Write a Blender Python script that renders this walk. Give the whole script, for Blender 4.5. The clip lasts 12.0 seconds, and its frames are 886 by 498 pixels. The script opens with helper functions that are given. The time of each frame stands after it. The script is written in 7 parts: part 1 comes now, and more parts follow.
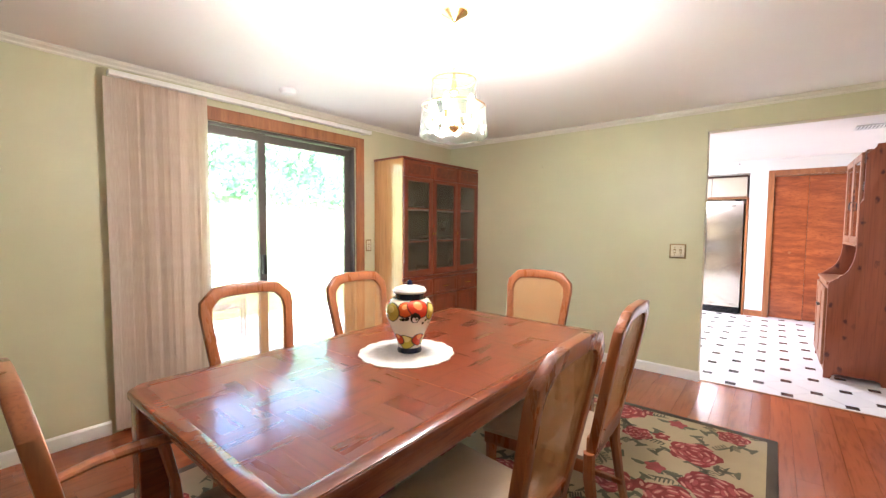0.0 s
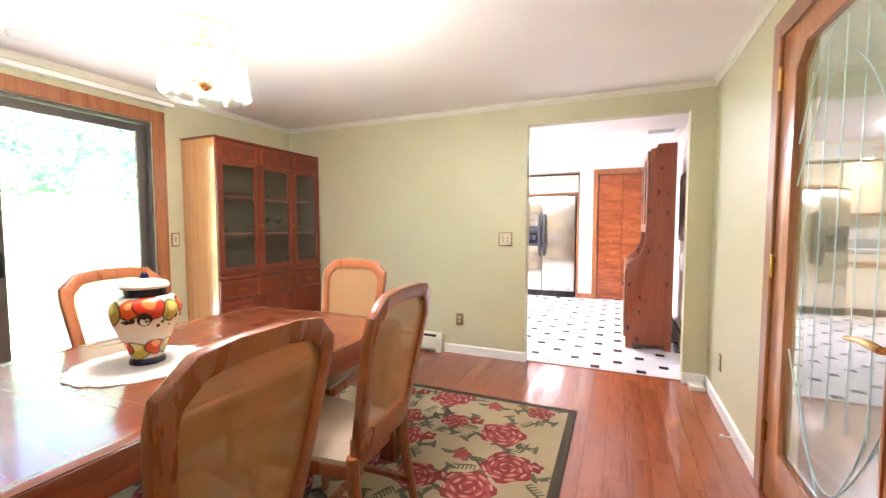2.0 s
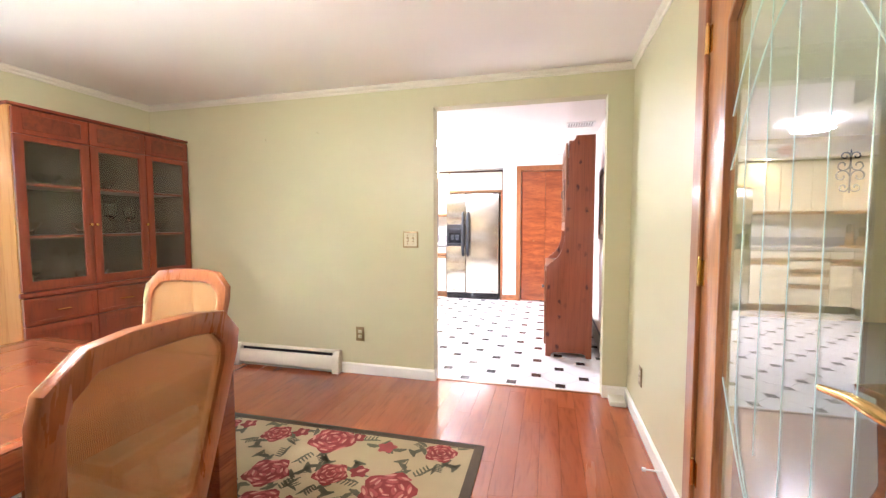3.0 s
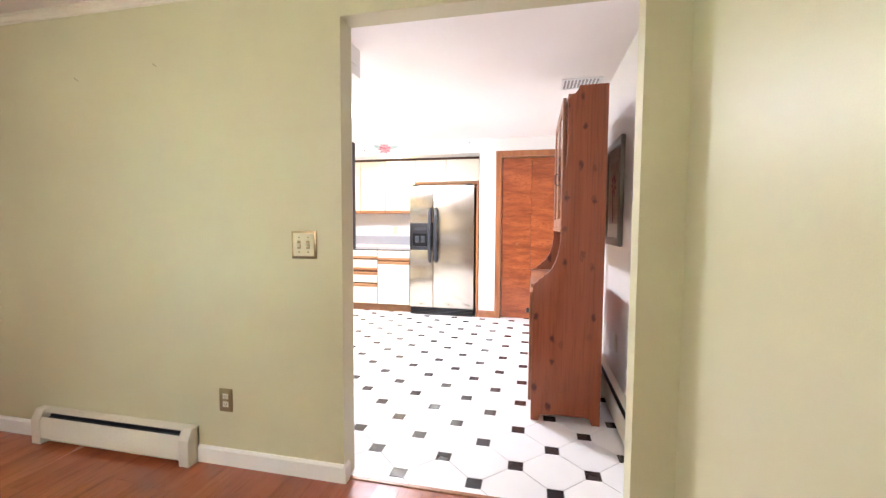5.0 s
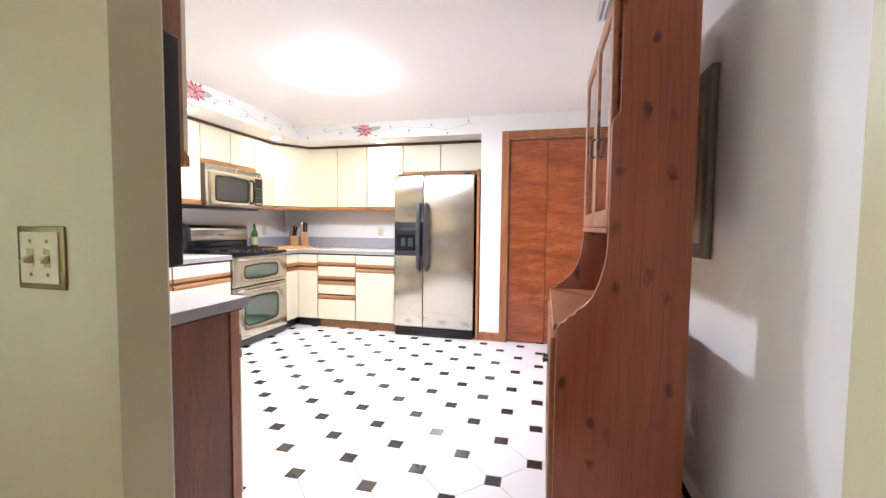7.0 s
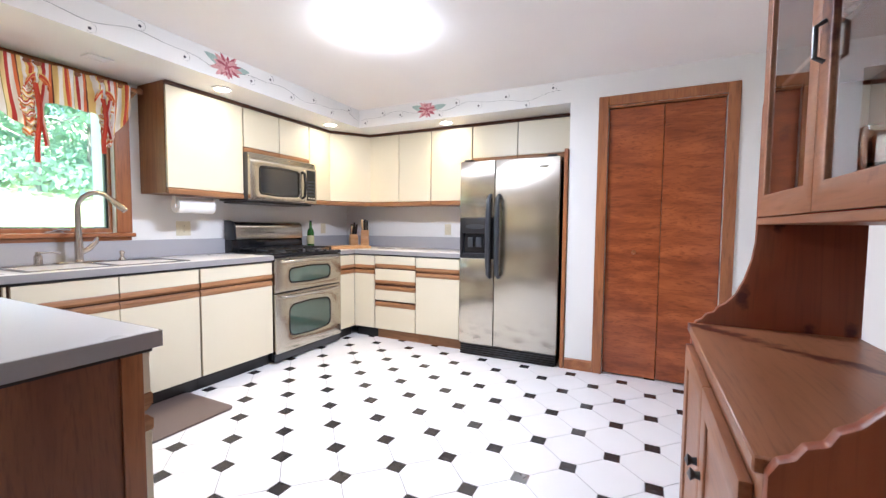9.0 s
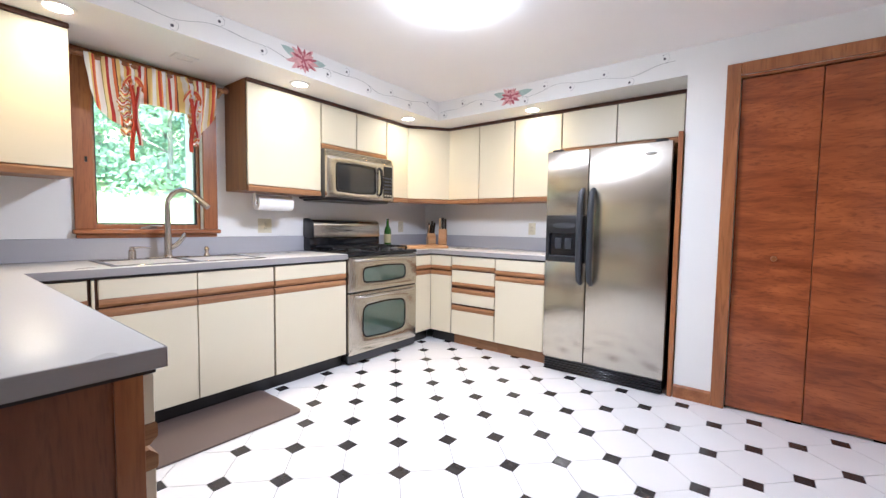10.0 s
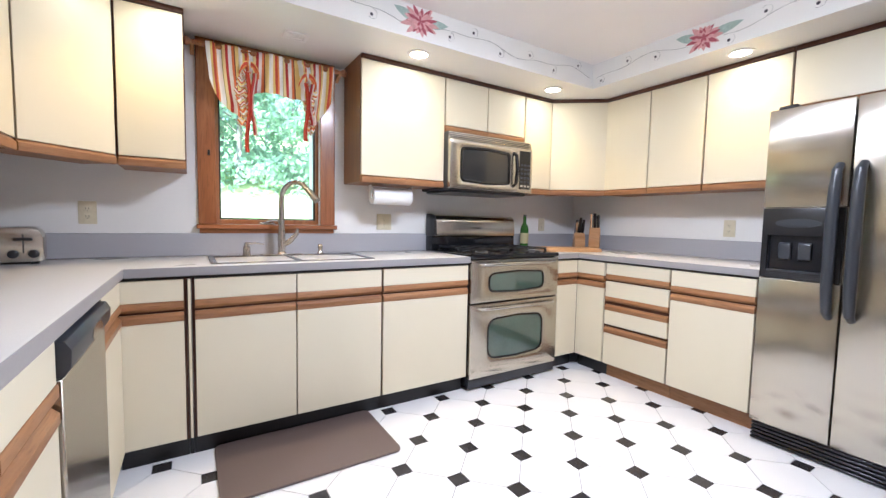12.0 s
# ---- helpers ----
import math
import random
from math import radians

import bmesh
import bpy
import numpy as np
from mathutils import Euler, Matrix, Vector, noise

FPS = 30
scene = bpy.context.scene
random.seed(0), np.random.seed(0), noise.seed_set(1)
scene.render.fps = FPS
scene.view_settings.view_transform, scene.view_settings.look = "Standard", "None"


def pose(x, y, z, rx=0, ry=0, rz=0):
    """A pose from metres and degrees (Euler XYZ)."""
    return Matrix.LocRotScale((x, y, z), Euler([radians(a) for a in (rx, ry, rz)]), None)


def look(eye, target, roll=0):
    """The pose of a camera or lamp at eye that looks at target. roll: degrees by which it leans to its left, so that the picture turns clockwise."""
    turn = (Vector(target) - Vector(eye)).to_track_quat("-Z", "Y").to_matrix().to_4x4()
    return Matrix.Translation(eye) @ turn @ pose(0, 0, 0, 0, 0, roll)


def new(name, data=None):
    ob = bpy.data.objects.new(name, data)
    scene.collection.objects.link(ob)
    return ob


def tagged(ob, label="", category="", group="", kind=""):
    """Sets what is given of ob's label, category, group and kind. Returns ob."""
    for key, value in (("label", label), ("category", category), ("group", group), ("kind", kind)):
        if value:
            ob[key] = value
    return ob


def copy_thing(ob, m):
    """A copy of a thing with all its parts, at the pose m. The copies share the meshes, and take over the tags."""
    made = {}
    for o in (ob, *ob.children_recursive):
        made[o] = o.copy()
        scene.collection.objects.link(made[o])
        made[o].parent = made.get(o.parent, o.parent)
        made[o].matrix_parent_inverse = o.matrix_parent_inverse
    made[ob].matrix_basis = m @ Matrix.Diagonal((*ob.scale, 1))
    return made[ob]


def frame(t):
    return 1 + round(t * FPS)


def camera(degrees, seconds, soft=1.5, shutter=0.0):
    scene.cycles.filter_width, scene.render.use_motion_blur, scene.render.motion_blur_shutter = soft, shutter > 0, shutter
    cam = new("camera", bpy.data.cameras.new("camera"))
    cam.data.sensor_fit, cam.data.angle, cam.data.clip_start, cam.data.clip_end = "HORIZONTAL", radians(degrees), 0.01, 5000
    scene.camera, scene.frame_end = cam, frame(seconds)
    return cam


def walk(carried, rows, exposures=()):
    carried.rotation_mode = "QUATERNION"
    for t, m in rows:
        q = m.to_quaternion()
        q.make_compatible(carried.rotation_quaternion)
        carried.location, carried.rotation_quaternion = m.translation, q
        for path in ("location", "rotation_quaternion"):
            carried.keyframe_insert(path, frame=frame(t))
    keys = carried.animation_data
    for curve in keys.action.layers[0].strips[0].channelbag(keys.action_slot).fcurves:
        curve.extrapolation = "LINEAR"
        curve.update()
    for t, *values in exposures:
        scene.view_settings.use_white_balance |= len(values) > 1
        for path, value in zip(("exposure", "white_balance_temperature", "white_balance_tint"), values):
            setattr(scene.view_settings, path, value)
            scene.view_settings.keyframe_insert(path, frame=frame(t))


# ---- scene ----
cam = camera(94.9, 12.0, soft=1.4)
PATH = [
    (0, (0.505, 0.303, 1.341), (-0.754, 1.852, 1.224), 0.4),
    (0.5, (0.58, 0.357, 1.334), (-0.546, 2.006, 1.215), 0.3),
    (1, (0.654, 0.439, 1.318), (-0.343, 2.169, 1.201), 0.1),
    (1.5, (0.738, 0.557, 1.286), (-0.148, 2.346, 1.174), 0.1),
    (2, (0.8, 0.729, 1.262), (0.013, 2.564, 1.141), 0.0),
    (2.5, (0.833, 1.006, 1.261), (0.199, 2.899, 1.142), -0.1),
    (3, (0.904, 1.336, 1.248), (0.407, 3.27, 1.126), -0.1),
    (5, (0.897, 2.685, 1.222), (0.464, 4.634, 1.103), 0.3),
    (5.5, (0.886, 2.981, 1.223), (0.442, 4.928, 1.107), 0.4),
    (6, (0.876, 3.271, 1.218), (0.438, 5.22, 1.108), 0.4),
    (6.5, (0.87, 3.544, 1.21), (0.42, 5.49, 1.099), 0.5),
    (8.5, (0.768, 4.408, 1.167), (0.035, 6.266, 1.062), 0.5),
    (9, (0.742, 4.592, 1.168), (-0.134, 6.386, 1.055), 0.5),
    (9.5, (0.673, 4.735, 1.154), (-0.372, 6.436, 1.042), 0.7),
    (10, (0.601, 4.876, 1.153), (-0.616, 6.458, 1.037), 0.8),
    (10.5, (0.523, 4.999, 1.15), (-0.831, 6.466, 1.032), 0.9),
    (11, (0.426, 5.128, 1.166), (-1.04, 6.482, 1.032), 1.0),
    (11.5, (0.33, 5.257, 1.153), (-1.258, 6.466, 1.015), 1.0),
    (12, (0.2, 5.412, 1.14), (-1.495, 6.464, 1.006), 1.1),
]
EXPOSURES = [
    (0, 3.55, 5650, 17), (1.5, 3.76, 5650, 17), (3, 3.94, 5680, 17), (5, 3.56, 5750, 13), (6.5, 3.12, 5680, 11),
    (8.5, 2.56, 5450, 11), (9.5, 2.42, 5400, 11), (12, 2.32, 5380, 10),
]
walk(cam, [(t, look(eye, target, roll)) for t, eye, target, roll in PATH], EXPOSURES)

# ---- light ----
world = bpy.data.worlds.new("world")
scene.world = world
world.use_nodes = True
_wn = world.node_tree.nodes
_sky = _wn.new("ShaderNodeTexSky")
_sky.sky_type = "NISHITA"
_sky.sun_disc = False
_sky.sun_elevation = radians(60)
_sky.sun_rotation = radians(149.5)
_sky.air_density, _sky.dust_density, _sky.ozone_density = 1.0, 1.5, 1.0
world.node_tree.links.new(_sky.outputs[0], _wn["Background"].inputs[0])
_wn["Background"].inputs[1].default_value = 0.15
sun_data = bpy.data.lights.new("sun", "SUN")
sun_data.energy, sun_data.angle, sun_data.color = 5.0, radians(0.6), (1.0, 0.95, 0.87)
sun = new("sun", sun_data)
sun.matrix_world = look((10, -17, 34.8), (0, 0, 0))


def lamp(name, kind, at, energy, color, size=0.1, target=None):
    d = bpy.data.lights.new(name, kind)
    d.energy, d.color = energy, color
    if kind == "AREA":
        d.shape, d.size = "DISK", size
    elif kind == "SPOT":
        d.shadow_soft_size, d.spot_size, d.spot_blend = size, radians(115), 0.6
    else:
        d.shadow_soft_size = size
    ob = new(name, d)
    ob.matrix_world = look(at, target or (at[0] + 0.0001, at[1], at[2] - 1))
    return ob


CHAND = (-0.70, 1.86)
KLAMP = (-0.70, 6.63)
CANS = [(-2.07, 5.33), (-2.07, 6.62), (-2.07, 7.78), (-0.98, 8.17)]
for k in range(5):
    a = 2 * math.pi * k / 5
    lamp("chandelier_bulb_light", "POINT", (CHAND[0] + 0.10 * math.cos(a), CHAND[1] + 0.10 * math.sin(a), 1.83), 1.4, (1.0, 0.89, 0.77), 0.03)
lamp("ceiling_lamp_light", "AREA", (KLAMP[0], KLAMP[1], 2.25), 8.4, (1.0, 0.96, 0.97), 0.36)
for cx, cy in CANS:
    lamp("downlight_light", "SPOT", (cx, cy, 2.15), 3.4, (1.0, 0.58, 0.12), 0.035)


# ---- materials ----
def _nodes(name):
    m = bpy.data.materials.new(name)
    m.use_nodes = True
    nt = m.node_tree
    return m, nt, nt.nodes["Principled BSDF"]


def _n(nt, kind, **sockets):
    node = nt.nodes.new("ShaderNode" + kind)
    for key, value in sockets.items():
        node.inputs[key.replace("_", " ")].default_value = value
    return node


def _coords(nt, stretch=(1, 1, 1), randomize=False):
    tc = nt.nodes.new("ShaderNodeTexCoord")
    mp = nt.nodes.new("ShaderNodeMapping")
    mp.inputs["Scale"].default_value = stretch
    nt.links.new(tc.outputs["Object"], mp.inputs["Vector"])
    if randomize:
        oi = nt.nodes.new("ShaderNodeObjectInfo")
        mul = nt.nodes.new("ShaderNodeVectorMath")
        mul.operation = "SCALE"
        mul.inputs[0].default_value = (37, 23, 11)
        nt.links.new(oi.outputs["Random"], mul.inputs["Scale"])
        nt.links.new(mul.outputs[0], mp.inputs["Location"])
    return mp.outputs["Vector"]


def _mixc(nt, fac, a, b, mode="MIX"):
    mx = nt.nodes.new("ShaderNodeMix")
    mx.data_type, mx.blend_type = "RGBA", mode
    for sock, v in ((mx.inputs[0], fac), (mx.inputs[6], a), (mx.inputs[7], b)):
        if isinstance(v, (int, float)):
            sock.default_value = v
        elif isinstance(v, tuple):
            sock.default_value = (*v[:3], 1)
        else:
            nt.links.new(v, sock)
    return mx.outputs[2]


def _ramp(nt, src, a, b):
    r = nt.nodes.new("ShaderNodeMapRange")
    r.inputs["From Min"].default_value, r.inputs["From Max"].default_value = a, b
    nt.links.new(src, r.inputs["Value"])
    return r.outputs["Result"]


def _bump(nt, bsdf, src, strength, dist):
    b = nt.nodes.new("ShaderNodeBump")
    b.inputs["Strength"].default_value, b.inputs["Distance"].default_value = strength, dist
    nt.links.new(src, b.inputs["Height"])
    nt.links.new(b.outputs[0], bsdf.inputs["Normal"])


def mat(name, color, rough=0.5, metal=0.0, var=0.06, scale=2.5, fine=90, bump=0.15, dist=0.0006, stretch=(1, 1, 1), coat=0.0, rand=0.0):
    m, nt, p = _nodes(name)
    co = _coords(nt, stretch)
    big, small = _n(nt, "TexNoise", Scale=scale, Detail=4.0), _n(nt, "TexNoise", Scale=fine, Detail=3.0)
    nt.links.new(co, big.inputs["Vector"])
    nt.links.new(co, small.inputs["Vector"])
    lo, hi = tuple(c * (1 - var) for c in color), tuple(min(1, c * (1 + var)) for c in color)
    c = _mixc(nt, _ramp(nt, big.outputs[0], 0.3, 0.7), lo, hi)
    c = _mixc(nt, _ramp(nt, small.outputs[0], 0.35, 0.75), c, lo)
    if rand:
        oi = nt.nodes.new("ShaderNodeObjectInfo")
        c = _mixc(nt, _ramp(nt, oi.outputs["Random"], 0, 1.0 / max(rand, 0.01)), c, tuple(v * 0.75 for v in color))
    nt.links.new(c, p.inputs["Base Color"])
    r = _ramp(nt, big.outputs[0], 0, 1)
    r.node.inputs["To Min"].default_value, r.node.inputs["To Max"].default_value = max(0, rough - 0.06), min(1, rough + 0.06)
    nt.links.new(r, p.inputs["Roughness"])
    p.inputs["Metallic"].default_value = metal
    p.inputs["Coat Weight"].default_value = coat
    if bump:
        _bump(nt, p, small.outputs[0], bump, dist)
    return m


def wood(name, light, dark, grain=(1, 1, 0.06), scale=14, rough=0.35, coat=0.0, knots=0.0, vary=0.0, wavy=3.0, relief=0.15):
    """Wood; grain holds the stretch of the figure, small along the grain."""
    m, nt, p = _nodes(name)
    co = _coords(nt, grain, True)
    warp = _n(nt, "TexNoise", Scale=wavy, Detail=2.0)
    nt.links.new(co, warp.inputs["Vector"])
    mixv = nt.nodes.new("ShaderNodeVectorMath")
    mixv.operation = "MULTIPLY_ADD"
    mixv.inputs[1].default_value = (0.25, 0.25, 0.25)
    nt.links.new(warp.outputs["Color"], mixv.inputs[0])
    nt.links.new(co, mixv.inputs[2])
    fig, fine = _n(nt, "TexNoise", Scale=scale, Detail=5.0, Roughness=0.6), _n(nt, "TexNoise", Scale=scale * 9, Detail=3.0)
    for t in (fig, fine):
        nt.links.new(mixv.outputs[0], t.inputs["Vector"])
    c = _mixc(nt, _ramp(nt, fig.outputs[0], 0.34, 0.66), dark, light)
    c = _mixc(nt, _ramp(nt, fine.outputs[0], 0.5, 0.85), c, tuple(v * 0.7 for v in dark))
    if vary:
        oi = nt.nodes.new("ShaderNodeObjectInfo")
        geo = nt.nodes.new("ShaderNodeNewGeometry")
        add = nt.nodes.new("ShaderNodeMath")
        add.operation = "ADD"
        nt.links.new(oi.outputs["Random"], add.inputs[0])
        nt.links.new(geo.outputs["Random Per Island"], add.inputs[1])
        fr = nt.nodes.new("ShaderNodeMath")
        fr.operation = "FRACT"
        nt.links.new(add.outputs[0], fr.inputs[0])
        hs = nt.nodes.new("ShaderNodeHueSaturation")
        v = _ramp(nt, fr.outputs[0], 0, 1)
        v.node.inputs["To Min"].default_value, v.node.inputs["To Max"].default_value = 1 - vary, 1 + vary
        nt.links.new(v, hs.inputs["Value"])
        nt.links.new(c, hs.inputs["Color"])
        c = hs.outputs[0]
    if knots:
        ks, kb = nt.nodes.new("ShaderNodeSeparateXYZ"), nt.nodes.new("ShaderNodeCombineXYZ")
        nt.links.new(_coords(nt, (1, 1, 0.55)), ks.inputs[0])
        ka = nt.nodes.new("ShaderNodeMath")
        nt.links.new(ks.outputs[0], ka.inputs[0])
        nt.links.new(ks.outputs[1], ka.inputs[1])
        nt.links.new(ka.outputs[0], kb.inputs[0])
        nt.links.new(ks.outputs[2], kb.inputs[1])
        vo = _n(nt, "TexVoronoi", Scale=knots)
        vo.voronoi_dimensions = "2D"
        nt.links.new(kb.outputs[0], vo.inputs["Vector"])
        kn = _n(nt, "TexNoise", Scale=26.0, Detail=4.0)
        nt.links.new(_coords(nt), kn.inputs["Vector"])
        kd = nt.nodes.new("ShaderNodeMath")
        kd.operation = "MULTIPLY_ADD"
        kd.inputs[1].default_value = 0.62
        nt.links.new(kn.outputs[0], kd.inputs[0])
        nt.links.new(vo.outputs["Distance"], kd.inputs[2])
        kr = nt.nodes.new("ShaderNodeSeparateColor")
        nt.links.new(vo.outputs["Color"], kr.inputs[0])
        km = nt.nodes.new("ShaderNodeMath")
        km.operation = "MULTIPLY"
        nt.links.new(_ramp(nt, kd.outputs[0], 0.52, 0.38), km.inputs[0])
        nt.links.new(_ramp(nt, kr.outputs[0], 0.55, 0.70), km.inputs[1])
        k = km.outputs[0]
        c = _mixc(nt, k, c, (dark[0] * 0.34, dark[1] * 0.16, dark[2] * 0.22))
    nt.links.new(c, p.inputs["Base Color"])
    r = _ramp(nt, fig.outputs[0], 0, 1)
    r.node.inputs["To Min"].default_value, r.node.inputs["To Max"].default_value = rough - 0.05, rough + 0.1
    nt.links.new(r, p.inputs["Roughness"])
    p.inputs["Coat Weight"].default_value = coat
    p.inputs["Coat Roughness"].default_value = 0.12
    _bump(nt, p, fine.outputs[0], relief, 0.0004)
    return m


def glass(name, color=(1, 1, 1), rough=0.0, ior=1.45):
    m, nt, p = _nodes(name)
    p.inputs["Base Color"].default_value = (*color, 1)
    p.inputs["Roughness"].default_value = rough
    p.inputs["Transmission Weight"].default_value = 1.0
    p.inputs["IOR"].default_value = ior
    return m


def glow(name, color, strength):
    m, nt, p = _nodes(name)
    p.inputs["Base Color"].default_value = (*color, 1)
    p.inputs["Emission Color"].default_value = (*color, 1)
    p.inputs["Emission Strength"].default_value = strength
    return m


GREEN = mat("green_wall_paint", (0.575, 0.55, 0.355), 0.42, var=0.025, fine=220, bump=0.08)
WHITE_WALL = mat("white_wall_paint", (0.80, 0.79, 0.77), 0.45, var=0.02, fine=220, bump=0.08)
CREAM_WALL = mat("cream_wall_paint", (0.78, 0.66, 0.42), 0.5, var=0.02, fine=220, bump=0.08)
CEIL = mat("ceiling_paint", (0.90, 0.865, 0.845), 0.7, var=0.02, fine=160, bump=0.2)
TRIM = mat("white_trim_paint", (0.82, 0.81, 0.76), 0.35, var=0.02, bump=0.03)
CASING = wood("stained_casing_wood", (0.40, 0.155, 0.052), (0.24, 0.08, 0.026), (1, 1, 0.08), 12, 0.3, 0.3)
CASING_H = wood("stained_casing_wood_across", (0.40, 0.155, 0.052), (0.24, 0.08, 0.026), (1, 0.08, 1), 12, 0.3, 0.3)
DOORWOOD = wood("orange_door_wood", (0.52, 0.23, 0.075), (0.34, 0.125, 0.036), (1, 1, 0.08), 10, 0.28, 0.4)
BIRCH = wood("stained_birch_ply", (0.42, 0.115, 0.032), (0.19, 0.038, 0.010), (0.55, 1, 2.6), 4.0, 0.3, 0.3, wavy=3.5, relief=0.05)
OAK = wood("oak_strip", (0.37, 0.185, 0.080), (0.24, 0.105, 0.040), (0.06, 0.06, 1), 26, 0.4)
OAK_V = wood("oak_panel", (0.28, 0.125, 0.048), (0.17, 0.066, 0.022), (1, 1, 0.07), 20, 0.38)
OAK_END = wood("brown_oak_end_panel", (0.19, 0.066, 0.024), (0.12, 0.036, 0.013), (1, 1, 0.14), 14, 0.42)
DARKTRIM = mat("dark_brown_trim", (0.085, 0.030, 0.016), 0.4, bump=0.05)
LAM = mat("almond_laminate", (0.69, 0.625, 0.475), 0.4, var=0.02, fine=300, bump=0.06)
COUNTER = mat("grey_laminate", (0.61, 0.59, 0.58), 0.29, var=0.03, fine=260, bump=0.02)
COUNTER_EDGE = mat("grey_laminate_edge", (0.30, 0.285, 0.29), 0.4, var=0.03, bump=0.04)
SPLASH = mat("grey_backsplash", (0.40, 0.395, 0.42), 0.4, var=0.03, bump=0.04)
BLACK = mat("black_plastic", (0.012, 0.012, 0.014), 0.3, var=0.1, bump=0.05)
BLACK_GLOSS = mat("black_enamel", (0.010, 0.010, 0.012), 0.12, var=0.1, bump=0.02)
CHARCOAL = mat("charcoal_handle", (0.035, 0.038, 0.045), 0.32, var=0.05, bump=0.05)
STEEL = mat("brushed_steel", (0.55, 0.515, 0.45), 0.24, 1.0, 0.0, 1.1, 120, 0.0)
_sn = STEEL.node_tree
_sp = _sn.nodes["Principled BSDF"]
_tg = _n(_sn, "CombineXYZ", X=0.7, Y=0.7, Z=0.0)
_sn.links.new(_tg.outputs[0], _sp.inputs["Tangent"])
_sp.inputs["Anisotropic"].default_value = 0.9
_wz = _n(_sn, "TexNoise", Scale=3.0, Detail=2.0)
_sn.links.new(_coords(_sn, (1, 1, 1.6)), _wz.inputs["Vector"])
_bump(_sn, _sp, _wz.outputs[0], 0.05, 0.012)
STEEL_P = mat("polished_steel", (0.66, 0.65, 0.63), 0.16, 1.0, 0.03, 6, 90, 0.03)
NICKEL = mat("brushed_nickel", (0.55, 0.50, 0.45), 0.26, 1.0, 0.04, 6, 120, 0.05)
BRASS = mat("brass", (0.78, 0.52, 0.20), 0.22, 1.0, 0.06, 8, 90, 0.04)
BRONZE = mat("bronze_aluminium", (0.15, 0.132, 0.12), 0.45, 0.5, 0.08, 4, 120, 0.08)
GLASS = glass("clear_glass", (0.97, 1.0, 0.98))
SHADE_GLASS = glass("ribbed_shade_glass", (0.90, 1.0, 0.95), 0.06)
# Green in the base colour stands in for greenery reflected in the glass.
OVEN_GLASS = mat("oven_glass_green_reflection", (0.045, 0.085, 0.068), 0.05, 0.0, 0.1, bump=0.0)
OVEN_GLASS.node_tree.nodes["Principled BSDF"].inputs["IOR"].default_value = 2.1
DARKGLASS = mat("microwave_window_glass", (0.03, 0.03, 0.03), 0.08, bump=0.0)
TILE = mat("white_vinyl_tile", (0.80, 0.79, 0.80), 0.22, var=0.02, scale=5, fine=140, bump=0.05, rand=0.15)
DOT = mat("black_vinyl_inset", (0.035, 0.032, 0.034), 0.22, var=0.15, scale=20, bump=0.05, rand=0.3)
GROUT = mat("grey_joint", (0.27, 0.27, 0.29), 0.6, var=0.05)
PLANK = wood("cherry_floor_plank", (0.38, 0.105, 0.036), (0.30, 0.074, 0.025), (1, 0.10, 1), 5, 0.22, 0.5, vary=0.04, relief=0.03)
SUBFLOOR = mat("dark_plank_joint", (0.27, 0.075, 0.027), 0.4)
TABLEWOOD = wood("parquet_table_veneer", (0.20, 0.044, 0.015), (0.165, 0.034, 0.011), (1, 0.12, 1), 6, 0.26, 0.9, vary=0.035, relief=0.02)
TABLE_EDGE = wood("table_edge_wood", (0.27, 0.072, 0.023), (0.16, 0.038, 0.012), (1, 0.08, 1), 13, 0.2, 0.5)
CHAIRWOOD = wood("honey_brown_chair_wood", (0.36, 0.122, 0.040), (0.28, 0.088, 0.028), (1, 1, 0.10), 12, 0.26, 0.5)
HUTCHWOOD = wood("knotty_pine", (0.29, 0.074, 0.024), (0.225, 0.050, 0.016), (1, 1, 0.05), 10, 0.40, 0.04, knots=12.0)
PINE_LIGHT = wood("light_pine", (0.34, 0.145, 0.068), (0.26, 0.10, 0.043), (1, 0.08, 1), 12, 0.4, 0.1, knots=4.0)
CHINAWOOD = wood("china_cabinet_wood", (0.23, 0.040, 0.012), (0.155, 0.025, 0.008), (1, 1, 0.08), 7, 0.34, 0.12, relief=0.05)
# Same cabinet wood, with the sliding door's glare put into a lighter colour.
CHINASIDE_LIT = wood("china_cabinet_side_wood_lit", (0.62, 0.32, 0.12), (0.53, 0.245, 0.08), (1, 1, 0.08), 5, 0.14, 0.9)
BURL = wood("burl_veneer", (0.20, 0.038, 0.012), (0.11, 0.020, 0.008), (1, 1, 1), 26, 0.32, 0.15, relief=0.05)
CROWNP = mat("cream_crown_paint", (0.73, 0.69, 0.59), 0.4, var=0.02, bump=0.03)
# Dark brown that puts the shade of enclosed insides into the colour.
INSIDE_SHADE = mat("inside_shade_brown", (0.075, 0.05, 0.03), 0.6)
SEATCLOTH = mat("beige_upholstery", (0.47, 0.385, 0.28), 0.9, var=0.08, fine=260, bump=0.5, dist=0.001)
BLINDCLOTH, nt, p = _nodes("beige_blind_vane")
_bz = _n(nt, "TexNoise", Scale=160.0)
nt.links.new(_coords(nt, (1, 1, 0.1)), _bz.inputs["Vector"])
_bc = _mixc(nt, _ramp(nt, _bz.outputs[0], 0.3, 0.7), (0.75, 0.63, 0.52), (0.83, 0.73, 0.62))
nt.links.new(_bc, p.inputs["Base Color"])
p.inputs["Roughness"].default_value = 0.65
_tl, _ms = nt.nodes.new("ShaderNodeBsdfTranslucent"), nt.nodes.new("ShaderNodeMixShader")
nt.links.new(_bc, _tl.inputs["Color"])
_ms.inputs[0].default_value = 0.4
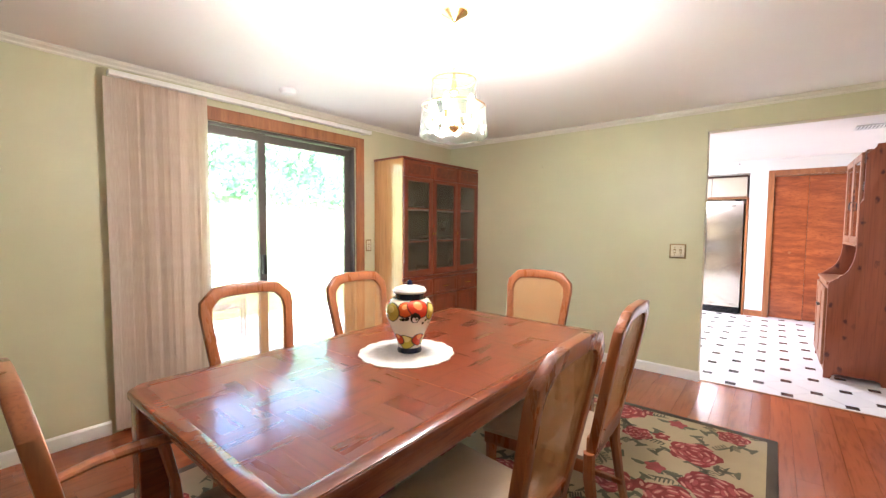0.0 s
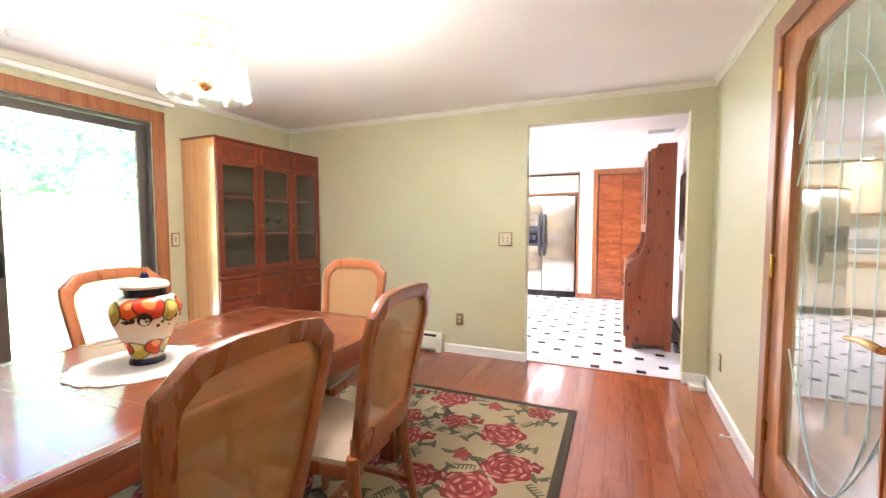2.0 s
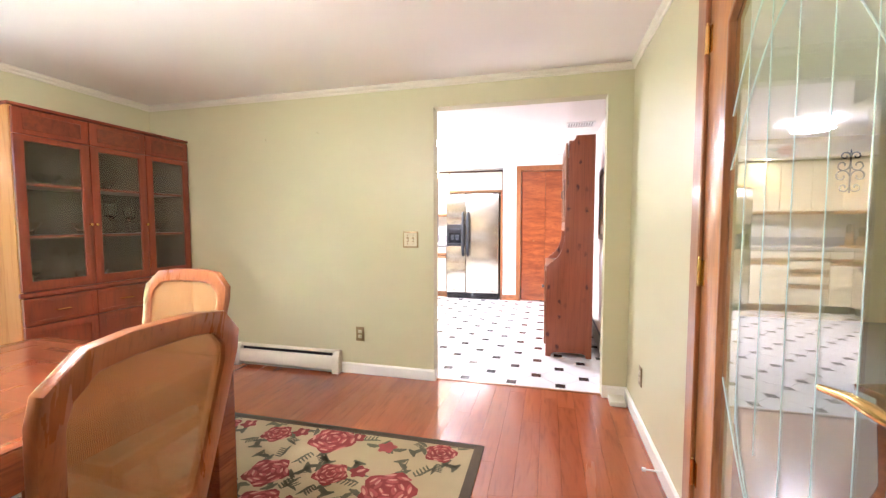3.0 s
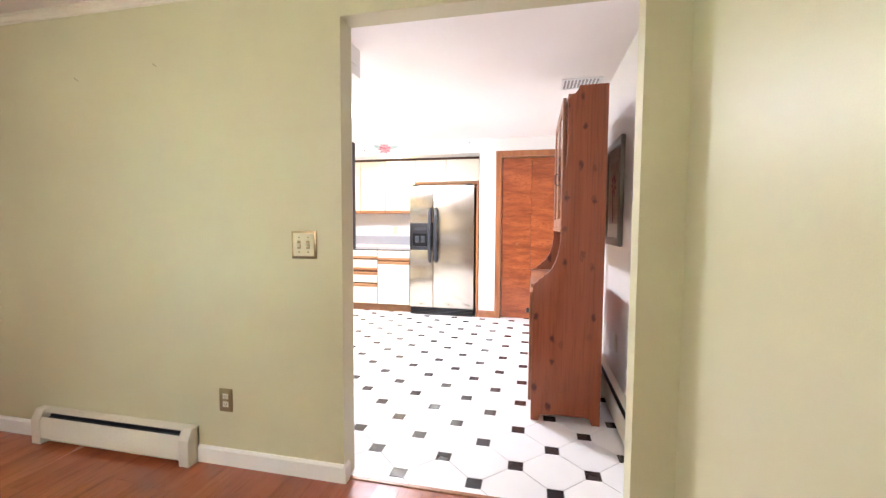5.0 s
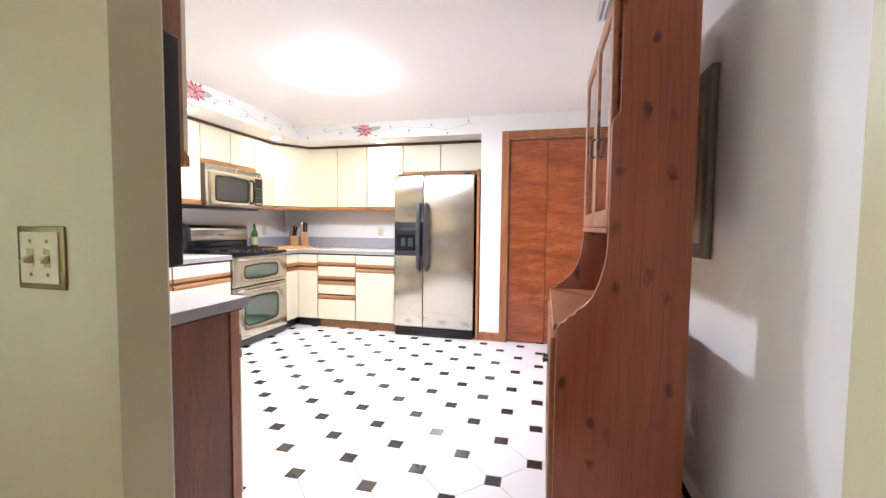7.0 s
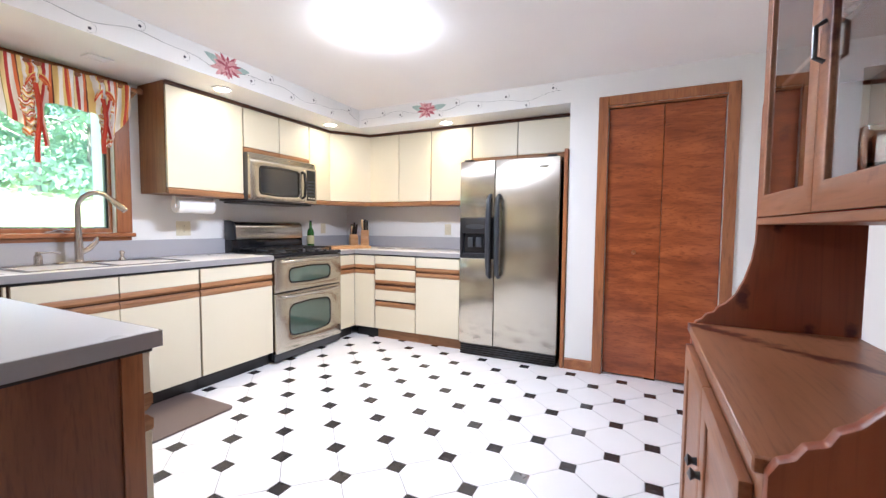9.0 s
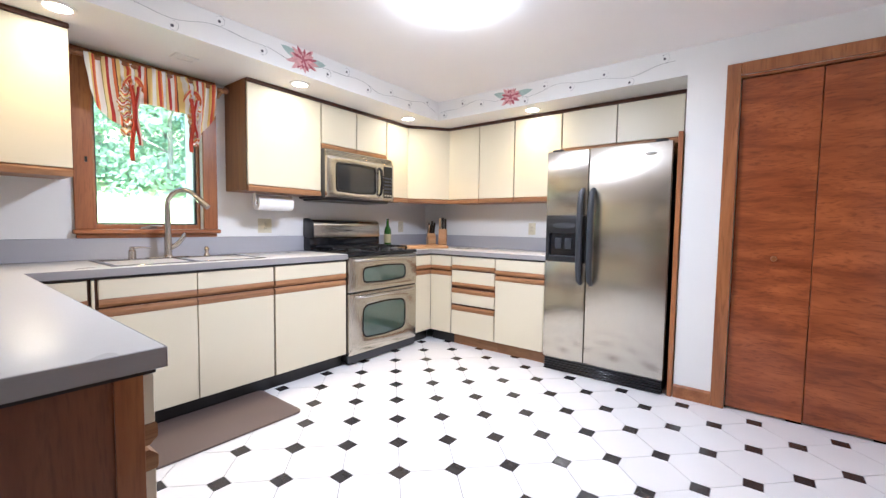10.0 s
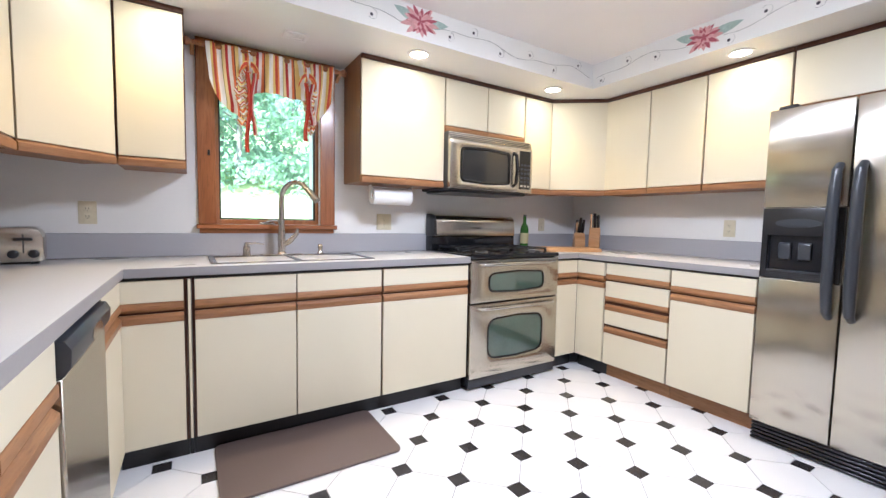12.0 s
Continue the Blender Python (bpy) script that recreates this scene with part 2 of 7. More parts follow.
nt.links.new(p.outputs[0], _ms.inputs[1])
nt.links.new(_tl.outputs[0], _ms.inputs[2])
nt.links.new(_ms.outputs[0], nt.nodes["Material Output"].inputs["Surface"])
IVORY = mat("ivory_plastic", (0.66, 0.60, 0.44), 0.35, bump=0.03)
HEATER = mat("cream_heater_enamel", (0.66, 0.62, 0.50), 0.4, var=0.04, bump=0.05)
PAPER = mat("white_paper", (0.85, 0.85, 0.84), 0.85, var=0.02, bump=0.2)
WHITEP = mat("white_plastic", (0.82, 0.81, 0.80), 0.4, bump=0.03)
MAT_RUB = mat("taupe_foam_mat", (0.135, 0.098, 0.085), 0.45, var=0.06, fine=160, bump=0.25)
BOARD = wood("light_wood_board", (0.58, 0.34, 0.16), (0.46, 0.24, 0.10), (1, 0.1, 1), 14, 0.4)
CROCHET = mat("white_crochet", (0.64, 0.61, 0.55), 0.9, var=0.12, scale=40, fine=240, bump=0.8, dist=0.002)
CARPET = mat("grey_carpet", (0.34, 0.33, 0.31), 0.95, var=0.08, fine=260, bump=0.7, dist=0.002)
LAWN = mat("mown_grass", (0.33, 0.42, 0.17), 0.9, var=0.25, scale=1.2, fine=14, bump=0.6, dist=0.02)
BARK = mat("grey_bark", (0.30, 0.28, 0.24), 0.9, var=0.3, scale=5, fine=30, bump=0.8, dist=0.01, stretch=(1, 1, 0.3))
PATIO = mat("concrete_patio", (0.66, 0.64, 0.61), 0.85, var=0.08, scale=2, fine=70, bump=0.3)
ROOFM = mat("plain_roof_board", (0.3, 0.29, 0.27), 0.9)
LEAF, nt, p = _nodes("tree_leaves")
_lz = _n(nt, "TexNoise", Scale=1.3, Detail=4.0)
nt.links.new(_coords(nt), _lz.inputs["Vector"])
_lc = _mixc(nt, _ramp(nt, _lz.outputs[0], 0.35, 0.65), (0.31, 0.46, 0.32), (0.42, 0.57, 0.42))
nt.links.new(_lc, p.inputs["Base Color"])
p.inputs["Roughness"].default_value = 0.5
_tl, _ms = nt.nodes.new("ShaderNodeBsdfTranslucent"), nt.nodes.new("ShaderNodeMixShader")
nt.links.new(_lc, _tl.inputs["Color"])
_ms.inputs[0].default_value = 0.45
nt.links.new(p.outputs[0], _ms.inputs[1])
nt.links.new(_tl.outputs[0], _ms.inputs[2])
nt.links.new(_ms.outputs[0], nt.nodes["Material Output"].inputs["Surface"])


# ---- geometry helpers ----
def box(bm, a, b, bev=0.0, seg=1):
    lo = [min(p, q) for p, q in zip(a, b)]
    hi = [max(p, q) for p, q in zip(a, b)]
    t = bmesh.new()
    bmesh.ops.create_cube(t, size=1.0)
    for v in t.verts:
        v.co = Vector([lo[i] + (v.co[i] + 0.5) * (hi[i] - lo[i]) for i in range(3)])
    if bev:
        bmesh.ops.bevel(t, geom=t.edges[:], offset=min(bev, 0.45 * min(h - l for h, l in zip(hi, lo))), segments=seg, affect="EDGES", profile=0.5)
    _join(bm, t)


def _join(bm, t, m=None):
    if m is not None:
        t.transform(m)
    me = bpy.data.meshes.new("tmp")
    t.to_mesh(me)
    t.free()
    bm.from_mesh(me)
    bpy.data.meshes.remove(me)


def prism(bm, pts, axis, a, b, bev=0.0, m=None):
    """Extrudes the outline pts along an axis from a to b; pts hold the two other coordinates in x, y, z order."""
    t = bmesh.new()

    def at(p, h):
        q = list(p)
        q.insert(axis, h)
        return q

    lo, hi = [t.verts.new(at(p, a)) for p in pts], [t.verts.new(at(p, b)) for p in pts]
    t.faces.new(lo)
    t.faces.new(hi[::-1])
    for i in range(len(pts)):
        j = (i + 1) % len(pts)
        t.faces.new((lo[j], lo[i], hi[i], hi[j]))
    bmesh.ops.recalc_face_normals(t, faces=t.faces[:])
    if bev:
        bmesh.ops.bevel(t, geom=t.edges[:], offset=bev, segments=2, affect="EDGES", profile=0.5)
    _join(bm, t, m)


def ring(bm, outer, inner, axis, a, b, bev=0.0, m=None):
    """A flat frame between two outlines with the same number of points."""
    t = bmesh.new()

    def at(p, h):
        q = list(p)
        q.insert(axis, h)
        return q

    rows = [[t.verts.new(at(p, h)) for p in pts] for pts, h in ((outer, a), (outer, b), (inner, b), (inner, a))]
    n = len(outer)
    for r in range(4):
        for i in range(n):
            j = (i + 1) % n
            t.faces.new((rows[r][i], rows[r][j], rows[(r + 1) % 4][j], rows[(r + 1) % 4][i]))
    bmesh.ops.recalc_face_normals(t, faces=t.faces[:])
    if bev:
        bmesh.ops.bevel(t, geom=[e for e in t.edges if e.calc_face_angle(0) > 1.0], offset=bev, segments=2, affect="EDGES", profile=0.5)
    _join(bm, t, m)


def lathe(bm, profile, at=(0, 0, 0), seg=28, m=None):
    t = bmesh.new()
    rows = []
    for r, z in profile:
        rows.append([t.verts.new((r * math.cos(2 * math.pi * k / seg), r * math.sin(2 * math.pi * k / seg), z)) for k in range(seg)] if r > 1e-5 else [t.verts.new((0, 0, z))])
    for p, q in zip(rows, rows[1:]):
        for k in range(seg):
            j = (k + 1) % seg
            if len(p) == 1 and len(q) == 1:
                continue
            if len(p) == 1:
                t.faces.new((p[0], q[j], q[k]))
            elif len(q) == 1:
                t.faces.new((p[k], p[j], q[0]))
            else:
                t.faces.new((p[k], p[j], q[j], q[k]))
    bmesh.ops.recalc_face_normals(t, faces=t.faces[:])
    _join(bm, t, (Matrix.Translation(at) @ m) if m is not None else Matrix.Translation(at))


def tube(bm, pts, r, seg=8, flat=1.0):
    pts = [Vector(p) for p in pts]
    rs = r if isinstance(r, (list, tuple)) else [r] * len(pts)
    up = None
    rows = []
    for i, p in enumerate(pts):
        d = (pts[min(i + 1, len(pts) - 1)] - pts[max(i - 1, 0)]).normalized()
        if up is None:
            up = Vector((0, 0, 1)) if abs(d.z) < 0.9 else Vector((1, 0, 0))
        side = d.cross(up).normalized()
        up = side.cross(d).normalized()
        rows.append([bm.verts.new(p + rs[i] * (math.cos(2 * math.pi * k / seg) * side + flat * math.sin(2 * math.pi * k / seg) * up)) for k in range(seg)])
    for p, q in zip(rows, rows[1:]):
        for k in range(seg):
            bm.faces.new((p[k], p[(k + 1) % seg], q[(k + 1) % seg], q[k]))
    bm.faces.new(rows[0][::-1])
    bm.faces.new(rows[-1])


def arc(c, r, a0, a1, n, plane="xz"):
    out = []
    for i in range(n + 1):
        a = radians(a0 + (a1 - a0) * i / n)
        u, v = r * math.cos(a), r * math.sin(a)
        out.append({"xz": (c[0] + u, c[1], c[2] + v), "xy": (c[0] + u, c[1] + v, c[2]), "yz": (c[0], c[1] + u, c[2] + v)}[plane])
    return out


def mesh_of(name, bm, materials, smooth=True):
    me = bpy.data.meshes.new(name)
    bm.normal_update()
    bm.to_mesh(me)
    bm.free()
    for mt in materials if isinstance(materials, (list, tuple)) else [materials]:
        me.materials.append(mt)
    if smooth:
        me.shade_smooth()
        me.set_sharp_from_angle(angle=radians(38))
    return me


def part(name, bm, material, parent=None, label="", smooth=True):
    ob = new(name, mesh_of(name, bm, material, smooth))
    ob.parent = parent
    return tagged(ob, label)


def thing(name, m, label, category, group=""):
    ob = new(name)
    ob.empty_display_size = 0.1
    ob.matrix_basis = m
    return tagged(ob, label, category, group)


def solid(name, bm, material, label, category, group="", m=None):
    ob = part(name, bm, material)
    if m is not None:
        ob.matrix_basis = m
    return tagged(ob, label, category, group)


def structure(name, bm, material, label="", category="", smooth=False):
    return tagged(part(name, bm, material, None, "", smooth), label, category, "", "structure")


def B():
    return bmesh.new()


def boxpart(name, a, b, material, parent=None, bev=0.0, label=""):
    bm = B()
    box(bm, a, b, bev)
    return part(name, bm, material, parent, label)


def wall(name, axis, c0, c1, a0, a1, z0, z1, holes, material, label):
    """A wall between c0 and c1 on its thin axis (0: x, 1: y), from a0 to a1, with holes (a0, a1, z0, z1) through it."""
    aa = sorted({a0, a1, *(h[0] for h in holes), *(h[1] for h in holes)})
    zz = sorted({z0, z1, *(h[2] for h in holes), *(h[3] for h in holes)})
    bm = B()

    def is_solid(i, k):
        if not (0 <= i < len(aa) - 1 and 0 <= k < len(zz) - 1):
            return False
        ca, cz = (aa[i] + aa[i + 1]) / 2, (zz[k] + zz[k + 1]) / 2
        return not any(h[0] < ca < h[1] and h[2] < cz < h[3] for h in holes)

    def q(*pts):
        bm.faces.new([bm.verts.new((c, a, z) if axis == 0 else (a, c, z)) for c, a, z in pts])

    for i in range(len(aa) - 1):
        for k in range(len(zz) - 1):
            if not is_solid(i, k):
                continue
            l, r, d, u = aa[i], aa[i + 1], zz[k], zz[k + 1]
            q((c0, l, d), (c0, r, d), (c0, r, u), (c0, l, u))
            q((c1, l, d), (c1, r, d), (c1, r, u), (c1, l, u))
            if not is_solid(i - 1, k):
                q((c0, l, d), (c1, l, d), (c1, l, u), (c0, l, u))
            if not is_solid(i + 1, k):
                q((c0, r, d), (c1, r, d), (c1, r, u), (c0, r, u))
            if not is_solid(i, k - 1):
                q((c0, l, d), (c1, l, d), (c1, r, d), (c0, r, d))
            if not is_solid(i, k + 1):
                q((c0, l, u), (c1, l, u), (c1, r, u), (c0, r, u))
    bmesh.ops.remove_doubles(bm, verts=bm.verts[:], dist=1e-5)
    bmesh.ops.recalc_face_normals(bm, faces=bm.faces[:])
    return structure(name, bm, material, label, "wall")


def bx(name, a, b, material, label, category="", bev=0.0):
    bm = B()
    box(bm, a, b, bev)
    return structure(name, bm, material, label, category)


# ---- the shell ----
H = 2.343
DW, DE, DN, DS = -2.71, 1.463, 4.40, -1.30      # dining room: west, east, north, south
KW, KE, KN, KS = -2.58, 1.463, 8.65, 4.516      # kitchen
OPEN = (0.042, 1.297, 0.0, 2.143)
SL = (1.09, 2.885, 0.0, 2.09)                   # sliding door
FD = (1.98, 3.03, 0.0, 2.09)                    # glass door in the east wall
WIN = (5.545, 6.155, 1.10, 2.07)                # kitchen window
CL = (0.484, 1.247, 0.0, 2.100)                 # closet

wall("wall_north", 1, DN, 4.512, -2.85, 1.463, 0, H, [OPEN], GREEN, "pale green painted wall with an open doorway")
wall("wall_kitchen_south", 1, 4.5125, KS, -2.58, 1.463, 0, H, [(0.042, 1.297, 0.0, 2.143)], WHITE_WALL, "white painted kitchen wall")
wall("wall_west", 0, -2.87, DW, DS, DN, 0, H, [SL], GREEN, "pale green painted wall with a sliding door")
wall("wall_east", 0, DE, 1.59, DS - 0.15, 4.512, 0, H, [FD], GREEN, "pale green painted wall with a glass door")
wall("wall_south", 1, DS - 0.15, DS, -2.87, 1.463, 0, H, [], GREEN, "pale green painted wall")
wall("wall_kitchen_west", 0, -2.87, KW, KS, 8.80, 0, H, [WIN], WHITE_WALL, "white painted kitchen wall with a window")
wall("wall_kitchen_north", 1, KN, 8.80, KW, 1.463, 0, H, [], WHITE_WALL, "white painted kitchen wall")
wall("wall_kitchen_east", 0, KE, 1.59, 4.512, 8.80, 0, H, [], WHITE_WALL, "white painted kitchen wall")
wall("wall_closet", 1, 8.02, 8.12, 0.195, KE, 0, H, [CL], WHITE_WALL, "white painted wall with a closet opening")
wall("wall_fridge_side", 0, 0.195, 0.27, 8.12, KN, 0, H, [], WHITE_WALL, "white painted return wall")

bm = B()
box(bm, (-2.87, DS - 0.15, H), (1.59, 4.512, H + 0.15))
structure("ceiling", bm, CEIL, "smooth off-white painted ceiling", "ceiling")
bm = B()
box(bm, (-2.87, 4.512, H), (1.59, 8.80, H + 0.15))
structure("ceiling_kitchen", bm, CEIL, "smooth white painted kitchen ceiling", "ceiling")
bm = B()
SOF = 2.163
SX, SY = -1.90, 8.02
box(bm, (KW, KS, SOF), (SX, KN, H - 0.001))
box(bm, (SX, SY, SOF), (0.195, KN, H - 0.001))
box(bm, (SX, KS, SOF), (-0.22, 5.21, H - 0.001))
structure("soffit", bm, WHITE_WALL, "white painted soffit above the wall cabinets", "ceiling")
bx("floor", (-2.87, DS - 0.15, -0.12), (1.59, 4.44, -0.012), SUBFLOOR, "cherry plank floor", "floor")
bx("floor_kitchen", (-2.87, 4.44, -0.12), (1.59, 8.80, -0.003), GROUT, "white octagon vinyl floor with black insets", "floor")
bx("threshold", (0.042, 4.428, -0.011), (1.297, 4.452, 0.006), CASING, "dark wood threshold strip", "threshold", 0.003)

# crown, baseboards
def crown(name, axis, c, s, a0, a1):
    prof = [(0, 0), (0, -0.046), (0.006, -0.046), (0.010, -0.040), (0.010, -0.034), (0.006, -0.031), (0.010, -0.025), (0.022, -0.014), (0.022, -0.009), (0.027, -0.007), (0.027, 0)]
    bm = B()
    prism(bm, [(c + s * u, H - 0.001 + v) for u, v in prof], 1 if axis == 0 else 0, a0, a1)
    structure(name, bm, CROWNP, "cream painted crown moulding", "moulding")


crown("crown_moulding_north", 1, DN, -1, DW, DE)
crown("crown_moulding_west", 0, DW, 1, DS, DN)
crown("crown_moulding_east", 0, DE, -1, DS, DN)


def base(name, axis, c, s, a0, a1, material=TRIM, h=0.088):
    bm = B()
    prism(bm, [(c, 0.001), (c + s * 0.014, 0.001), (c + s * 0.014, h - 0.012), (c + s * 0.006, h), (c, h)], 1 if axis == 0 else 0, a0, a1)
    structure(name, bm, material, "painted baseboard" if material is TRIM else "stained wood baseboard", "baseboard")


base("baseboard_north", 1, DN, -1, -0.763, 0.042)
base("baseboard_jamb", 0, 0.042, 1, 4.386, 4.44)
base("baseboard_north_east", 1, DN, -1, 1.297, DE)
base("baseboard_east", 0, DE, -1, 3.12, 4.386)
base("baseboard_east_south", 0, DE, -1, DS, 1.89)
base("baseboard_west", 0, DW, 1, DS, 0.93)
base("baseboard_closet", 1, 8.02, -1, 0.195, 0.410, CASING_H, 0.09)


def casing(name, axis, c, s, a0, a1, top, w=0.085, foot=0.0, material=CASING):
    """Three boards round an opening, on the face c, standing out to the side s."""
    bm = B()

    def b(u0, u1, z0, z1, d0=0.0, d1=0.018):
        p, q = (c + s * d0, u0, z0), (c + s * d1, u1, z1)
        if axis == 1:
            p, q = (u0, c + s * d0, z0), (u1, c + s * d1, z1)
        box(bm, p, q, 0.004)

    b(a0 - w, a0, foot, top + w)
    b(a1, a1 + w, foot, top + w)
    b(a0 + 0.0005, a1 - 0.0005, top, top + w)
    return structure(name, bm, material, "reddish stained wood door casing", "casing")


casing("door_casing_east", 0, DE, -1, FD[0], FD[1], FD[3])
casing("door_casing_slider", 0, DW, 1, SL[0], SL[1], SL[3], 0.10)
casing("door_casing_closet", 1, 8.02, -1, CL[0], CL[1], CL[3], 0.073)


# ---- sliding door ----
bm = B()
y0, y1, zt = SL[0], SL[1], SL[3]
for a, b in (((-2.85, y0, 0), (-2.72, y0 + 0.02, zt)), ((-2.85, y1 - 0.02, 0), (-2.72, y1, zt)), ((-2.85, y0 + 0.02, zt - 0.02), (-2.72, y1 - 0.02, zt)), ((-2.85, y0 + 0.02, 0.0), (-2.72, y1 - 0.02, 0.03))):
    box(bm, a, b, 0.002)
structure("sliding_door_frame", bm, BRONZE, "dark bronze aluminium sliding door frame", "door")


def sash(name, ya, yb, x, label):
    t = thing(name, pose(0, 0, 0), label, "door", "sliding glass doors")
    bm = B()
    w = 0.062
    o = [(ya, 0.035), (yb, 0.035), (yb, zt - 0.025), (ya, zt - 0.025)]
    i = [(ya + w, 0.035 + 0.09), (yb - w, 0.035 + 0.09), (yb - w, zt - 0.025 - w), (ya + w, zt - 0.025 - w)]
    ring(bm, o, i, 0, x, x + 0.035, 0.003)
    part("frame", bm, BRONZE, t)
    g = boxpart("pane", (x + 0.012, ya + w - 0.005, 0.12), (x + 0.018, yb - w + 0.005, zt - 0.08), GLASS, t)
    g.visible_shadow = False
    return t


sash("sliding_door_panel", 1.93, y1 - 0.022, -2.80, "fixed glass door panel in a dark bronze frame")
s = sash("sliding_door_panel", y0 + 0.022, 1.985, -2.762, "sliding glass door panel in a dark bronze frame, closed")
bm = B()
box(bm, (-2.726, 1.935, 0.93), (-2.695, 1.965, 1.09), 0.006, 2)
part("handle", bm, BLACK, s, "black pull handle")

# vertical blinds stacked at one side of the sliding door
t = thing("vertical_blinds", pose(0, 0, 0), "beige fabric vertical blinds drawn aside from the sliding door", "blinds")
bm = B()
box(bm, (-2.665, 0.965, 2.228), (-2.615, 3.02, 2.262), 0.004)
part("head_rail", bm, TRIM, t, "white head rail")
for y in (1.2, 2.2, 2.95):
    boxpart("bracket", (-2.71, y, 2.225), (-2.64, y + 0.03, 2.245), TRIM, t)
vm = None
for k in range(26):
    y = 0.985 + k * 0.0195
    if vm is None:
        bm = B()
        cols = 6
        vs = [[bm.verts.new((0.044 * (2 * c / cols - 1), 0.006 * math.sin(math.pi * c / cols), z)) for c in range(cols + 1)] for z in (0.035, 1.1, 2.222)]
        for r in range(2):
            for c in range(cols):
                bm.faces.new((vs[r][c], vs[r][c + 1], vs[r + 1][c + 1], vs[r + 1][c]))
        vm = mesh_of("vane", bm, BLINDCLOTH)
    v = new("vane", vm)
    v.parent = t
    v.matrix_basis = pose(-2.64, y, 0, 0, 0, random.choice((62, 78, 55, 70, 84, 48)) + random.uniform(-5, 5))

# smoke alarm, ceiling
bm = B()
lathe(bm, [(0.0, 0), (0.06, 0), (0.06, -0.012), (0.048, -0.032), (0.02, -0.036), (0, -0.036)], (-2.35, 1.97, H - 0.0005))
solid("smoke_alarm", bm, WHITEP, "round white smoke alarm on the ceiling", "smoke alarm")


# ---- glass door in the east wall ----
t = thing("glass_door", pose(0, 0, 0), "closed orange-brown wooden door with tall bevelled glass pane", "door")
ya, yb, za, zb = FD[0] + 0.004, FD[1] - 0.004, 0.012, FD[3] - 0.004
sy0, sy1, gz0, gz1, cc = ya + 0.15, yb - 0.16, 0.26, 1.985, 0.085
outer = [(ya, za), (yb, za), (yb, (za + zb) / 2), (yb, zb), (yb - 0.2, zb), (ya + 0.2, zb), (ya, zb), (ya, (za + zb) / 2)]
inner = [(sy0, gz0), (sy1, gz0), (sy1, 1.2), (sy1, gz1 - cc), (sy1 - cc, gz1), (sy0 + cc, gz1), (sy0, gz1 - cc), (sy0, 1.2)]
bm = B()
ring(bm, outer, inner, 0, 1.463 - 0.004, 1.463 + 0.034, 0.003)
part("leaf", bm, DOORWOOD, t)
bm = B()
shr = [(y + 0.014 * (1 if y < 2.57 else -1), z + 0.014 * (1 if z < 1.0 else (-1 if z > 1.5 else 0))) for y, z in inner]
ring(bm, inner, shr, 0, 1.463 - 0.010, 1.463 + 0.020, 0.003)
part("glazing_bead", bm, CASING, t)
bm = B()
prism(bm, shr, 0, 1.474, 1.480)
g = part("pane", bm, glass("bevelled_door_glass", (1.0, 0.95, 0.88), 0.0, 1.75), t)
# Pale matt colours paint the glints of the cames and clear bevels.
CAME = mat("pale_came_glint", (0.60, 0.74, 0.70), 0.35, 0.0, bump=0.0)
BEVELG = mat("pale_bevel_glint", (0.68, 0.80, 0.77), 0.25, 0.0, bump=0.0)
cy = (sy0 + sy1) / 2
hw = (sy1 - sy0) / 2 - 0.014
xq = 1.4725
lines = [[(cy + u * hw, gz0 + 0.30 + 0.1 * abs(u)), (cy + u * hw, 1.95 - 0.22 * u * u)] for u in (-0.70, -0.36, 0.0, 0.36, 0.70)]
for sgn in (-1, 1):
    lines.append([(cy + sgn * hw * (0.98 - 0.98 * i / 12), 1.42 + 0.40 * math.sin(math.pi / 2 * i / 12)) for i in range(13)])
    lines.append([(cy + sgn * hw * (0.10 + 0.88 * i / 10), 1.95 - 0.36 * (i / 10) ** 2) for i in range(11)])
    lines.append([(cy + sgn * hw * (0.98 - 0.98 * i / 10), 0.74 - 0.40 * math.sin(math.pi / 2 * i / 10)) for i in range(11)])
    lines.append([(cy + sgn * hw * (0.10 + 0.60 * math.sin(math.pi / 2 * i / 12)), 0.30 + 0.42 * i / 12) for i in range(13)])
for i, ln in enumerate(lines):
    bm = B()
    tube(bm, [(xq, y, z) for y, z in ln], 0.0017 if i < 5 else 0.0024, 6, 0.6)
    part("came", bm, CAME if i < 5 else BEVELG, t)
for z in (0.30, 1.067, 1.905):
    bm = B()
    tube(bm, [(1.451, FD[1] - 0.001, z - 0.05), (1.451, FD[1] - 0.001, z + 0.05)], 0.007, 10)
    lathe(bm, [(0, 0), (0.006, 0.002), (0.004, 0.010), (0, 0.012)], (1.451, FD[1] - 0.001, z + 0.05), 10)
    box(bm, (1.4585, FD[1] - 0.03, z - 0.048), (1.4605, FD[1] + 0.028, z + 0.048))
    part("hinge", bm, BRASS, t, "brass hinge")
bm = B()
hx, hy, hz = 1.459, ya + 0.10, 0.945
lathe(bm, [(0, 0), (0.028, 0), (0.027, 0.008), (0.016, 0.012), (0.010, 0.02), (0.010, 0.05), (0, 0.052)], (hx, hy, hz), 20, Matrix.Rotation(radians(-90), 4, "Y"))
tube(bm, [(hx - 0.045, hy, hz), (hx - 0.05, hy + 0.03, hz + 0.004), (hx - 0.047, hy + 0.09, hz + 0.002), (hx - 0.05, hy + 0.16, hz - 0.008)], [0.011, 0.012, 0.010, 0.007], 10)
part("handle", bm, BRASS, t, "brass lever handle")

